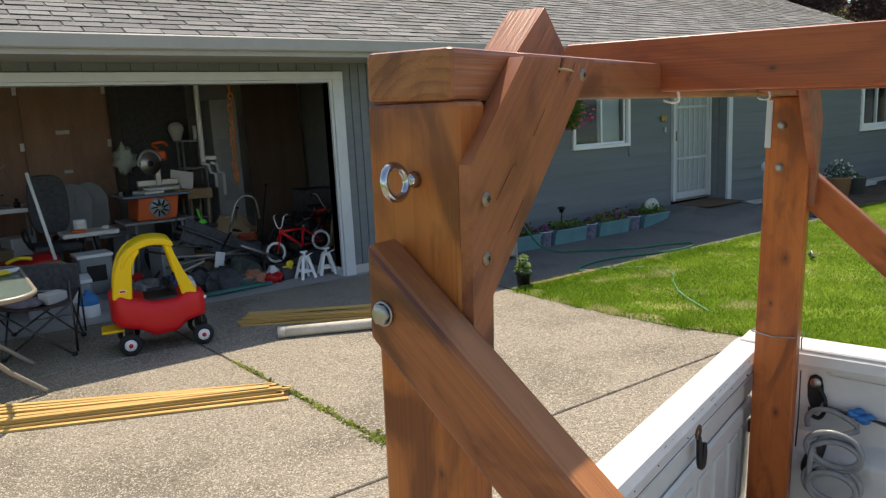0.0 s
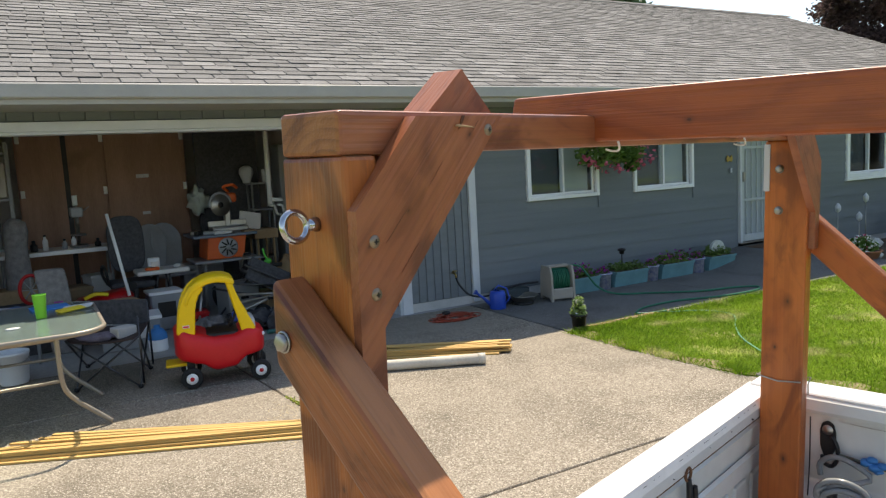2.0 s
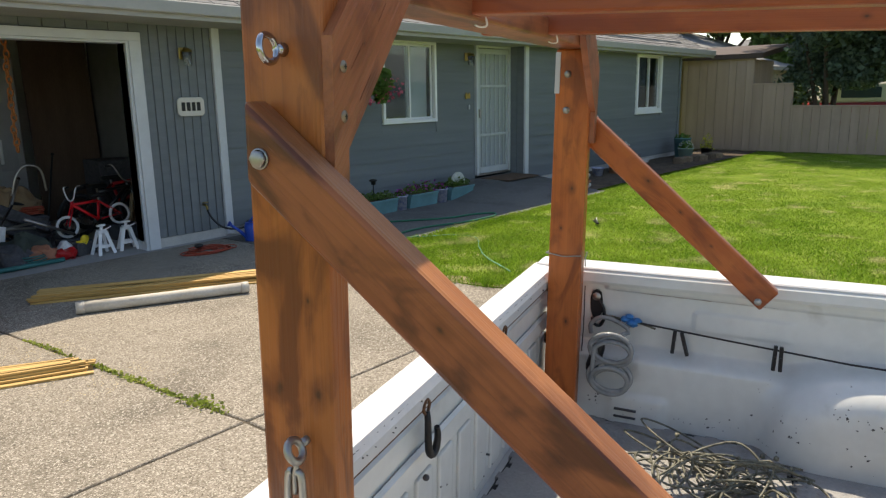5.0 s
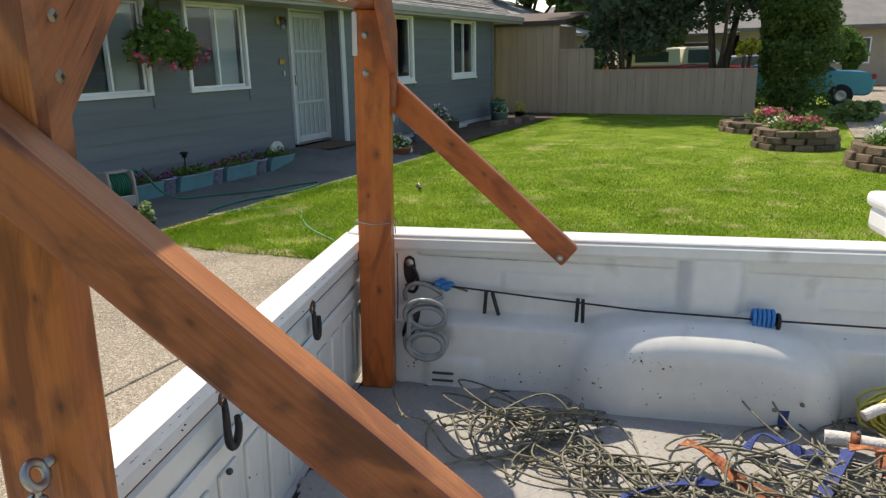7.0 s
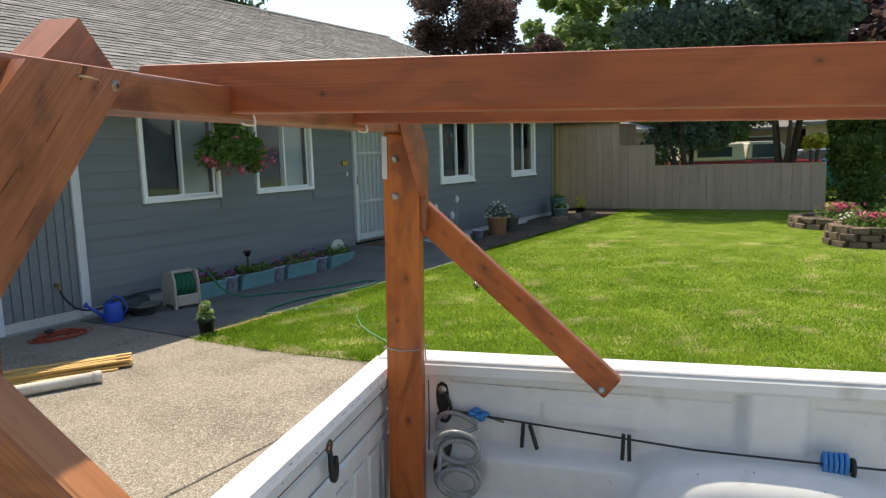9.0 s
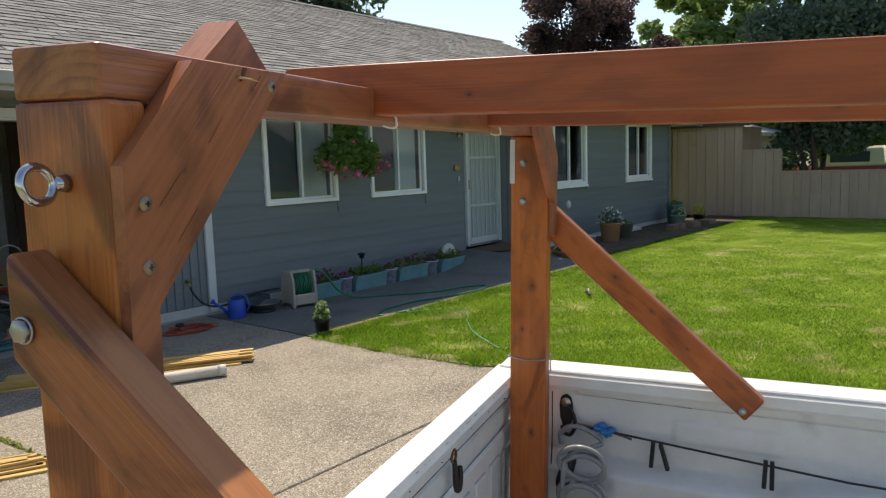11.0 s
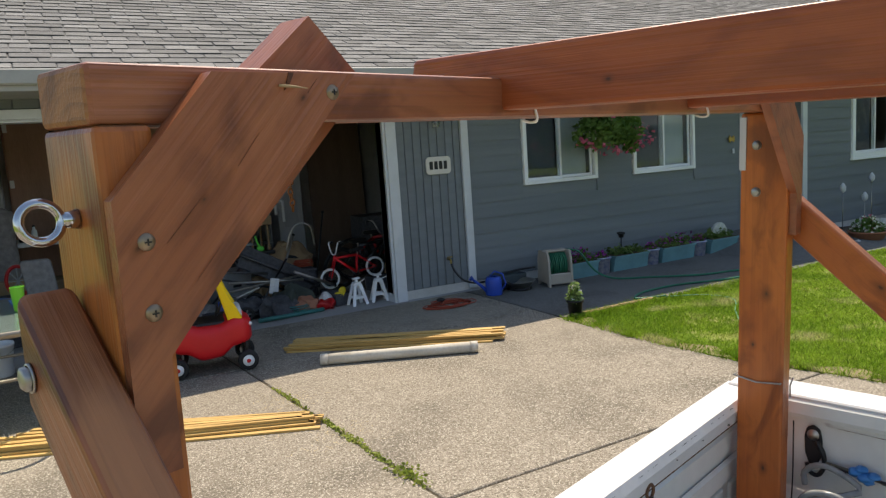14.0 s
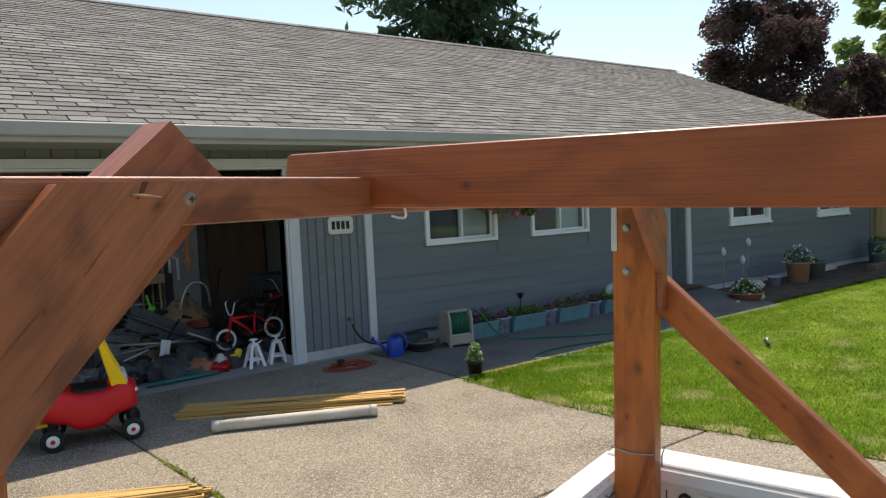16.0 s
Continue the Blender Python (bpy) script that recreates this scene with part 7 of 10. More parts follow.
bm = bmesh.new()
bx(bm, -0.19, 0.0, 0.08, 0.30, 0.165, 0.19, 0.012, 2)
part("foot_step", bm, M_TOYYEL, toy)
for yy in (0.06, 0.32):
    bm = bmesh.new()
    ball(bm, (0.572, yy, 0.36), 0.016, 0.035, 0.016)
    part("headlight", bm, M_TRIM_WHITE, toy, "white headlight")
for xx, r in ((0.0, 0.083), (0.53, 0.080)):
    for yy in (-0.005, 0.385):
        bm = bmesh.new()
        lathe(bm, [(0.045, -0.030), (r - 0.018, -0.034), (r - 0.004, -0.026), (r, -0.010), (r, 0.010), (r - 0.004, 0.026), (r - 0.018, 0.034), (0.045, 0.030)], 28)
        w = part("wheel", bm, M_RUBBER, toy, "", Matrix.Translation((xx, yy, r)) @ Matrix.Rotation(radians(90), 4, "X"))
        bm = bmesh.new()
        lathe(bm, [(0, -0.036), (0.038, -0.036), (0.046, -0.026), (0.046, 0.026), (0.038, 0.036), (0, 0.036)], 18)
        part("hub", bm, M_TRIM_WHITE, w)
        bm = bmesh.new()
        lathe(bm, [(0, -0.041), (0.016, -0.041), (0.018, -0.03), (0.018, 0.03), (0.016, 0.041), (0, 0.041)], 12)
        part("hub_cap", bm, M_TOYRED, w)
        if xx:
            bm = bmesh.new()
            tube(bm, [(xx, yy + (0.045 if yy < 0.1 else -0.045), r), (xx, yy + (0.045 if yy < 0.1 else -0.045), 0.27)], 0.014, 8)
            part("fork", bm, M_BLACK, toy)
bm = bmesh.new()
tube(bm, [(0.0, 0.0, 0.083), (0.0, 0.38, 0.083)], 0.010, 8)
part("axle", bm, M_DARKSTEEL, toy)
for xx in (0.0, 0.53):
    bm = bmesh.new()
    bx(bm, xx - 0.03, xx + 0.03, 0.06, 0.32, 0.075, 0.26, 0.01)
    part("axle_bracket", bm, M_BLACK, toy)
# timber edging where lawn and walkway meet
boxpart("board", thing("lawn_edging", pose(0, 0, 0), "weathered timber edging board beside the lawn", "edging"), M_STUD, 0.80, 1.78, 5.212, 5.236, -0.03, 0.034, 0.003)

# ---- cargo in the truck bed ----
M_PARA = mat("olive_cord", (0.055, 0.052, 0.036), (0.25, 0.24, 0.175), 0.6, 0, 60, 220, 0.2, vary=0.18)
M_WEB = mat("blue_webbing", (0.018, 0.032, 0.13), (0.035, 0.06, 0.22), 0.75, 0, 60, 300, 0.2)
M_PATTERN = mat("orange_patterned_strap", (0.055, 0.016, 0.016), (0.46, 0.15, 0.05), 0.7, 0, 45, 140, 0.1, fine_mix=0.25, dirt=((0.50, 0.38, 0.20), 60.0, 0.60))
M_ROPE = mat("white_rope", (0.50, 0.47, 0.44), (0.70, 0.68, 0.65), 0.85, 0, 40, 160, 0.4)
M_YROPE = mat("yellow_rope", (0.34, 0.30, 0.05), (0.62, 0.56, 0.14), 0.7, 0, 40, 200, 0.3)
M_VINYL = mat("cloudy_vinyl_hose", (0.20, 0.205, 0.20), (0.32, 0.325, 0.32), 0.22, 0, 20, 60, 0.02)
M_CLIPBLUE = plain("blue_coil_plastic", (0.03, 0.20, 0.50), 0.4, var=0.12)


def flat_strip(pts, w, th, ups=None):
    """A webbing strap along pts, w wide and th thick, lying flat towards ups."""
    bm = bmesh.new()
    P_ = [Vector(p) for p in pts]
    rings = []
    for i, p in enumerate(P_):
        d = (P_[min(i + 1, len(P_) - 1)] - P_[max(i - 1, 0)]).normalized()
        u = Vector(ups[i]) if ups else Vector((0, 0, 1))
        sd = d.cross(u).normalized() * w / 2
        nn = sd.cross(d).normalized() * th / 2
        rings.append([bm.verts.new(p + c) for c in (sd + nn, sd - nn, -sd - nn, -sd + nn)])
    for a, b in zip(rings, rings[1:]):
        for j in range(4):
            bm.faces.new((a[j], a[(j + 1) % 4], b[(j + 1) % 4], b[j]))
    bm.faces.new(rings[0])
    bm.faces.new(rings[-1][::-1])
    bmesh.ops.recalc_face_normals(bm, faces=bm.faces)
    return bm


def tubepart(name, pts, r, material, parent, n=8, label="", closed=False):
    bm = bmesh.new()
    tube(bm, pts, r, n, closed)
    return part(name, bm, material, parent, label)


# knotted cargo net heaped on the mats
net = thing("cargo_net", TM, "tangled olive cord cargo net heaped on the bed floor", "cargo net")
rnd = random.Random(11)
SPINE = [(0.98, -0.16), (0.97, -0.36), (0.90, -0.47), (0.80, -0.62), (0.80, -0.80), (0.88, -0.98), (0.86, -1.15), (0.70, -1.10), (0.68, -0.75), (0.66, -0.52)]


def spine_at(k):
    k = max(0.0, min(len(SPINE) - 1.001, k))
    i = int(k)
    return Vector(SPINE[i]).lerp(Vector(SPINE[i + 1]), k - i)


knots = []
for s in range(27):
    k = rnd.uniform(-0.2, 8.6)
    step = rnd.choice((0.07, 0.11, 0.15)) * rnd.choice((1, 1, -1))
    spread = rnd.uniform(0.05, 0.17)
    pts = []
    ph = rnd.uniform(0, 6.28)
    for q in range(rnd.randint(12, 20)):
        c = spine_at(k)
        ph += rnd.uniform(0.4, 1.9)
        off = Vector((math.cos(ph), math.sin(ph))) * spread * rnd.uniform(0.3, 1.1)
        z = FZ + 0.004 + rnd.choice((0.0, 0.006, 0.012, 0.02, 0.035)) * (1.6 if rnd.random() < 0.15 else 1)
        yy = min(-0.03, max(-1.5, c.y + off.y))
        xx = min(1.165 if yy > -0.40 else 1.09, max(0.12, c.x + off.x))
        pts.append((xx, yy, z + 0.003))
        if rnd.random() < 0.35:
            knots.append((xx, yy, z + 0.003))
        k += step
    bm = bmesh.new()
    tube(bm, smooth_path(pts, 6), 0.0026, 6)
    part("cord", bm, M_PARA, net)
# long loops that stand up from the heap
for x, y, a, w, h in ((1.06, -0.24, 1.2, 0.10, 0.06), (1.10, -0.28, 1.0, 0.12, 0.075), (1.06, -0.44, 2.2, 0.10, 0.085), (1.05, -0.47, 2.0, 0.08, 0.095), (0.92, -0.30, 0.3, 0.12, 0.05), (0.80, -0.50, 0.6, 0.10, 0.06), (1.10, -0.93, 0.5, 0.13, 0.09), (1.12, -1.00, 0.2, 0.15, 0.10), (1.02, -0.88, 2.6, 0.12, 0.08), (0.96, -0.80, 1.9, 0.10, 0.09), (1.03, -1.05, 2.9, 0.14, 0.08), (0.76, -0.70, 0.9, 0.12, 0.07), (0.90, -1.08, 1.4, 0.16, 0.06), (0.98, -0.72, 2.5, 0.09, 0.08)):
    h *= 0.6
    d = Vector((math.cos(a), math.sin(a), 0))
    sd = Vector((-d.y, d.x, 0))
    p = Vector((x, y, FZ + 0.008))
    lift = Vector((0, 0, h))
    lp = [p - d * w, p - d * w * 0.5 + sd * w * 0.45 + lift * 0.5, p + d * w * 0.3 + sd * w * 0.5 + lift, p + d * w + lift * 0.7, p + d * w * 0.6 - sd * w * 0.4 + lift * 0.3, p - d * w * 0.4 - sd * w * 0.42]
    bm = bmesh.new()
    low = Vector((0, 0, -0.004))
    tube(bm, smooth_path([lp[0] - d * 0.02 + sd * 0.01 + low] + lp + [lp[0] + sd * 0.006, lp[1] * 0.5 + lp[5] * 0.5 - lift * 0.25 + low], 7), 0.0026, 6)
    part("cord", bm, M_PARA, net)
    knots.append(tuple(p + sd * 0.02 + Vector((0, 0, h))))
bm = bmesh.new()
for c in knots:
    ball(bm, c, 0.0075 * rnd.uniform(0.8, 1.2), 0.006, 0.006, 1, 0.4)
tagged(part("knot", bm, M_PARA, net, "tight cord knots"), kind="stuff")

for pts, mtl, lab in (
        ([(0.77, -0.55, 0.725), (0.765, -0.60, 0.752), (0.79, -0.66, 0.755), (0.83, -0.72, 0.74), (0.86, -0.74, 0.722)], M_WEB, "dark blue webbing strap lying in the truck bed"),
        ([(0.98, -0.83, 0.735), (0.995, -0.86, 0.765), (0.98, -0.90, 0.760), (0.975, -0.95, 0.737), (1.02, -0.99, 0.724)], M_WEB, "looped blue webbing strap on the bed floor"),
        ([(1.00, -1.04, 0.745), (0.95, -1.02, 0.760), (0.88, -0.97, 0.740), (0.82, -0.93, 0.722), (0.74, -0.90, 0.722)], M_WEB, "blue webbing strap trailing over the mat"),
        ([(0.94, -0.69, 0.760), (0.91, -0.72, 0.768), (0.87, -0.76, 0.755), (0.83, -0.80, 0.735), (0.79, -0.87, 0.728)], M_PATTERN, "orange and brown patterned strap among the cord"),
        ([(0.97, -1.03, 0.765), (0.95, -1.08, 0.775), (0.90, -1.09, 0.745), (0.89, -1.16, 0.726), (0.85, -1.25, 0.724)], M_PATTERN, "orange and dark red patterned strap, folded")):
    sp = smooth_path(pts, 6)
    n = len(sp)
    single("webbing_strap", flat_strip(sp, 0.030, 0.0018, [(0.45 * math.sin(6.0 * i / n), 0.3, 0.8) for i in range(n)]), mtl, lab, "strap", TM)
# upright end of a strap by the wheel well
single("webbing_strap", flat_strip([(1.120, -0.945, 0.716), (1.124, -0.945, 0.74), (1.128, -0.948, 0.775), (1.130, -0.95, 0.795)], 0.022, 0.002, [(1, 0, 0.05)] * 4), M_WEB, "dark blue strap end standing against the wheel well", "strap", TM)
# yellow rope hank and white rope by the far wall
bm = bmesh.new()
for k in range(26):
    a = rnd.uniform(-0.25, 0.25)
    c = Vector((1.13 + rnd.uniform(-0.025, 0.025), -1.22 + rnd.uniform(-0.02, 0.02), 0.775 + rnd.uniform(-0.012, 0.012)))
    rx, rz = rnd.uniform(0.07, 0.105), rnd.uniform(0.035, 0.055)
    tube(bm, [c + Vector((rx * math.cos(t) * math.sin(a) * 0.6, rx * math.cos(t), rz * math.sin(t))) for t in (6.2832 * q / 16 for q in range(16))], 0.0036, 5, True)
single("rope_hank", bm, M_YROPE, "bundle of coiled yellow rope in the bed corner", "rope", TM)
wr = thing("rope_roll", TM, "white rope roll bound with a red band", "rope")
tubepart("rope", smooth_path([(1.06, -1.015, 0.738), (1.05, -1.05, 0.742), (1.03, -1.10, 0.745), (1.02, -1.17, 0.745), (0.99, -1.25, 0.738)], 5), 0.016, M_ROPE, wr, 10)
tubepart("band", [(1.045, -1.062, 0.743), (1.038, -1.08, 0.744)], 0.019, M_PATTERN, wr, 12, "dark red band")
tubepart("rope", smooth_path([(1.09, -1.10, 0.78), (1.10, -1.16, 0.80), (1.06, -1.22, 0.765), (1.10, -1.30, 0.745)], 6), 0.012, M_ROPE, wr, 8)

# stretched cord with clips along the far bed wall
line = thing("stretched_cord", TM, "thin dark cord stretched along the bed wall", "cord")
tubepart("cord", [(1.262, -0.035, 0.972), (1.260, -0.13, 0.972), (1.250, -0.35, 0.959), (1.228, -0.62, 0.948), (1.222, -0.93, 0.945), (1.232, -1.25, 0.940), (1.25, -1.76, 0.936)], 0.0027, M_BLACKHOSE, line, 6)
tubepart("cord_end", smooth_path([(1.266, -0.05, 0.978), (1.262, -0.10, 0.975), (1.260, -0.15, 0.969), (1.258, -0.185, 0.961)], 4), 0.003, M_PARA, line, 6)
kn = thing("knotted_ribbon", TM, "blue ribbon knotted round the stretched cord", "ribbon")
for y, z, r in ((-0.108, 0.976, 0.011), (-0.125, 0.970, 0.013), (-0.138, 0.975, 0.010), (-0.118, 0.984, 0.009), (-0.130, 0.962, 0.008)):
    bm = bmesh.new()
    ball(bm, (1.262, y, z), r, r * 1.2, r * 0.7, 2, 0.5)
    part("fold", bm, M_CLIPBLUE, kn)
for y, zc, tilt in ((-0.232, 0.935, 3), (-0.258, 0.932, -17), (-0.464, 0.928, 1), (-0.478, 0.927, -2)):
    cp = thing("cord_clip", TM @ Matrix.Translation((1.238 if y < -0.4 else 1.250, y, zc + (0.007 if y < -0.4 else 0.002))) @ Matrix.Rotation(radians(tilt), 4, "X"), "slim black plastic clip hanging on the cord", "clip", "clips on the cord")
    bm = bmesh.new()
    bx(bm, -0.006, 0.006, -0.0045, 0.0045, -0.031, 0.031, 0.002, 2)
    part("body", bm, M_BLACK, cp)
    bm = bmesh.new()
    bx(bm, -0.012, -0.006, -0.003, 0.003, -0.024, 0.006, 0.001)
    part("lever", bm, M_BLACK, cp)
cc = thing("coil_clip", TM, "blue spiral cord clip with a black end", "clip")
for k in range(5):
    bm = bmesh.new()
    tube(bm, [(1.226 + 0.013 * math.cos(t), -0.880 - 0.0105 * k, 0.947 + 0.022 * math.sin(t)) for t in (6.2832 * q / 16 for q in range(16))], 0.0045, 8, True)
    part("coil", bm, M_CLIPBLUE, cc)
bm = bmesh.new()
tube(bm, [(1.226 + 0.012 * math.cos(t), -0.936, 0.940 + 0.019 * math.sin(t)) for t in (6.2832 * q / 16 for q in range(16))], 0.005, 8, True)
part("end_ring", bm, M_BLACK, cc)

# hook, hose and pump bulb in the rear corner
hk = thing("bed_hook", TM, "black rubber tie-down strap hooked on a bolt", "hook")
bm = bmesh.new()
lathe(bm, [(0, 0), (0.012, 0), (0.014, 0.004), (0.010, 0.010), (0, 0.011)], 16, m=Matrix.Translation((1.284, -0.028, 1.023)) @ Matrix.Rotation(radians(-90), 4, "Y"))
part("bolt", bm, M_STEEL, hk)
bm = bmesh.new()
prism(bm, [(-0.044, 1.018), (-0.040, 1.036), (-0.028, 1.043), (-0.016, 1.036), (-0.012, 1.018), (-0.014, 0.985), (-0.022, 0.962), (-0.036, 0.962), (-0.046, 0.985)], "x", 1.276, 1.282, 0.002)
part("plate", bm, M_RUBBER, hk)
tubepart("hook", smooth_path([(1.270, -0.036, 1.015), (1.266, -0.050, 0.995), (1.266, -0.052, 0.968), (1.266, -0.042, 0.948), (1.266, -0.026, 0.952), (1.266, -0.022, 0.968)], 5), 0.0045, M_BLACK, hk)
hose = thing("coiled_vinyl_hose", TM, "cloudy vinyl hose coiled with a black bulb fitting", "hose")
pts = [(1.262, -0.022, 0.925), (1.262, -0.020, 0.950), (1.260, -0.045, 0.972), (1.257, -0.085, 0.968), (1.254, -0.118, 0.942)]
for k in range(84):
    a = 0.2 - k * 0.46
    lo = k >= 42
    rr = 1.0 + 0.10 * math.sin(k * 0.151)
    pts.append((1.250 - 0.013 * (0.5 + 0.5 * math.sin(k * 0.21)) - (0.008 if lo else 0), -0.080 + 0.048 * rr * math.cos(a) + 0.004 * math.sin(k * 0.13), (0.825 if lo else 0.900) - 0.0005 * (k % 42) + (0.037 if lo else 0.036) * rr * math.sin(a)))
pts = [(p[0] - (0.010 if q < 5 else 0.056), p[1] - (0.002 if q < 5 else 0.010), p[2] + (0.004 if q < 5 else 0.022)) for q, p in enumerate(pts)]
tubepart("hose", smooth_path(pts, 3), 0.0060, M_VINYL, hose, 8)
bm = bmesh.new()
lathe(bm, [(0, 0), (0.012, 0.0), (0.016, 0.012), (0.017, 0.04), (0.014, 0.07), (0.010, 0.085), (0, 0.086)], 16, m=Matrix.Translation((1.205, -0.035, 0.845)) @ Matrix.Rotation(radians(18), 4, "X"))
part("bulb", bm, M_BLACK, hose, "black rubber bulb")
# weather strip beside the far post and wire round it
tubepart("seal", smooth_path([(1.236, -0.004, 1.06), (1.235, -0.006, 0.95), (1.236, -0.004, 0.85), (1.231, -0.008, 0.74), (1.222, -0.012, 0.715)], 5), 0.0014, M_BLACK, truck, 6, "black edge seal")

# straps with hooks on the tailgate
for x, z0, z1 in ((0.825, 1.062, 0.985), (0.42, 1.066, 0.968)):
    th_ = thing("tie_down_hook", TM, "black plastic tie-down hook hanging on the tailgate", "hook", "hooks on the tailgate")
    bm = bmesh.new()
    tube(bm, [(x + 0.011 * math.cos(t), 0.080, z0 - 0.008 + 0.012 * math.sin(t)) for t in (6.2832 * q / 14 for q in range(14))], 0.0028, 6, True)
    part("ring", bm, M_RUST, th_, "rusty steel ring")
    w_ = 1.0 if x < 0.6 else 0.35
    tubepart("hook", smooth_path([(x, 0.079, z0 - 0.016), (x - 0.003, 0.076, z0 - 0.034), (x - 0.002, 0.075, z1 + 0.020), (x + 0.008 * w_, 0.074, z1 + 0.003), (x + 0.020 * w_, 0.072, z1 + 0.008), (x + 0.026 * w_, 0.071, z1 + 0.028), (x + 0.022 * w_, 0.071, z1 + 0.047)], 5), [0.0048 + 0.0022 * math.sin(3.1 * q / 30) for q in range(31)], M_BLACK, th_)
bm = bmesh.new()
ball(bm, (0.438, 0.088, 0.92), 0.006)
part("stud", bm, M_DARKSTEEL, gate)
for yy, zz in ((-0.13, 0.748), (-0.13, 0.728)):
    boxpart("pressed_slot", truck, M_DARKSTEEL, CX + 0.600, CX + 0.6135, yy - 0.028, yy + 0.028, zz, zz + 0.004, 0.001)

# white lidded tub on the far bed rail
tub = thing("plastic_tub", TM @ pose(1.365, -1.325, 1.126), "white plastic tub with a rounded lid on the bed rail", "tub")
bm = bmesh.new()
bx(bm, -0.10, 0.10, -0.15, 0.135, 0.0, 0.07, 0.02, 3)
part("body", bm, M_TRIM_WHITE, tub)
bm = bmesh.new()
bx(bm, -0.108, 0.108, -0.158, 0.143, 0.062, 0.102, 0.016, 3)
part("lid", bm, M_TRIM_WHITE, tub)

# lower eye bolt with a turnbuckle on the near post
tbk = thing("turnbuckle", TM @ pose(0, -0.008, 0.007), "zinc turnbuckle hanging from an eye bolt", "turnbuckle")
bm = bmesh.new()
tube(bm, [(-0.020 + 0.0105 * math.cos(t), 0.033 + 0.005 * math.sin(t), 1.205 + 0.0095 * math.sin(t)) for t in (6.2832 * q / 18 for q in range(18))], 0.0042, 8, True)
part("eye", bm, M_STEEL, tbk)
tubepart("shank", [(-0.010, 0.033, 1.207), (0.012, 0.033, 1.208)], 0.0045, M_STEEL, tbk)
tubepart("hook_rod", smooth_path([(-0.022, 0.036, 1.197), (-0.022, 0.031, 1.190), (-0.022, 0.033, 1.182), (-0.022, 0.033, 1.160)], 4), 0.0030, M_STEEL, tbk)
for dy in (-0.008, 0.008):
    tubepart("frame_bar", smooth_path([(-0.022, 0.033 + dy * 0.3, 1.184), (-0.022, 0.033 + dy, 1.174), (-0.022, 0.033 + dy, 1.095), (-0.022, 0.033, 1.084)], 4), 0.0040, M_STEEL, tbk)
tubepart("hook_rod", [(-0.022, 0.033, 1.10), (-0.022, 0.033, 1.00)], 0.0032, M_STEEL, tbk)
bm = bmesh.new()
tube(bm, [(-0.022, 0.033 + 0.011 * math.cos(t), 0.99 + 0.011 * math.sin(t)) for t in (6.2832 * q / 16 for q in range(16))], 0.0032, 8, True)
part("lower_eye", bm, M_STEEL, tbk)

# ---- garage interior ----
GF = 0.004
M_GFLOOR = mat("oily_garage_concrete", (0.28, 0.27, 0.26), (0.45, 0.44, 0.42), 0.75, 0, 1.6, 40.0, 0.2, spec=0.3, dirt=((0.07, 0.066, 0.06), 1.4, 0.60))
M_GWALL = mat("dingy_drywall", (0.74, 0.72, 0.69), (0.83, 0.81, 0.78), 0.9, 0, 1.2, 30, 0.1, dirt=((0.36, 0.33, 0.28), 1.0, 0.62))
M_GREYPL = plain("gray_plastic", (0.26, 0.27, 0.28), 0.5, var=0.1)
M_GREYMETAL = plain("gray_enamel", (0.30, 0.31, 0.32), 0.45, 0.2, var=0.1)
M_TOOLORANGE = plain("orange_tool_plastic", (0.62, 0.10, 0.015), 0.45, var=0.08)
M_CARD = mat("brown_cardboard", (0.27, 0.18, 0.10), (0.38, 0.26, 0.15), 0.9, 0, 3, 40, 0.1)
M_RED = plain("red_enamel", (0.42, 0.010, 0.012), 0.35, var=0.08)
M_BIKERED = plain("bright_red_enamel", (0.70, 0.012, 0.02), 0.3, var=0.06)
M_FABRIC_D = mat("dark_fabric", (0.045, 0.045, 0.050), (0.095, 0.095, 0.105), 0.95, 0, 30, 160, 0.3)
M_FABRIC_G = mat("gray_fabric", (0.15, 0.14, 0.14), (0.26, 0.25, 0.25), 0.95, 0, 20, 120, 0.3)
M_TARP = plain("teal_tarp", (0.03, 0.16, 0.15), 0.5, var=0.15)
M_YEL = plain("yellow_rubber", (0.75, 0.55, 0.03), 0.6, var=0.1)
M_NEON = plain("neon_green_plastic", (0.10, 0.62, 0.08), 0.45, var=0.1)
M_LIMECUP = plain("lime_green_plastic", (0.22, 0.62, 0.05), 0.35, var=0.06)
M_PAPER = mat("printed_paper", (0.55, 0.55, 0.55), (0.72, 0.72, 0.70), 0.85, 0, 30, 90, 0.0)
M_PALECARD = plain("pale_carton", (0.64, 0.61, 0.57), 0.85, var=0.08)

sheet("garage_floor", -6.10, 1.10, 7.02, 11.4, GF, M_GFLOOR, "oil-stained dark concrete garage floor", "floor")
for nm, x0, x1, y0, y1 in (("wall_garage_west", -6.25, -6.10, 7.11, 11.5), ("wall_garage_back", -6.25, 1.25, 11.4, 11.55), ("wall_garage_east", 1.00, 1.12, 7.26, 11.4)):
    bm = bmesh.new()
    bx(bm, x0, x1, y0, y1, 0, 2.5)
    single(nm, bm, M_GWALL, "dingy bare garage wall", "wall", kind="structure")
bm = bmesh.new()
bx(bm, -6.25, 1.25, 7.26, 11.55, 2.44, 2.50)
single("ceiling", bm, M_GWALL, "dim unpainted garage ceiling", "ceiling", kind="structure")


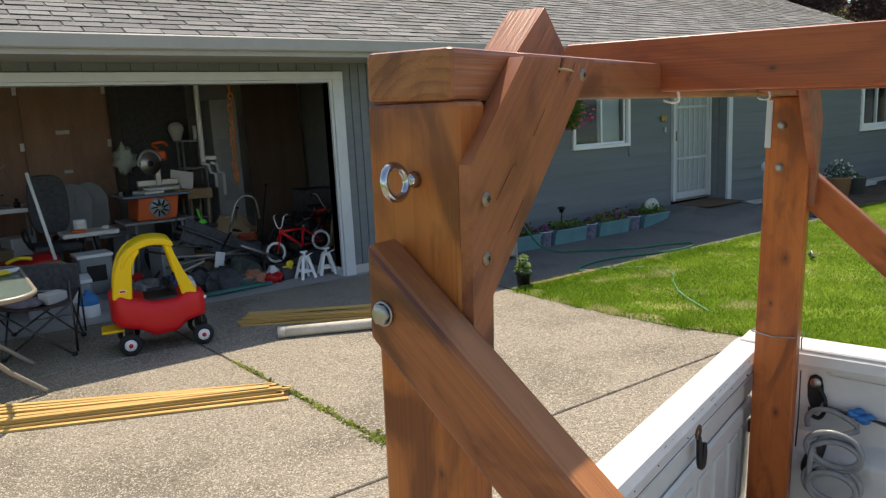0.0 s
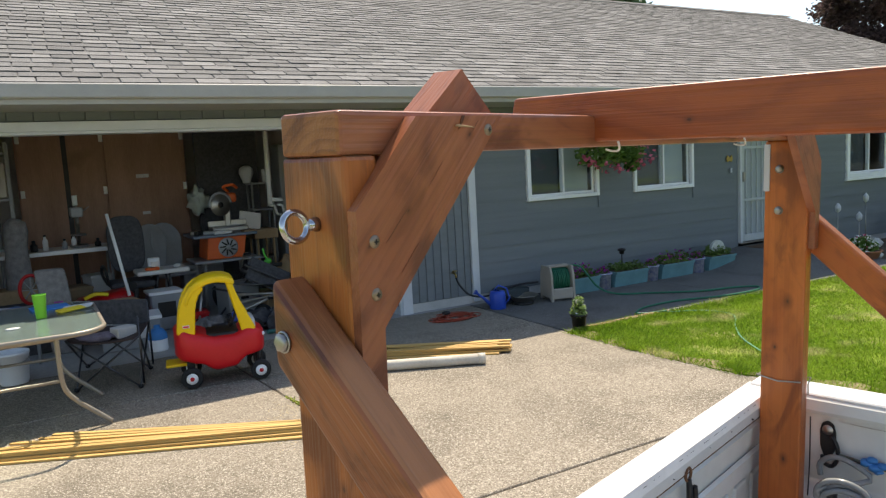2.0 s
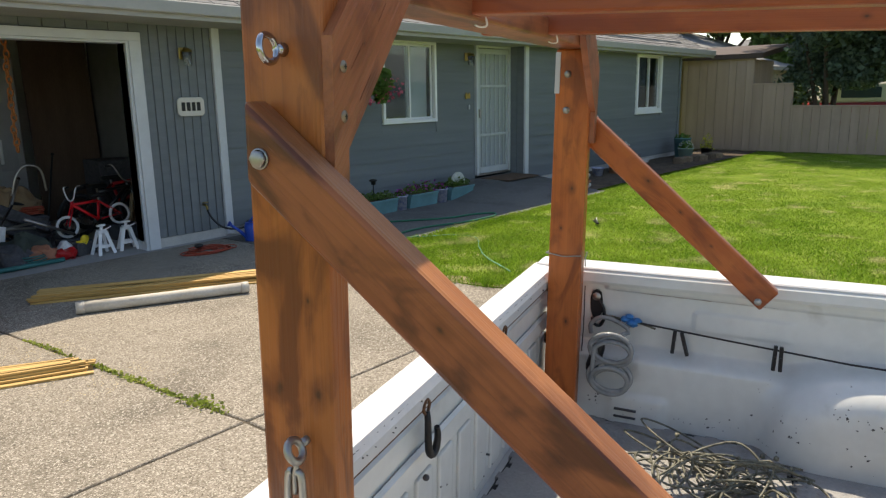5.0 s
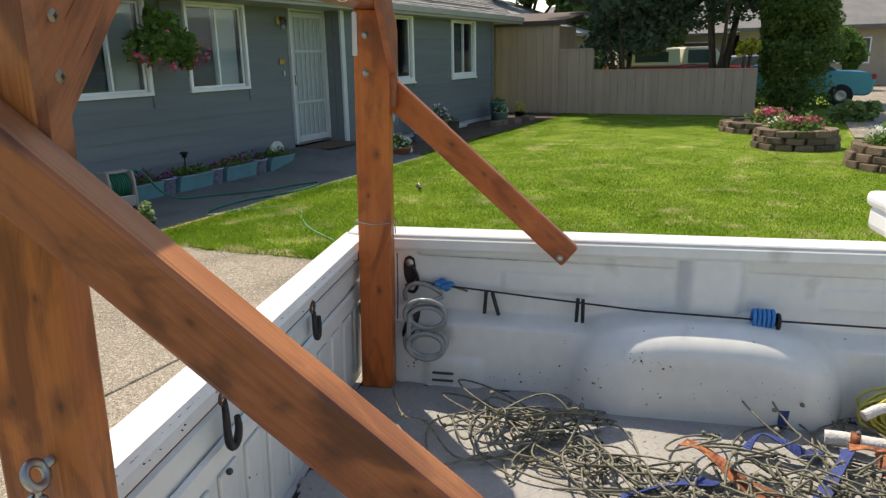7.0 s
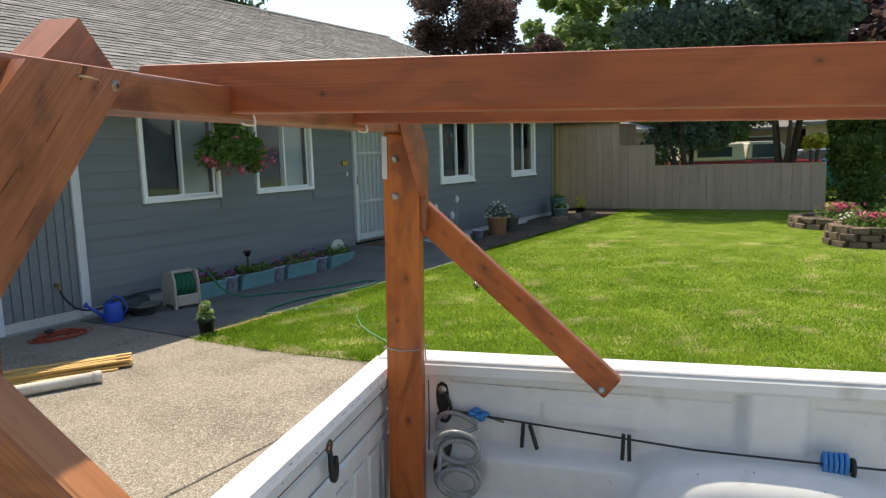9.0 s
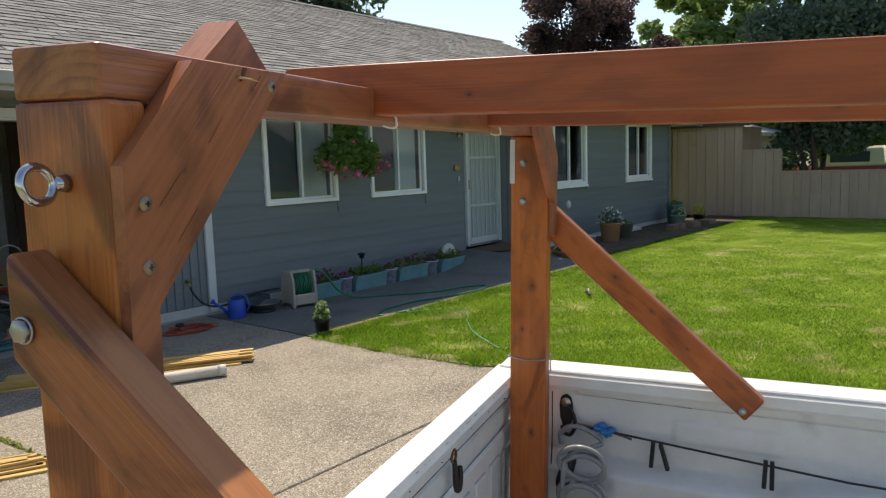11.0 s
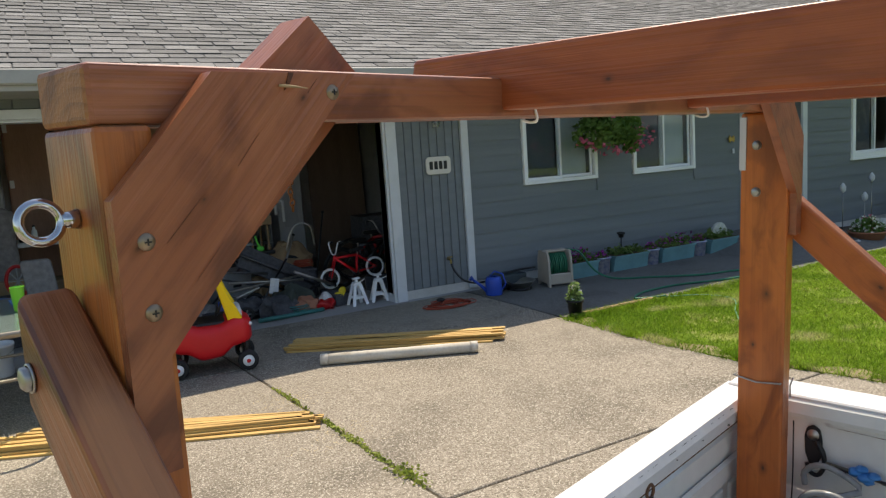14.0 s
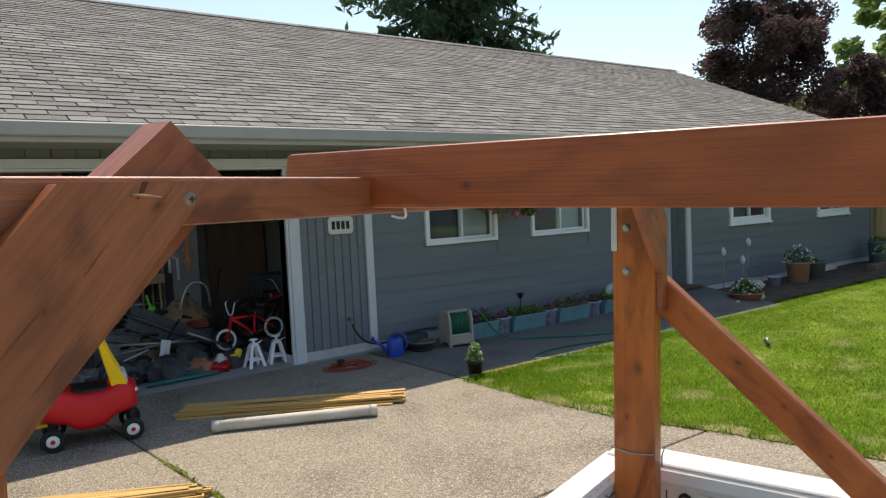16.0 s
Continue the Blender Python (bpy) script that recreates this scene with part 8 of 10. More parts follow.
def box_thing(name, x, y, z, w, d, h, material, label, category, rz=0, bev=0.006, group="", lid=None, tape=None):
    b = thing(name, pose(x, y, z, 0, 0, rz), label, category, group)
    boxpart("body", b, material, -w / 2, w / 2, -d / 2, d / 2, 0, h, bev)
    if lid:
        boxpart("lid", b, lid, -w / 2 - 0.01, w / 2 + 0.01, -d / 2 - 0.01, d / 2 + 0.01, h - 0.02, h + 0.015, 0.006)
    if tape:
        boxpart("label_patch", b, tape, -w * 0.28, w * 0.28, -d / 2 - 0.002, -d / 2 + 0.002, h * 0.35, h * 0.75, 0.0005)
    return b


# tall plywood cupboard
cup = thing("plywood_cupboard", pose(0, 0, GF), "tall brown plywood cupboard with white hinges", "cupboard")
boxpart("carcass", cup, M_PLY, -3.72, -1.66, 10.62, 11.36, 0.0, 2.40, 0.004)
for x0, x1 in ((-3.70, -3.19), (-3.13, -2.70), (-2.685, -1.68)):
    d = boxpart("door", cup, M_PLY, x0, x1, 10.597, 10.618, 0.05, 2.38, 0.003)
    for zz in (2.25, 1.56):
        boxpart("hinge", d, M_TRIM_WHITE, (x0 if x0 < -3.5 else x1 - 0.04) + 0.0, (x0 + 0.05 if x0 < -3.5 else x1 + 0.01), 10.588, 10.598, zz - 0.05, zz + 0.05, 0.003, "white hinge")
# black strip on the carcass stands in for shadow between two doors
boxpart("seam", cup, M_BLACK, -3.19, -3.13, 10.606, 10.622, 0.05, 2.38, 0.002)
boxpart("notice", cup, M_PAPER, -2.32, -2.16, 10.592, 10.5975, 1.70, 1.75, 0.0005, "small white label")
boxpart("notice", cup, M_PAPER, -2.28, -2.18, 10.592, 10.5975, 1.20, 1.24, 0.0005, "small white label")
# left shelving with cartons
sh = thing("steel_shelf", pose(-4.55, 10.3, GF), "gray steel shelf loaded with cartons", "shelf")
for xx in (-0.75, 0.75):
    for yy in (-0.22, 0.22):
        boxpart("post", sh, M_GREYMETAL, xx - 0.02, xx + 0.02, yy - 0.02, yy + 0.02, 0, 2.2, 0.003)
for zz in (0.3, 0.9, 1.50, 2.05):
    boxpart("shelf_board", sh, M_GREYMETAL, -0.76, 0.76, -0.23, 0.23, zz, zz + 0.03, 0.003)
for x, z, w, h, mt, lb in ((-4.05, 1.536, 0.46, 0.42, M_PALECARD, "pale closed carton on the steel shelf"), (-4.75, 1.536, 0.6, 0.36, M_CARD, "brown cardboard carton on the steel shelf"), (-4.2, 0.936, 0.5, 0.40, M_FABRIC_G, "gray soft bag on the steel shelf"), (-4.9, 0.936, 0.5, 0.35, M_CARD, "worn cardboard carton on the steel shelf"), (-4.4, 0.336, 0.6, 0.42, M_GREYPL, "gray storage tote on the steel shelf")):
    box_thing("carton", x, 10.28, z + GF, w, 0.36, h, mt, lb, "carton", rnd.uniform(-4, 4), 0.012, "", None, M_PAPER if mt is M_PALECARD else None)
# draped gray cover
bm = bmesh.new()
lathe(bm, [(0.14, 0.0), (0.13, 0.2), (0.11, 0.45), (0.12, 0.62), (0.10, 0.72), (0.05, 0.76), (0, 0.77)], 20)
for v in bm.verts:
    v.co.x *= 1 + 0.18 * noise.noise(Vector((v.co.x * 9, v.co.y * 9, v.co.z * 2)))
    v.co.y *= 0.8
single("garment_bag", bm, M_FABRIC_G, "gray cloth cover hanging over a stand", "cover", pose(-3.78, 9.05, 0.56))
box_thing("crate", -3.78, 9.05, GF, 0.5, 0.4, 0.556, M_CARD, "dark wooden crate under a cloth cover", "crate")


def bench(x0, x1, y0, y1, z, top_m, label, leg_m, name="workbench", t=0.05):
    b = thing(name, pose(0, 0, GF), label, "table")
    boxpart("tabletop", b, top_m, x0, x1, y0, y1, z - t, z, 0.008, "", 2)
    for xx in (x0 + 0.05, x1 - 0.05):
        for yy in (y0 + 0.05, y1 - 0.05):
            bm = bmesh.new()
            tube(bm, [(xx, yy, 0), (xx, yy, z - t + 0.005)], 0.014, 8)
            part("leg", bm, leg_m, b)
    return b


bench(-4.0, -2.78, 9.35, 10.0, 0.905, M_TRIM_WHITE, "folding white table used as a workbench", M_GREYMETAL)
for x, y, h, r, mt, lb in ((-3.30, 9.55, 0.10, 0.03, M_GREYPL, "gray spray can"), (-3.20, 9.6, 0.14, 0.028, M_TRIM_WHITE, "white bottle"), (-2.95, 9.5, 0.08, 0.035, M_BLACK, "black jar"), (-3.5, 9.6, 0.16, 0.03, M_TRIM_WHITE, "white bottle"), (-3.62, 9.5, 0.11, 0.04, M_BLACK, "black tin")):
    c = thing("bottle", pose(x, y, 0.905 + GF), lb + " on the workbench", "bottle")
    bm = bmesh.new()
    lathe(bm, [(0, 0), (r, 0), (r, h * 0.7), (r * 0.5, h * 0.85), (r * 0.45, h), (0, h)], 14)
    part("body", bm, mt, c)
    bm = bmesh.new()
    lathe(bm, [(0, h), (r * 0.5, h), (r * 0.5, h + 0.02), (0, h + 0.022)], 12)
    part("cap", bm, M_BLACK, c)
dp = thing("drill_press", pose(-3.14, 9.65, 0.905 + GF), "small gray bench drill press on the workbench", "drill press")
boxpart("base", dp, M_DARKSTEEL, -0.10, 0.10, -0.12, 0.12, 0, 0.03, 0.006)
tubepart("column", [(0, 0.06, 0.02), (0, 0.06, 0.55)], 0.022, M_STEEL, dp, 12)
boxpart("head", dp, M_GREYMETAL, -0.07, 0.07, -0.12, 0.12, 0.36, 0.48, 0.02, "", 2)
tubepart("chuck", [(0, -0.07, 0.36), (0, -0.07, 0.24)], 0.018, M_STEEL, dp, 10)
boxpart("work_table", dp, M_DARKSTEEL, -0.08, 0.08, -0.13, 0.04, 0.14, 0.16, 0.004)
tubepart("handle", [(0.06, -0.03, 0.42), (0.14, -0.08, 0.48)], 0.007, M_STEEL, dp)
tubepart("motor", [(0, 0.06, 0.50), (0, 0.06, 0.62)], 0.03, M_TRIM_WHITE, dp, 14)


# office chair and stacked plastic chairs
oc = thing("office_chair", pose(-2.68, 8.95, GF), "black high-backed office chair", "chair")
bm = bmesh.new()
prism(bm, [(0.20 * math.copysign(abs(math.cos(t)) ** 0.6, math.cos(t)), 0.93 + 0.33 * math.copysign(abs(math.sin(t)) ** 0.6, math.sin(t))) for t in (6.2832 * k / 28 for k in range(28))], "y", 0.14, 0.21, 0.015)
for v in bm.verts:
    v.co.y += 0.12 * (v.co.z - 0.6) - 0.6 * v.co.x ** 2
part("backrest", bm, M_FABRIC_D, oc)
bm = bmesh.new()
bx(bm, -0.24, 0.24, -0.24, 0.22, 0.44, 0.53, 0.04, 3)
part("seat", bm, M_FABRIC_D, oc)
for sx in (-1, 1):
    tubepart("armrest", smooth_path([(sx * 0.24, 0.10, 0.48), (sx * 0.29, 0.10, 0.60), (sx * 0.29, 0.06, 0.70), (sx * 0.28, -0.18, 0.70), (sx * 0.25, -0.18, 0.50)], 5), 0.016, M_BLACK, oc)
tubepart("gas_column", [(0, 0, 0.10), (0, 0, 0.45)], 0.025, M_DARKSTEEL, oc, 10)
for k in range(5):
    a = 6.2832 * k / 5
    lg = tubepart("foot", [(0, 0, 0.10), (0.27 * math.cos(a), 0.27 * math.sin(a), 0.07)], 0.018, M_BLACK, oc)
    bm = bmesh.new()
    ball(bm, (0.27 * math.cos(a), 0.27 * math.sin(a), 0.035), 0.034)
    part("caster", bm, M_BLACK, lg)


def plastic_chair(x, y, rz, label):
    c = thing("plastic_chair", pose(x, y, GF, 0, 0, rz), label, "chair", "gray plastic chairs")
    bm = bmesh.new()
    out = [(0.21 * math.cos(t) * (1.0 if math.sin(t) > 0 else 0.9), 0.78 + 0.33 * math.copysign(abs(math.sin(t)) ** 0.8, math.sin(t))) for t in (6.2832 * k / 24 for k in range(24))]
    prism(bm, out, "y", 0.18, 0.205, 0.006)
    for v in bm.verts:
        v.co.y += 0.20 * (v.co.z - 0.5) - 0.9 * v.co.x ** 2
    part("backrest", bm, M_GREYPL, c)
    boxpart("seat", c, M_GREYPL, -0.22, 0.22, -0.22, 0.21, 0.46, 0.50, 0.012, "", 2)
    for sx in (-1, 1):
        for sy in (-1, 1):
            tubepart("leg", [(sx * 0.19, sy * 0.18, 0.47), (sx * 0.23, sy * 0.22, 0)], 0.018, M_GREYPL, c)


plastic_chair(-2.38, 9.45, -8, "gray moulded plastic chair")
plastic_chair(-2.10, 9.50, 12, "gray moulded plastic chair turned aside")

# small folding table with a can
ft = thing("folding_table", pose(-2.37, 8.70, GF), "small tan folding table with dark legs", "table")
bm = bmesh.new()
bx(bm, -0.29, 0.27, -0.20, 0.20, 0.60, 0.65, 0.018, 3)
part("tabletop", bm, M_PALECARD, ft)
for sx in (-1, 1):
    for a, b in ((-0.15, 0.15), (0.15, -0.15)):
        tubepart("leg", [(sx * 0.06 - 0.01, a, 0.6), (sx * 0.10 - 0.01, b, 0.0)], 0.011, M_BLACK, ft)
tc = thing("paint_tin", pose(-2.46, 8.66, 0.65 + GF), "white paint tin on the folding table", "tin")
bm = bmesh.new()
lathe(bm, [(0, 0), (0.062, 0), (0.065, 0.005), (0.065, 0.125), (0.058, 0.13), (0, 0.13)], 20)
part("can", bm, M_TRIM_WHITE, tc)
boxpart("label_patch", tc, M_PALECARD, -0.04, 0.04, -0.068, -0.05, 0.03, 0.09, 0.002)
boxpart("tool", thing("orange_hand_tool", pose(-2.48, 8.55, 0.65 + GF), "orange plastic hand tool on the folding table", "tool"), M_TOOLORANGE, -0.09, 0.06, -0.03, 0.03, 0, 0.035, 0.012, "", 2)
bm = bmesh.new()
ball(bm, (0, 0, 0.022), 0.045, 0.04, 0.022)
single("rag", bm, M_PAPER, "white crumpled rag on the folding table", "rag", pose(-2.22, 8.60, 0.65 + GF))
box_thing("cooler", -2.42, 8.45, GF, 0.34, 0.30, 0.42, M_GREYPL, "white and gray picnic cooler under the table", "cooler", 3, 0.02, "", M_TRIM_WHITE, M_BLACK)
box_thing("storage_tote", -2.85, 7.75, GF, 0.55, 0.38, 0.30, M_GREYPL, "pale gray storage tote with white lid", "tote", -4, 0.015, "", M_TRIM_WHITE, M_PAPER)
box_thing("carton", -2.88, 7.95, GF + 0.318, 0.26, 0.20, 0.14, M_CARD, "small brown carton on a storage tote", "carton", 10)
jg = thing("water_jug", pose(-2.66, 7.36, GF), "white and blue plastic water jug", "jug")
bm = bmesh.new()
lathe(bm, [(0, 0), (0.085, 0), (0.09, 0.02), (0.09, 0.12), (0.08, 0.15)], 20)
part("body", bm, M_TRIM_WHITE, jg)
bm = bmesh.new()
lathe(bm, [(0.082, 0.10), (0.092, 0.12), (0.088, 0.17), (0.05, 0.215), (0.03, 0.22), (0.03, 0.25), (0, 0.252)], 20)
part("shoulder", bm, M_CLIPBLUE, jg)

# leaning pole
tubepart("shaft", [(-2.80, 8.10, 0.47), (-2.92, 8.32, 1.33)], 0.017, M_TRIM_WHITE, thing("leaning_pole", pose(0, 0, 0), "white pole leaning on a ride-on toy", "pole"), 10)

# red ride-on toy with a spoked wheel, covered items
kt = thing("ride_on_toy", pose(-3.0, 8.35, GF), "red plastic ride-on toy with a yellow handle", "toy")
bm = bmesh.new()
bx(bm, -0.32, 0.26, -0.20, 0.20, 0.18, 0.48, 0.10, 4)
for v in bm.verts:
    v.co.z += 0.22 * max(0, v.co.x) - 0.05 * max(0, -v.co.x)
for f in bm.faces:
    f.smooth = True
part("body", bm, M_RED, kt)
for sx in (-0.22, 0.2):
    for sy in (-0.21, 0.21):
        bm = bmesh.new()
        lathe(bm, [(0.0, -0.03), (0.05, -0.03), (0.11, -0.035), (0.12, 0), (0.11, 0.035), (0.05, 0.03), (0, 0.03)], 20)
        part("wheel", bm, M_RUBBER, kt, "", Matrix.Translation((sx, sy, 0.12)) @ Matrix.Rotation(radians(90), 4, "X"))
# dark rubber disc for a small wheel, no lamp
bm = bmesh.new()
lathe(bm, [(0.0, -0.02), (0.05, -0.02), (0.055, 0), (0.05, 0.02), (0, 0.02)], 16)
part("headlamp", bm, M_RUBBER, kt, "", Matrix.Translation((0.24, -0.16, 0.55)) @ Matrix.Rotation(radians(90), 4, "X"))
tubepart("grip", smooth_path([(-0.22, -0.21, 0.48), (-0.12, -0.23, 0.52), (0.0, -0.22, 0.50)], 5), 0.02, M_YEL, kt)
rw = thing("spoked_wheel", pose(-3.68, 8.15, 0.64), "red rimmed wheel with dark spokes leaning on a crate", "wheel")
bm = bmesh.new()
tube(bm, [(0.10 * math.cos(t), 0.02, 0.145 * math.sin(t)) for t in (6.2832 * q / 28 for q in range(28))], 0.018, 8, True)
part("rim", bm, M_RED, rw)
for k in range(8):
    a = 6.2832 * k / 8
    tubepart("spoke", [(0, 0.02, 0), (0.10 * math.cos(a), 0.02, 0.145 * math.sin(a))], 0.007, M_GREYMETAL, rw, 6)
box_thing("crate", -3.80, 8.25, GF, 0.60, 0.40, 0.475, M_FABRIC_D, "dark low crate against the clutter", "crate", 2)
cv = thing("covered_seat", pose(-3.42, 7.92, GF), "taupe cloth cover over a folded seat", "cover")
bm = bmesh.new()
bx(bm, -0.13, 0.13, -0.05, 0.05, 0.0, 0.85, 0.03, 4)
for v in bm.verts:
    k = v.co.z / 0.85
    v.co.x += -0.10 * k + 0.03 * noise.noise(v.co * 6)
    v.co.y += 0.05 * noise.noise(v.co * 5 + Vector((3, 1, 2)))
for f in bm.faces:
    f.smooth = True
part("cover", bm, M_FABRIC_G, cv)
boxpart("mark", cv, M_MAGENTA, -0.08, 0.0, -0.062, -0.045, 0.50, 0.53, 0.003, "faded pink mark")
bench(-4.9, -3.62, 7.55, 8.05, 0.50, M_GREYPL, "low gray plastic shelf table with papers", M_GREYMETAL, "low_table", 0.03)
for k in range(4):
    bm = bmesh.new()
    bx(bm, -0.14, 0.14, -0.10, 0.10, 0, 0.012, 0.002)
    single("magazine", bm, (M_PAPER, M_CLIPBLUE, M_PAPER, M_FABRIC_D)[k], "magazine lying on the low table", "magazine", pose(-3.75 - 0.14 * k, 7.72 + 0.06 * (k % 2), 0.50 + GF + 0.013 * k, 0, 0, 25 * k), "magazines")
bk = thing("bucket", pose(-3.87, 7.02, 0.0), "white plastic bucket standing on the driveway", "bucket")
bm = bmesh.new()
lathe(bm, [(0, 0.0), (0.105, 0.0), (0.112, 0.02), (0.130, 0.25), (0.137, 0.252), (0.137, 0.275), (0.127, 0.275), (0.122, 0.25), (0.104, 0.02), (0, 0.012)], 26)
part("body", bm, M_TRIM_WHITE, bk)
tubepart("bail", [(0.135 * math.cos(t), -0.135 * math.sin(t) * 0.9, 0.24 - 0.06 * math.sin(t)) for t in (math.pi * q / 12 for q in range(13))], 0.003, M_STEEL, bk, 6)

# table saw with a miter saw on top
ts = thing("table_saw", pose(0, 0, GF), "orange table saw on a steel stand", "table saw")
boxpart("tabletop", ts, plain("blue_gray_saw_top", (0.10, 0.14, 0.20), 0.35, 0.3), -1.98, -1.22, 8.78, 9.45, 0.93, 0.965, 0.008)
bm = bmesh.new()
prism(bm, [(-1.83, 0.66), (-1.38, 0.66), (-1.34, 0.93), (-1.80, 0.93)], "y", 8.86, 9.35, 0.01)
part("cabinet", bm, M_TOOLORANGE, ts)
bm = bmesh.new()
lathe(bm, [(0, 0), (0.115, 0), (0.12, 0.008), (0.10, 0.012), (0.03, 0.012), (0.03, 0.04), (0, 0.042)], 28, m=Matrix.Translation((-1.57, 8.862, 0.795)) @ Matrix.Rotation(radians(90), 4, "X"))
dial = part("hand_wheel", bm, M_GREYMETAL, ts, "gray bladed hand wheel")
for k in range(9):
    a = 6.2832 * k / 9
    tubepart("blade", [(-1.57 + 0.03 * math.cos(a), 8.843, 0.795 + 0.03 * math.sin(a)), (-1.57 + 0.10 * math.cos(a + 0.3), 8.846, 0.795 + 0.10 * math.sin(a + 0.3))], 0.009, M_BLACK, dial, 6)
boxpart("stand_shelf", ts, M_GREYPL, -1.98, -1.20, 8.80, 9.40, 0.625, 0.655, 0.006)
for xx in (-1.88, -1.30):
    for yy in (8.88, 9.34):
        tubepart("leg", [(xx * 0.9 - 0.16, yy, 0.63), (xx, yy, 0)], 0.018, M_GREYMETAL, ts)
boxpart("fence", ts, M_STEEL, -1.95, -1.25, 9.1, 9.14, 0.965, 1.00, 0.004)
ms = thing("miter_saw", pose(-1.48, 9.12, 0.965 + GF), "orange and silver miter saw standing on the table saw", "miter saw")
boxpart("base", ms, M_STEEL, -0.22, 0.22, -0.12, 0.16, 0.0, 0.07, 0.02, "", 2)
boxpart("fence", ms, M_STEEL, -0.24, 0.24, 0.06, 0.08, 0.07, 0.14, 0.006)
SAW = Matrix.Translation((-0.09, -0.05, 0.34)) @ Matrix.Rotation(radians(20), 4, "Z") @ Matrix.Rotation(radians(90), 4, "X")
bm = bmesh.new()
lathe(bm, [(0, -0.0015), (0.140, -0.001), (0.140, 0.001), (0, 0.0015)], 32, m=SAW)
part("saw_blade", bm, M_STEEL, ms)
bm = bmesh.new()
tube(bm, [SAW @ Vector((0.148 * math.cos(t), 0.148 * math.sin(t), 0)) for t in (math.pi * (0.05 + 1.0 * q / 18) for q in range(19))], 0.017, 8)
part("blade_guard", bm, M_GREYMETAL, ms)
bm = bmesh.new()
lathe(bm, [(0, -0.02), (0.030, -0.02), (0.036, 0), (0.030, 0.02), (0, 0.02)], 16, m=SAW)
part("arbor", bm, M_BLACK, ms)
bm = bmesh.new()
bx(bm, -0.05, 0.13, 0.00, 0.15, 0.36, 0.48, 0.035, 3)
part("motor_housing", bm, M_TOOLORANGE, ms)
tubepart("handle", smooth_path([(0.02, -0.02, 0.50), (-0.05, -0.10, 0.56), (0.05, -0.14, 0.58), (0.12, -0.06, 0.54)], 5), 0.018, M_TOOLORANGE, ms)
boxpart("arm", ms, M_STEEL, -0.03, 0.05, 0.05, 0.14, 0.05, 0.40, 0.015)
for x, y, w, d, h, rz, mt, lb in ((-1.62, 8.88, 0.22, 0.10, 0.03, 8, M_PAPER, "folded white cloth on the table saw"), (-1.75, 8.92, 0.16, 0.10, 0.04, -20, M_GREYPL, "gray plastic part on the table saw"), (-1.30, 8.88, 0.16, 0.14, 0.02, 5, M_CARD, "wood offcut on the table saw"), (-1.88, 8.95, 0.12, 0.06, 0.05, 40, M_BLACK, "black tool on the table saw")):
    box_thing("workshop_clutter", x, y, 0.965 + GF, w, d, h, mt, lb, "tool", rz, 0.006)
bm = bmesh.new()
bx(bm, -0.14, 0.14, -0.01, 0.01, 0, 0.22, 0.004)
single("wood_panel", bm, M_PALECARD, "pale wood offcut leaning behind the saw", "offcut", Matrix.Translation((-1.18, 9.30, 0.97)) @ pose(0, 0, 0, -14, 12, 0))
bench(-1.16, -0.85, 9.15, 9.6, 0.95, M_CARD, "narrow wooden side bench", M_STUD, "side_bench", 0.12)
# plastic bag
bm = bmesh.new()
ball(bm, (0, 0, 0), 0.12, 0.08, 0.17, 3, 0.8)
single("plastic_bag", bm, plain("milky_plastic", (0.50, 0.56, 0.52), 0.4, var=0.12), "pale plastic bag hanging from a nail", "bag", pose(-1.63, 10.1, 1.34))
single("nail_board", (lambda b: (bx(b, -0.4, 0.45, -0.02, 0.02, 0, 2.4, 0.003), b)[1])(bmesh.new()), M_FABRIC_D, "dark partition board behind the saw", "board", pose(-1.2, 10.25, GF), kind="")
# open gray shelf rack with a lamp
sr = thing("wire_shelf", pose(-0.82, 10.0, GF), "gray open shelf rack with odds and ends", "shelf")
for xx in (-0.13, 0.15):
    for yy in (-0.12, 0.12):
        tubepart("post", [(xx, yy, 0), (xx, yy, 1.56)], 0.014, M_GREYMETAL, sr)
for zz in (0.5, 1.16, 1.52):
    boxpart("shelf_board", sr, M_GREYMETAL, -0.15, 0.17, -0.14, 0.14, zz, zz + 0.025, 0.004)
bm = bmesh.new()
lathe(bm, [(0, 0), (0.05, 0), (0.055, 0.02), (0.10, 0.14), (0.09, 0.20), (0.04, 0.24), (0, 0.245)], 20)
single("shade", bm, M_FROST, "white round lamp shade set on the shelf", "lamp shade", pose(-0.98, 10.0, 1.545 + GF))
tubepart("pipe", [(0, 0, 0.0), (0, 0, 0.18)], 0.03, M_FROST, thing("pipe_fitting", pose(-0.74, 9.98, 1.545 + GF), "white plastic pipe fitting on the shelf", "pipe fitting"), 12)
# hanging pipework
pv = thing("plastic_pipe", pose(0, 0, 0), "white plastic drain pipe with elbows hanging from the ceiling", "pipe")
tubepart("pipe", [(-0.90, 9.2, 2.44), (-0.91, 9.2, 1.25)], 0.030, M_TRIM_WHITE, pv, 14)
tubepart("elbow", [(-0.91, 9.2, 1.33), (-0.76, 9.2, 1.32), (-0.76, 9.2, 1.30)], 0.026, M_TRIM_WHITE, pv, 10)
for dx in (0.0, 0.10):
    tubepart("elbow", [(-0.93 + dx, 9.17, 1.26), (-0.86 + dx, 9.17, 1.24), (-0.84 + dx, 9.17, 1.14), (-0.78 + dx, 9.17, 1.12), (-0.78 + dx, 9.17, 0.95 - dx)], 0.020, M_FROST, pv, 8)
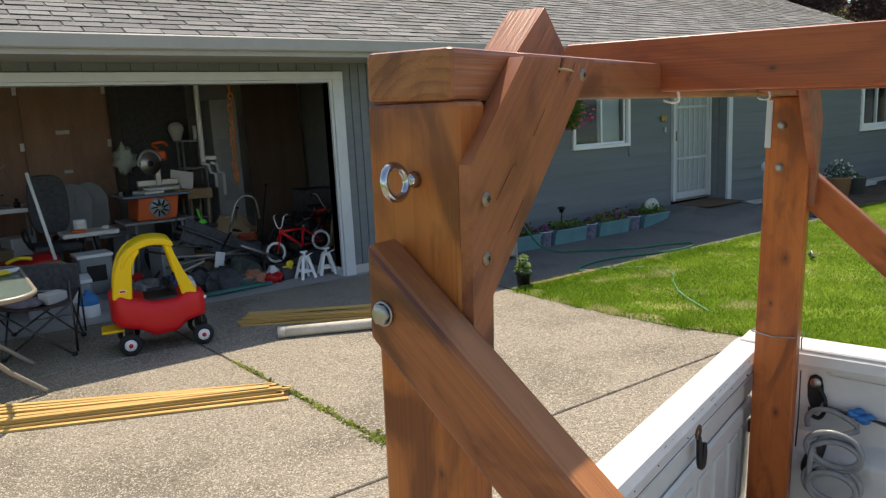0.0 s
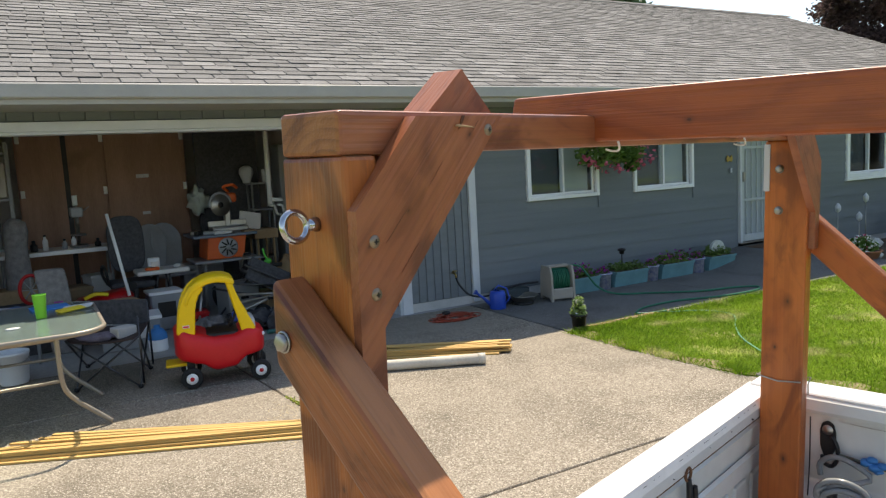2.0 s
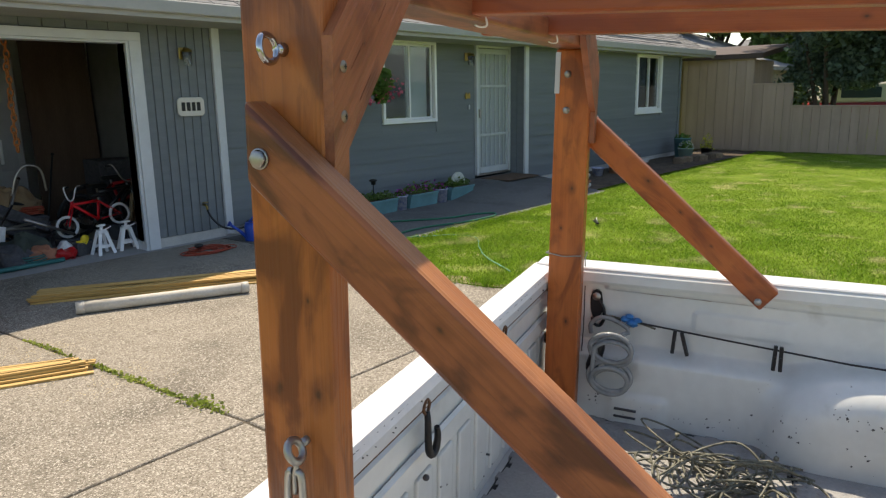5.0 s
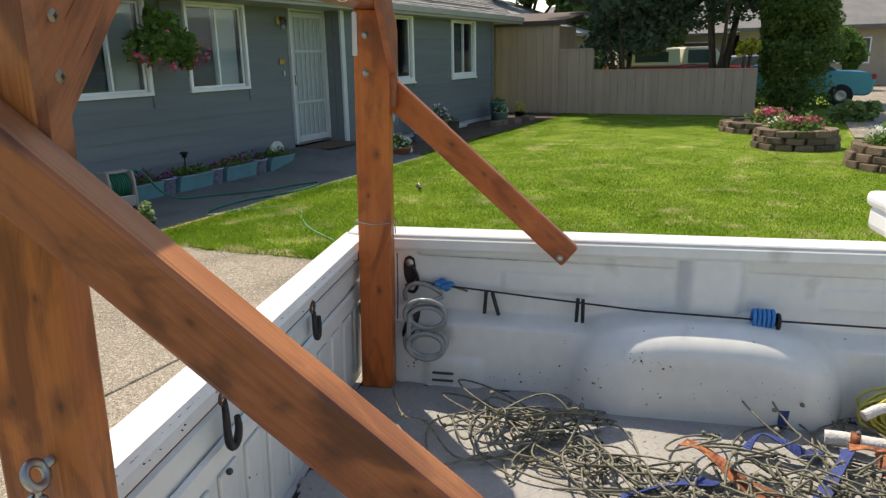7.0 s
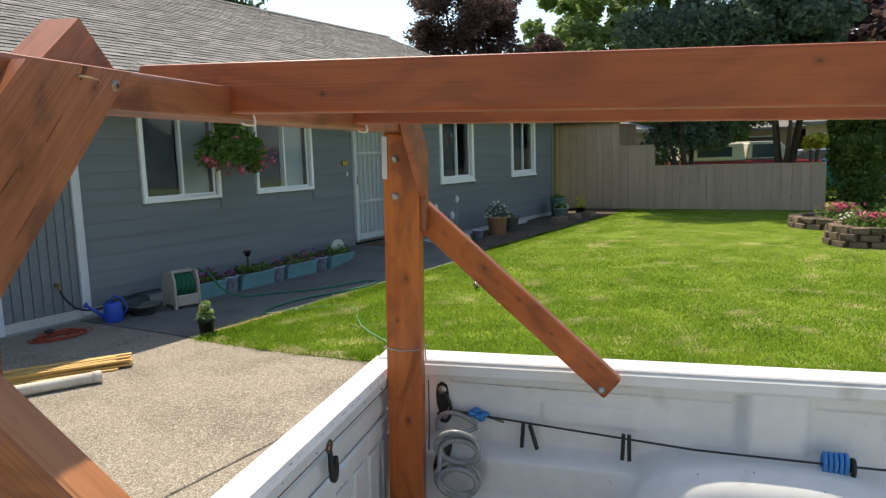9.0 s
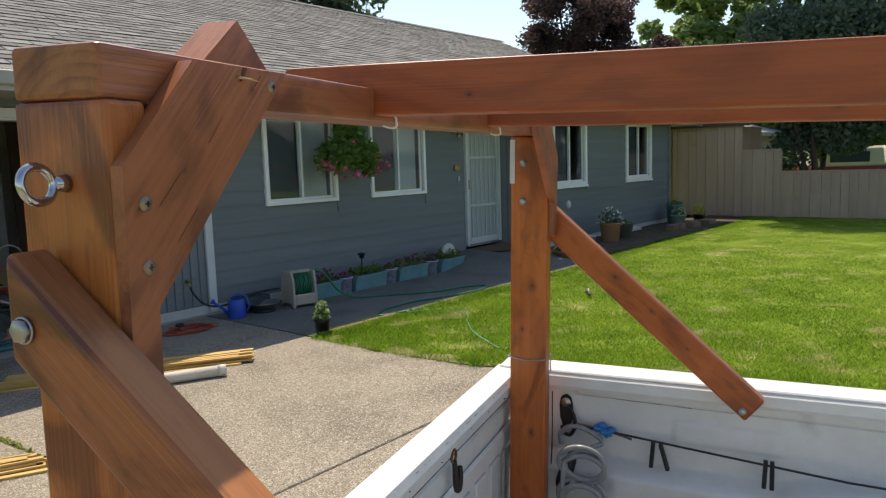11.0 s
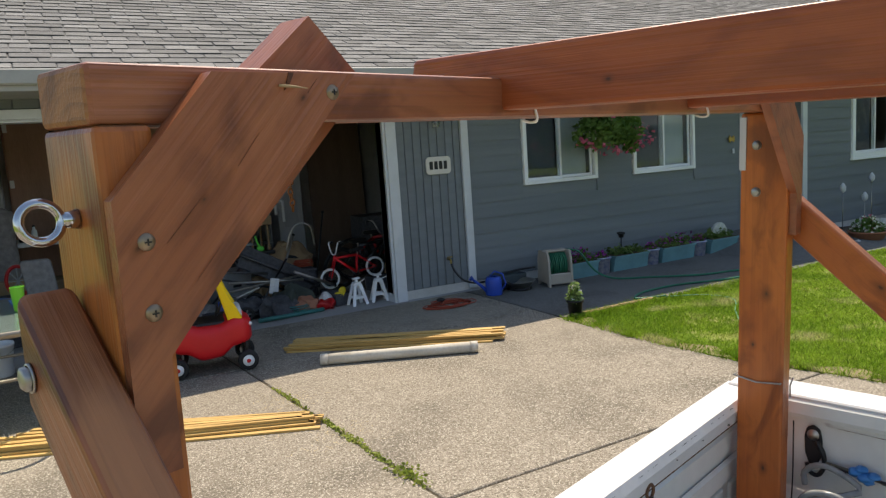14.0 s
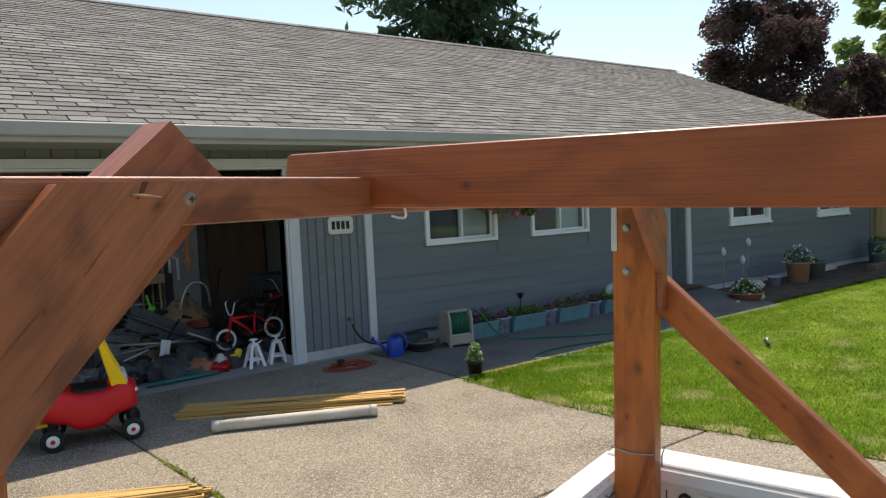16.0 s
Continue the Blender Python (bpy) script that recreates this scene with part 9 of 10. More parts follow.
# gray bin cabinet and plywood sheet at the back
box_thing("metal_cabinet", -0.42, 9.9, GF, 0.36, 0.4, 2.05, M_GREYMETAL, "tall gray metal cabinet with a scuffed door", "cabinet", 0, 0.01, "", None, M_GREYPL)
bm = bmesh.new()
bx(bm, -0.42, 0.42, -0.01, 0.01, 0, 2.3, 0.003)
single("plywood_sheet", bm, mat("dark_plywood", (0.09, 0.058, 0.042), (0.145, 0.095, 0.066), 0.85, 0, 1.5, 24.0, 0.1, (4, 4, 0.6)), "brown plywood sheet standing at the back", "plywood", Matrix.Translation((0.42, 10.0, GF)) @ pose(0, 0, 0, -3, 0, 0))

# hanging orange chain
ch = thing("hanging_chain", pose(0, 0, 0), "rust-orange chain hanging from the ceiling", "chain")
lk = bmesh.new()
tube(lk, [(0.024 * math.cos(t), 0, 0.042 * math.sin(t)) for t in (6.2832 * q / 14 for q in range(14))], 0.0095, 6, True)
lk_me = mesh_of("link", lk, plain("orange_chain_paint", (0.50, 0.17, 0.05), 0.6, 0.2, var=0.2))
for k in range(22):
    z = 2.40 - 0.063 * k
    part("link", lk_me, None, ch, "", Matrix.Translation((-0.83 - 0.022 * (2.42 - z) + 0.008 * math.sin(k * 1.3), 8.2, z)) @ Matrix.Rotation(radians(90 * (k % 2) + 12 * math.sin(k * 2.1)), 4, "Z") @ Matrix.Rotation(radians(10 * math.sin(k)), 4, "Y"))


def bicycle(m, wr, wb_, frame_m, tyre_m, label, bar_m, s=1.0):
    """Local x runs from the rear wheel's hub to the front; z up from the ground."""
    b = thing("bicycle", m, label, "bicycle", "bicycles in the garage")
    for xx in (0.0, wb_):
        bm = bmesh.new()
        tube(bm, [(wr * math.cos(t), 0, wr * math.sin(t)) for t in (6.2832 * q / 32 for q in range(32))], 0.020 * s, 8, True)
        w = part("wheel", bm, tyre_m, b, "", Matrix.Translation((xx, 0, wr + 0.02 * s)))
        bm = bmesh.new()
        tube(bm, [((wr - 0.026 * s) * math.cos(t), 0, (wr - 0.026 * s) * math.sin(t)) for t in (6.2832 * q / 28 for q in range(28))], 0.007, 6, True)
        part("rim", bm, M_BLACK, w)
        bm = bmesh.new()
        for k in range(14):
            a = 6.2832 * k / 14
            tube(bm, [(0.012 * math.cos(a + 1), 0.018 * (-1) ** k, 0.012 * math.sin(a + 1)), ((wr - 0.026 * s) * math.cos(a), 0, (wr - 0.026 * s) * math.sin(a))], 0.0016, 4)
        part("spokes", bm, M_DARKSTEEL, w)
        bm = bmesh.new()
        tube(bm, [(0, -0.05, 0), (0, 0.05, 0)], 0.016, 10)
        part("hub", bm, M_DARKSTEEL, w)
    z0 = wr + 0.02 * s
    bbx, bbz = wb_ * 0.42, z0 * 0.95
    st = (wb_ * 0.33, z0 + 0.24 * s)
    hd = (wb_ - 0.14 * s, z0 + 0.27 * s)
    fr = part("frame", (lambda q: ([tube(q, [(a[0], 0, a[1]), (c[0], 0, c[1])], r, 10) for a, c, r in ((st, hd, 0.019 * s), ((bbx, bbz), hd, 0.021 * s), ((bbx, bbz), st, 0.018 * s), ((hd[0] - 0.01, hd[1] + 0.05 * s), (hd[0] + 0.02, hd[1] - 0.05 * s), 0.02 * s))], q)[1])(bmesh.new()), frame_m, b)
    for sy in (-1, 1):
        tubepart("stay", [(bbx, sy * 0.02, bbz), (0, sy * 0.045, z0), (st[0], sy * 0.015, st[1])], 0.009 * s, frame_m, b)
        tubepart("fork_leg", [(hd[0] + 0.015, sy * 0.03, hd[1] - 0.04 * s), (wb_, sy * 0.045, z0)], 0.011 * s, frame_m, b)
    bm = bmesh.new()
    bx(bm, st[0] - 0.12 * s, st[0] + 0.10 * s, -0.05 * s, 0.05 * s, st[1] + 0.05 * s, st[1] + 0.10 * s, 0.02 * s, 3)
    part("saddle", bm, M_BLACK, b)
    tubepart("seat_post", [(st[0], 0, st[1] - 0.02), (st[0] - 0.015, 0, st[1] + 0.07 * s)], 0.012 * s, M_STEEL, b)
    hb = tubepart("handlebar", smooth_path([(hd[0] - 0.10 * s, -0.24 * s, hd[1] + 0.22 * s), (hd[0] - 0.03 * s, -0.20 * s, hd[1] + 0.22 * s), (hd[0], -0.08 * s, hd[1] + 0.07 * s), (hd[0], 0.08 * s, hd[1] + 0.07 * s), (hd[0] - 0.03 * s, 0.20 * s, hd[1] + 0.22 * s), (hd[0] - 0.10 * s, 0.24 * s, hd[1] + 0.22 * s)], 5), 0.010 * s, bar_m, b)
    for sy in (-1, 1):
        tubepart("grip", [(hd[0] - 0.03 * s, sy * 0.215 * s, hd[1] + 0.222 * s), (hd[0] - 0.11 * s, sy * 0.245 * s, hd[1] + 0.22 * s)], 0.015 * s, M_BLACK, hb)
    bm = bmesh.new()
    lathe(bm, [(0, -0.004), (0.05 * s, -0.004), (0.055 * s, 0), (0.05 * s, 0.004), (0, 0.004)], 20)
    part("chainring", bm, M_DARKSTEEL, b, "", Matrix.Translation((bbx, -0.03, bbz)) @ Matrix.Rotation(radians(90), 4, "X"))
    tubepart("crank", [(bbx + 0.07 * s, -0.05, bbz - 0.07 * s), (bbx, -0.045, bbz), (bbx, 0.045, bbz), (bbx - 0.07 * s, 0.05, bbz + 0.07 * s)], 0.008 * s, M_DARKSTEEL, b, 6)
    for sx, sy in ((0.07, -1), (-0.07, 1)):
        bm = bmesh.new()
        bx(bm, bbx + sx * s - 0.025, bbx + sx * s + 0.025, sy * 0.05 - 0.035 + sy * 0.035, sy * 0.05 + 0.035 + sy * 0.035, bbz - sx * s - 0.008, bbz - sx * s + 0.008, 0.003)
        part("pedal", bm, M_BLACK, b)
    return b


# the red child's bike stands with its front wheel to the street side, tipped up at the back
bicycle(Matrix.Translation((0.02, 7.92, 0.185)) @ Matrix.Rotation(radians(180), 4, "Z") @ Matrix.Rotation(radians(7), 4, "Y") @ Matrix.Rotation(radians(6), 4, "X"), 0.105, 0.58, M_BIKERED, M_TRIM_WHITE, "red child's bicycle with white tyres", M_TRIM_WHITE, 0.8)
box_thing("carton", 0.06, 7.98, GF, 0.26, 0.2, 0.178, M_FABRIC_D, "dark carton under the small bicycle", "carton", 8)
box_thing("carton", -0.56, 7.94, GF, 0.24, 0.2, 0.105, M_FABRIC_D, "low dark carton under the small bicycle", "carton", -5)
bicycle(pose(-0.25, 8.42, GF, 4, 0, 12), 0.24, 0.82, M_DARKSTEEL, M_RUBBER, "dark bicycle with silver handlebar parked in the garage", M_STEEL, 1.0)
bicycle(pose(0.10, 8.85, GF, -3, 0, -6), 0.26, 0.88, M_RED, M_RUBBER, "red bicycle parked against the garage wall", M_STEEL, 1.05)
bicycle(pose(-0.85, 8.62, GF, 5, 0, 170), 0.22, 0.75, M_BLACK, M_RUBBER, "black bicycle in the garage clutter", M_STEEL, 0.95)

# jack stands
for x, y, rz in ((-0.49, 7.34, 8), (-0.22, 7.36, -12)):
    js = thing("jack_stand", pose(x, y, GF, 0, 0, rz), "white pressed-steel jack stand", "jack stand", "jack stands by the door")
    for sx in (-1, 1):
        for sy in (-1, 1):
            m, ln = along((sx * 0.085, sy * 0.07, 0.0), (sx * 0.03, sy * 0.025, 0.235), (-sx, 0, 0))
            bm = bmesh.new()
            bx(bm, 0.0, ln, -0.018, 0.018, -0.004, 0.004, 0.001)
            part("leg", bm, M_TRIM_WHITE, js, "", m)
    for sy in (-1, 1):
        boxpart("brace_plate", js, M_TRIM_WHITE, -0.065, 0.065, sy * 0.052 - 0.003, sy * 0.052 + 0.003, 0.07, 0.10, 0.002)
    boxpart("collar", js, M_TRIM_WHITE, -0.04, 0.04, -0.035, 0.035, 0.215, 0.255, 0.006)
    boxpart("ratchet_post", js, M_TRIM_WHITE, -0.014, 0.014, -0.012, 0.012, 0.23, 0.30, 0.003)
    boxpart("saddle", js, M_TRIM_WHITE, -0.045, 0.045, -0.02, 0.02, 0.285, 0.305, 0.006)
    tubepart("lever", [(0.02, 0, 0.24), (0.11, 0, 0.27)], 0.007, M_TRIM_WHITE, js)
# glove, rags
gl = thing("work_glove", pose(-0.62, 7.44, GF), "yellow rubber work glove propped on a box", "glove")
bm = bmesh.new()
ball(bm, (0, 0, 0.17), 0.045, 0.02, 0.04)
part("palm", bm, M_YEL, gl)
for k in range(4):
    a = radians(200 + 28 * k)
    tubepart("finger", [(-0.01 + 0.012 * k, 0, 0.15), (-0.02 + 0.075 * math.cos(a), -0.01, 0.165 + 0.075 * math.sin(a) * 0.7)], 0.010, M_YEL, gl, 8)
box_thing("carton", -0.62, 7.50, GF, 0.22, 0.14, 0.135, M_FABRIC_D, "dark box by the jack stands", "box", 12)


def rag(x, y, r, h, material, label, seed):
    bm = bmesh.new()
    ball(bm, (0, 0, h * 0.42), r, r * 0.8, h * 0.6, 4, 0.0)
    for v in bm.verts:
        q = v.co * (6.0 / max(r, 0.1) * 0.18) + Vector((seed * 3.1, seed, 0))
        v.co += Vector((noise.noise(q * 1.7), noise.noise(q * 1.7 + Vector((5, 2, 1))), noise.noise(q * 2.3 + Vector((1, 7, 3))) * 0.8)) * r * 0.45
        v.co.z = max(0.0, v.co.z)
    single("rag", bm, material, label, "rag", pose(x, y, GF))


rag(-0.86, 7.42, 0.13, 0.10, M_RED, "crumpled red-orange rag on the garage floor", 1)
rag(-1.05, 7.46, 0.14, 0.16, M_TERRA, "rust-colored cloth heap on the garage floor", 2)
rag(-0.80, 7.50, 0.07, 0.18, M_PAPER, "white paper scrap on a red rag", 3)
rag(-1.35, 7.50, 0.22, 0.20, M_FABRIC_D, "dark cloth heap on the garage floor", 4)
rag(-1.70, 7.60, 0.25, 0.22, M_FABRIC_D, "dark jacket heap on the garage floor", 5)
rag(-0.78, 8.80, 0.28, 0.62, M_CARD, "brown cloth thrown over boxes", 6)
rag(-2.05, 7.75, 0.20, 0.15, M_FABRIC_G, "gray cloth heap on the garage floor", 7)
rag(-1.15, 7.60, 0.20, 0.28, plain("dull_green_cloth", (0.05, 0.06, 0.05), 0.95), "dull green bag on the garage floor", 8)
tubepart("bar", [(-1.62, 7.24, 0.035), (-0.90, 7.30, 0.03)], 0.022, M_TARP, thing("rolled_tarp", pose(0, 0, 0), "teal rolled tarp on the garage floor", "tarp"), 10)
# folded stroller frames and boards
st_ = thing("folded_stroller", pose(0, 0, GF), "folded black stroller with metal frame bars", "stroller")
for a, b, r, mt in (((-1.60, 8.00, 0.66), (-0.70, 7.95, 0.16), 0.016, M_DARKSTEEL), ((-1.62, 8.15, 0.60), (-0.72, 8.1, 0.10), 0.016, M_DARKSTEEL), ((-1.75, 7.85, 0.36), (-0.95, 7.75, 0.30), 0.014, M_STEEL), ((-1.80, 7.95, 0.24), (-0.92, 7.85, 0.34), 0.014, M_STEEL), ((-1.95, 8.0, 0.50), (-1.30, 7.9, 0.40), 0.013, M_DARKSTEEL), ((-1.50, 7.75, 0.02), (-1.05, 8.0, 0.52), 0.012, M_DARKSTEEL)):
    tubepart("frame_bar", [a, b], r, mt, st_)
m, ln = along((-1.55, 8.06, 0.62), (-0.74, 8.02, 0.16), (0, 0.4, 1))
bm = bmesh.new()
bx(bm, 0, ln, -0.14, 0.14, -0.02, 0.02, 0.015, 2)
part("seat_fabric", bm, M_FABRIC_D, st_, "", m)
for x, z in ((-1.70, 0.10), (-1.05, 0.10), (-1.5, 0.12)):
    bm = bmesh.new()
    tube(bm, [(x + 0.09 * math.cos(t), 7.80, z + 0.09 * math.sin(t)) for t in (6.2832 * q / 20 for q in range(20))], 0.018, 8, True)
    part("wheel", bm, M_RUBBER, st_)
tubepart("push_bar", smooth_path([(-1.00, 8.12, 0.60), (-0.93, 8.10, 0.82), (-0.82, 8.1, 0.90), (-0.70, 8.1, 0.84), (-0.66, 8.12, 0.62)], 5), 0.012, M_STEEL, st_)
bm = bmesh.new()
bx(bm, -0.05, 0.05, -0.004, 0.004, 0, 0.17, 0.001)
single("paper_tag", bm, M_PAPER, "white paper tag hanging on a bar", "tag", Matrix.Translation((-1.31, 7.72, 0.20)) @ pose(0, 0, 0, -10, 14, 0))
nb = thing("cable_spool", pose(-1.20, 8.6, GF), "neon green cord tool standing in clutter", "tool")
tubepart("stem", smooth_path([(0.03, 0, 0.0), (0.02, 0, 0.58), (0.0, 0, 0.66), (-0.02, 0, 0.76)], 4), 0.014, M_NEON, nb)
bm = bmesh.new()
ball(bm, (0.03, 0, 0.60), 0.05, 0.03, 0.035)
part("head", bm, M_NEON, nb)
for x, y, w, d, h, mt, lb in ((0.62, 9.3, 0.5, 0.5, 0.8, M_FABRIC_D, "dark covered box by the garage wall"), (0.65, 9.3, 0.42, 0.42, 0.0, M_GREYPL, ""), (-1.75, 9.7, 0.5, 0.4, 0.55, M_GREYPL, "gray tote under the saw"), (-4.9, 8.7, 0.6, 0.5, 0.7, M_CARD, "large brown carton by the garage wall"), (-5.5, 8.2, 0.6, 0.6, 1.0, M_FABRIC_D, "dark covered box by the garage wall")):
    if h:
        box_thing("carton", x, y, GF, w, d, h, mt, lb, "carton", rnd.uniform(-6, 6), 0.01)
# scattered clutter on the garage floor
rnd = random.Random(52)
BARS = ((-2.10, 7.85, 0.05, -1.45, 7.70, 0.30), (-1.95, 8.15, 0.42, -1.15, 7.90, 0.20), (-1.40, 7.62, 0.06, -0.80, 7.72, 0.22), (-1.15, 8.25, 0.05, -0.85, 8.30, 0.75), (-1.85, 8.35, 0.06, -1.35, 8.30, 0.62), (-0.95, 7.95, 0.05, -0.35, 8.05, 0.40), (-2.15, 8.0, 0.06, -2.0, 8.30, 0.58), (-1.70, 7.45, 0.03, -1.20, 7.60, 0.12), (-0.55, 8.55, 0.05, -0.30, 8.75, 0.95), (-1.05, 7.75, 0.40, -0.55, 7.85, 0.16))
for k, b in enumerate(BARS):
    t_ = thing("metal_bar", pose(0, 0, GF), ("bright tubular metal bar lying in the clutter", "dark tubular frame piece leaning in the clutter")[k % 2], "metal bar", "bars in the garage clutter")
    tubepart("tube", [b[:3], b[3:]], 0.012 if k % 3 else 0.016, (M_STEEL, M_DARKSTEEL, M_BLACK)[k % 3], t_)
    bm = bmesh.new()
    ball(bm, b[3:], 0.019)
    part("end_cap", bm, M_RUBBER, t_)
for k, (x, y, w, d, h, mt, lb) in enumerate((
        (-1.95, 7.62, 0.30, 0.20, 0.12, M_FABRIC_D, "black tool case on the garage floor"), (-1.55, 7.85, 0.34, 0.24, 0.16, M_GREYPL, "gray plastic crate in the clutter"),
        (-1.20, 8.35, 0.30, 0.26, 0.30, M_CARD, "worn cardboard box in the clutter"), (-0.80, 8.35, 0.34, 0.26, 0.34, M_FABRIC_D, "dark storage box in the clutter"),
        (-1.60, 8.45, 0.40, 0.30, 0.42, M_GREYPL, "gray storage tote in the clutter"), (-2.15, 8.15, 0.26, 0.22, 0.20, M_RED, "red tool box under the folding table"),
        (-3.30, 9.55, 0.40, 0.36, 0.45, M_CARD, "brown carton under the workbench"), (-3.72, 9.60, 0.34, 0.36, 0.36, M_GREYPL, "gray tote under the workbench"), (-2.98, 9.75, 0.26, 0.3, 0.55, M_PALECARD, "tall pale carton under the workbench"),
        (0.55, 8.10, 0.30, 0.30, 0.35, M_FABRIC_D, "dark bag by the garage side wall"), (-1.35, 8.95, 0.42, 0.36, 0.34, M_FABRIC_G, "gray bag under the table saw"))):
    b_ = box_thing("storage_box", x, y, GF, w, d, h, mt, lb, "box", rnd.uniform(-18, 18), 0.014)
    boxpart("rim", b_, mt, -w / 2 - 0.008, w / 2 + 0.008, -d / 2 - 0.008, d / 2 + 0.008, h - 0.035, h - 0.012, 0.004)
    boxpart("handle", b_, M_BLACK, -0.05, 0.05, -d / 2 - 0.016, -d / 2 + 0.002, h * 0.55, h * 0.62, 0.004)
for x, y, z, r, mt, lb in ((-1.85, 7.55, 0.125, 0.10, M_BLACKHOSE, "black cable coil on a tool case"), (-1.15, 7.40, 0.004, 0.12, M_TARP, "teal cord coil on the garage floor"), (-0.75, 8.33, 0.344, 0.11, M_ORANGE, "orange cord coil on a storage box"), (-2.05, 7.45, 0.004, 0.13, M_BLACKHOSE, "black hose coil on the garage floor")):
    bm = bmesh.new()
    tube(bm, smooth_path([(x + r * (1 + 0.12 * math.sin(1.7 * t)) * math.cos(t), y + r * 0.8 * (1 + 0.1 * math.cos(2.3 * t)) * math.sin(t), z + GF + 0.010 + 0.0035 * t) for t in (0.7 * q for q in range(36))], 3), 0.007, 6)
    single("cord_coil", bm, mt, lb, "cord")
for x, y, z in ((-1.70, 7.40, 0.0), (-1.00, 8.15, 0.0), (-0.45, 8.15, 0.0)):
    w = thing("small_wheel", pose(x, y, GF + z + 0.085, 12, 0, rnd.uniform(-30, 30)), "small black spoked wheel lying in the clutter", "wheel", "loose wheels")
    bm = bmesh.new()
    tube(bm, [(0.068 * math.cos(t), 0, 0.068 * math.sin(t)) for t in (6.2832 * q / 22 for q in range(22))], 0.017, 8, True)
    part("tyre", bm, M_RUBBER, w)
    for q in range(5):
        tubepart("spoke", [(0, 0, 0), (0.06 * math.cos(q * 1.2566), 0, 0.06 * math.sin(q * 1.2566))], 0.006, M_GREYPL, w, 6)
# leaning lumber near the right jamb
for k, (x0, x1) in enumerate(((0.35, 0.62), (0.45, 0.75))):
    board("plank", thing("leaning_plank", pose(0, 0, 0), "raw plank leaning by the bicycles", "plank", "leaning planks"), M_STUD, (x0, 8.45 + 0.1 * k, GF), (x1, 8.62 + 0.1 * k, 0.95), (0, 1, 0), 0.06, 0.02)

# ---- patio table and camp chair on the driveway ----
M_FRAME = plain("taupe_metal", (0.30, 0.265, 0.215), 0.4, 0.3, var=0.08)
pt = thing("patio_table", pose(0, 0, 0), "taupe metal patio table with a frosted glass top", "table")


def round_rect(x0, x1, y0, y1, r, n=8):
    out = []
    for cx, cy, a0 in ((x1 - r, y1 - r, 0), (x0 + r, y1 - r, 90), (x0 + r, y0 + r, 180), (x1 - r, y0 + r, 270)):
        out += [(cx + r * math.cos(radians(a0 + 90 * k / n)), cy + r * math.sin(radians(a0 + 90 * k / n))) for k in range(n + 1)]
    return out


M_TABLEGLASS = mat("pebbled_table_glass", (0.20, 0.27, 0.25), (0.30, 0.38, 0.36), 0.10, 0, 30, 160, 0.10, trans=0.55, spec=0.6)
bm = bmesh.new()
prism(bm, round_rect(-4.83, -3.265, 4.985, 6.36, 0.22), "z", 0.722, 0.729)
part("glass_top", bm, M_TABLEGLASS, pt, "greenish pebbled glass top").visible_shadow = False
bm = bmesh.new()
tube(bm, [(x, y, 0.716) for x, y in round_rect(-4.84, -3.255, 4.975, 6.37, 0.23)], 0.0165, 8, True)
part("rim", bm, M_FRAME, pt)
for cx, cy, fx, fy in ((-3.54, 5.30, -3.26, 5.33), (-3.54, 6.05, -3.26, 6.05), (-4.55, 5.30, -4.83, 5.33), (-4.55, 6.05, -4.83, 6.05)):
    tubepart("leg", smooth_path([(cx, cy, 0.70), (cx, cy, 0.55), (cx + 0.01, cy, 0.33), (cx + (fx - cx) * 0.25, cy + (fy - cy) * 0.25, 0.22), (cx + (fx - cx) * 0.65, cy + (fy - cy) * 0.65, 0.11), (fx, fy, 0.017)], 5), 0.016, M_FRAME, pt, 10)
for z in (0.64, 0.36):
    for yy in (5.30, 6.05):
        tubepart("stretcher", [(-3.54, yy, z), (-4.55, yy, z)], 0.011, M_FRAME, pt)
    for xx in (-3.54, -4.55):
        tubepart("stretcher", [(xx, 5.30, z), (xx, 6.05, z)], 0.011, M_FRAME, pt)
tm_ = thing("tumbler", pose(-3.61, 5.73, 0.730), "lime green plastic tumbler on the patio table", "tumbler")
bm = bmesh.new()
lathe(bm, [(0, 0), (0.032, 0), (0.034, 0.005), (0.044, 0.16), (0.046, 0.162), (0.046, 0.168), (0.042, 0.168), (0.031, 0.01), (0, 0.008)], 24)
part("cup", bm, M_LIMECUP, tm_)
for x, y, w, d, rz, mt, lb in ((-3.42, 5.90, 0.17, 0.13, 15, M_YEL, "yellow folded paper on the patio table"), (-3.37, 5.98, 0.20, 0.14, -12, M_PAPER, "printed leaflet on the patio table"), (-3.55, 6.15, 0.26, 0.2, 8, M_CLIPBLUE, "blue folder on the patio table")):
    bm = bmesh.new()
    bx(bm, -w / 2, w / 2, -d / 2, d / 2, 0, 0.012, 0.002)
    for v in bm.verts:
        v.co.z += 0.012 * (v.co.x / w + 0.5) ** 2 if mt is not M_CLIPBLUE else 0
    single("leaflet", bm, mt, lb, "paper", pose(x, y, 0.730, 0, 0, rz))
bm = bmesh.new()
ball(bm, (0, 0, 0.004), 0.045, 0.035, 0.006, 2, 0.3)
single("rag", bm, M_PAPER, "small white scrap on the patio table", "rag", pose(-3.78, 5.42, 0.729))

cc_ = thing("camp_chair", pose(0, 0, 0), "dark folding camp chair with a brown fabric seat", "chair")
A_, B_, C_, D_ = (-3.43, 6.33), (-2.98, 6.10), (-2.83, 6.66), (-3.30, 7.12)
TOPS = [(-3.47, 6.36), (-2.95, 6.13), (-2.80, 6.72), (-3.28, 7.08)]
FEET = [A_, B_, C_, D_]
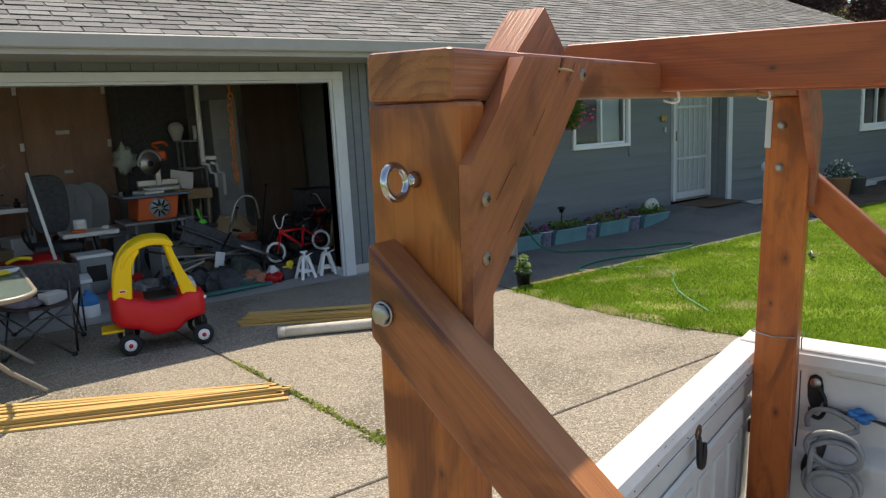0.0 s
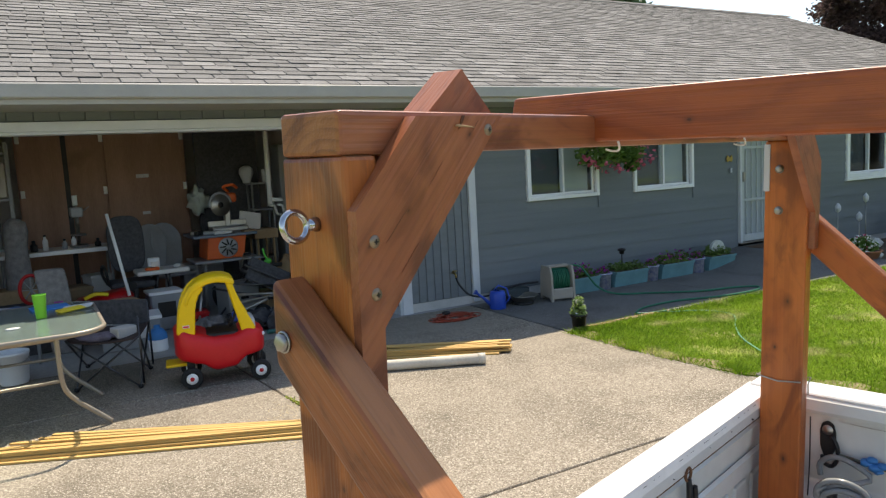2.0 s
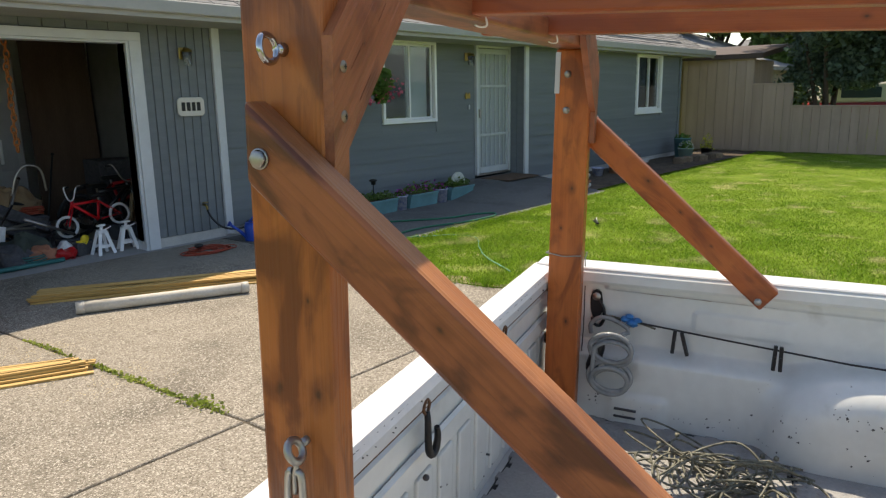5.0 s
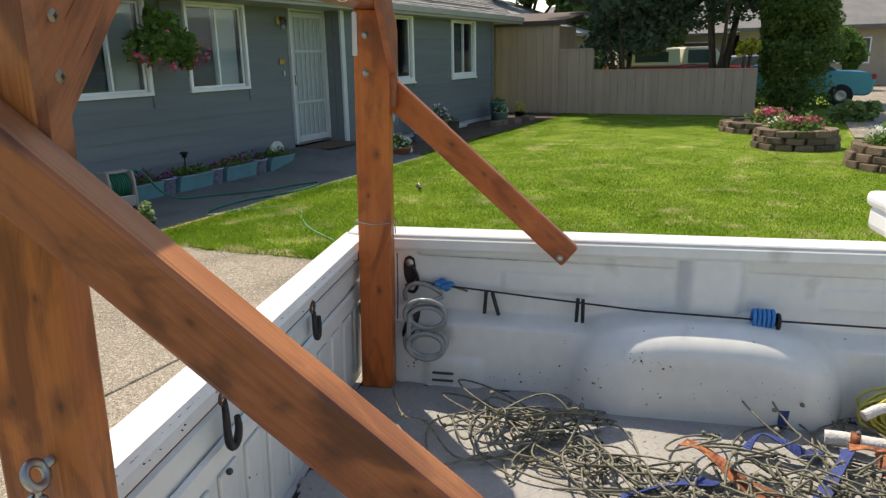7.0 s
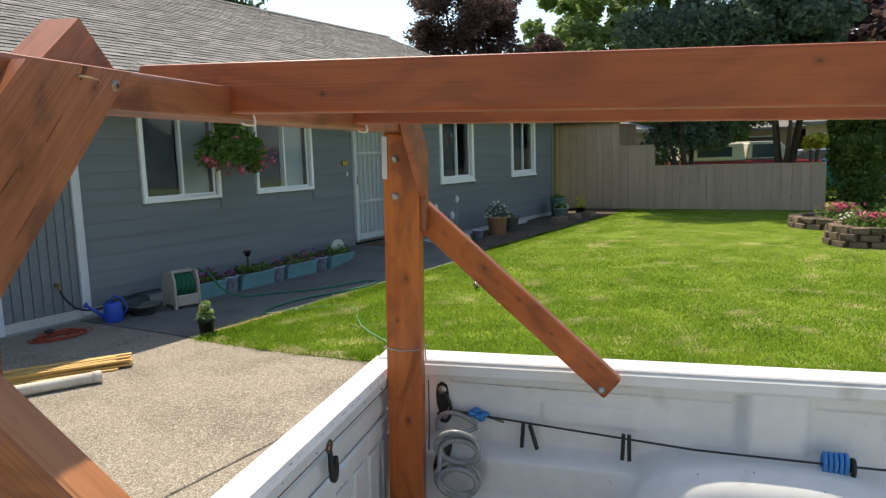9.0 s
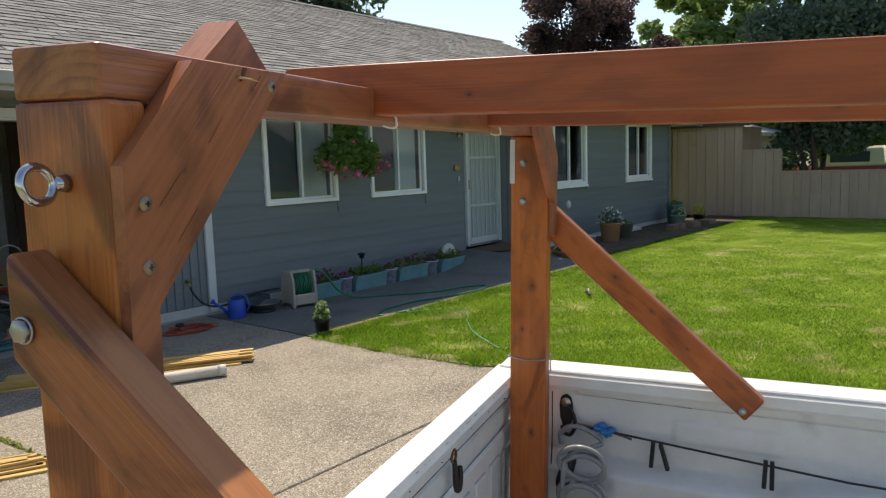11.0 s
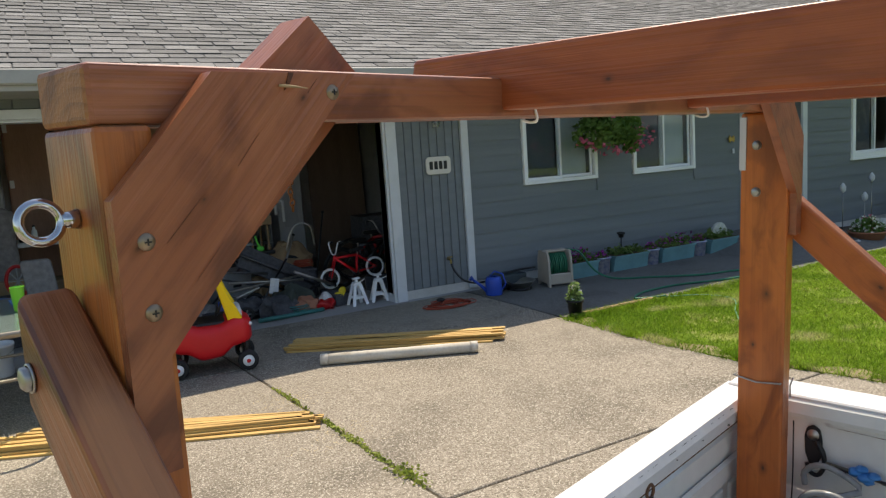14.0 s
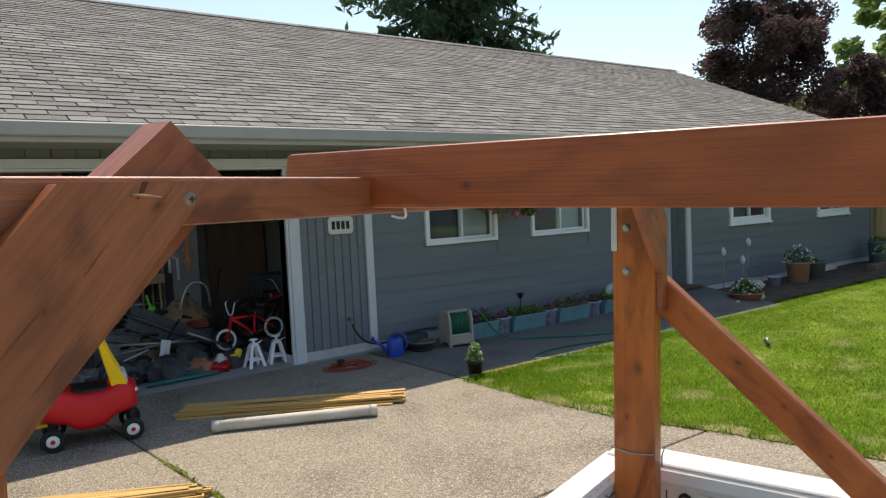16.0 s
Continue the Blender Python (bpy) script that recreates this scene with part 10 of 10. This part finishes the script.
for i in range(4):
    j = (i + 1) % 4
    tubepart("cross_bar", [(*FEET[i], 0.012), (*TOPS[j], 0.42)], 0.008, M_DARKSTEEL, cc_)
    tubepart("cross_bar", [(*FEET[j], 0.012), (*TOPS[i], 0.42)], 0.008, M_DARKSTEEL, cc_)
    bm = bmesh.new()
    ball(bm, (*FEET[i], 0.018), 0.022, 0.022, 0.018)
    part("foot", bm, M_BLACK, cc_)
for i, h in ((1, 0.58), (2, 0.60)):
    tubepart("upright", [(*TOPS[i], 0.03), (*TOPS[i], h)], 0.008, M_DARKSTEEL, cc_)
M_BROWNFAB = mat("brown_fabric", (0.040, 0.026, 0.022), (0.075, 0.05, 0.045), 0.9, 0, 20, 140, 0.2)
bm = bmesh.new()
n = 12
gv = [[None] * (n + 1) for _ in range(n + 1)]
for i in range(n + 1):
    for j in range(n + 1):
        u, w = i / n, j / n
        a = Vector(TOPS[0]).lerp(Vector(TOPS[1]), u)
        b = Vector(TOPS[3]).lerp(Vector(TOPS[2]), u)
        p = a.lerp(b, w)
        gv[i][j] = bm.verts.new((p.x, p.y, 0.42 - 0.07 * math.sin(math.pi * u) ** 0.7 * (0.5 + 0.5 * math.sin(math.pi * w))))
for i in range(n):
    for j in range(n):
        bm.faces.new((gv[i][j], gv[i + 1][j], gv[i + 1][j + 1], gv[i][j + 1])).smooth = True
r = bmesh.ops.extrude_face_region(bm, geom=list(bm.faces))
for v in r["geom"]:
    if isinstance(v, bmesh.types.BMVert):
        v.co.z -= 0.012
bmesh.ops.recalc_face_normals(bm, faces=bm.faces)
part("seat", bm, M_BROWNFAB, cc_)
bm = bmesh.new()
m, ln = along((-2.80, 6.72, 0.50), (-3.28, 7.08, 0.50), (0, 0, 1))
bx(bm, 0, ln, -0.10, 0.12, -0.008, 0.008, 0.004)
bk_ = part("backrest", bm, M_FABRIC_D, cc_, "dark backrest with a pale print", m)
bm = bmesh.new()
for a0, r_ in ((0.0, 0.055), (0.4, 0.04), (0.9, 0.028)):
    tube(bm, [(ln * 0.55 + r_ * 1.5 * math.cos(a0 + t), 0.02 + r_ * math.sin(a0 + t), 0.010) for t in (4.6 * q / 12 for q in range(13))], 0.006, 5)
part("print", bm, M_PAPER, bk_, "pale swirl print")
box_thing("carton", -3.03, 6.50, 0.362, 0.17, 0.13, 0.085, M_PALECARD, "small tan box on the camp chair", "box", 25)
rag_bm = bmesh.new()
ball(rag_bm, (0, 0, 0), 0.17, 0.12, 0.035, 3, 0.5)
single("cloth", rag_bm, mat("purple_gray_cloth", (0.16, 0.12, 0.15), (0.30, 0.25, 0.28), 0.9, 0, 14, 90, 0.3), "purple-gray cloth on the camp chair seat", "cloth", pose(-3.24, 6.50, 0.385))
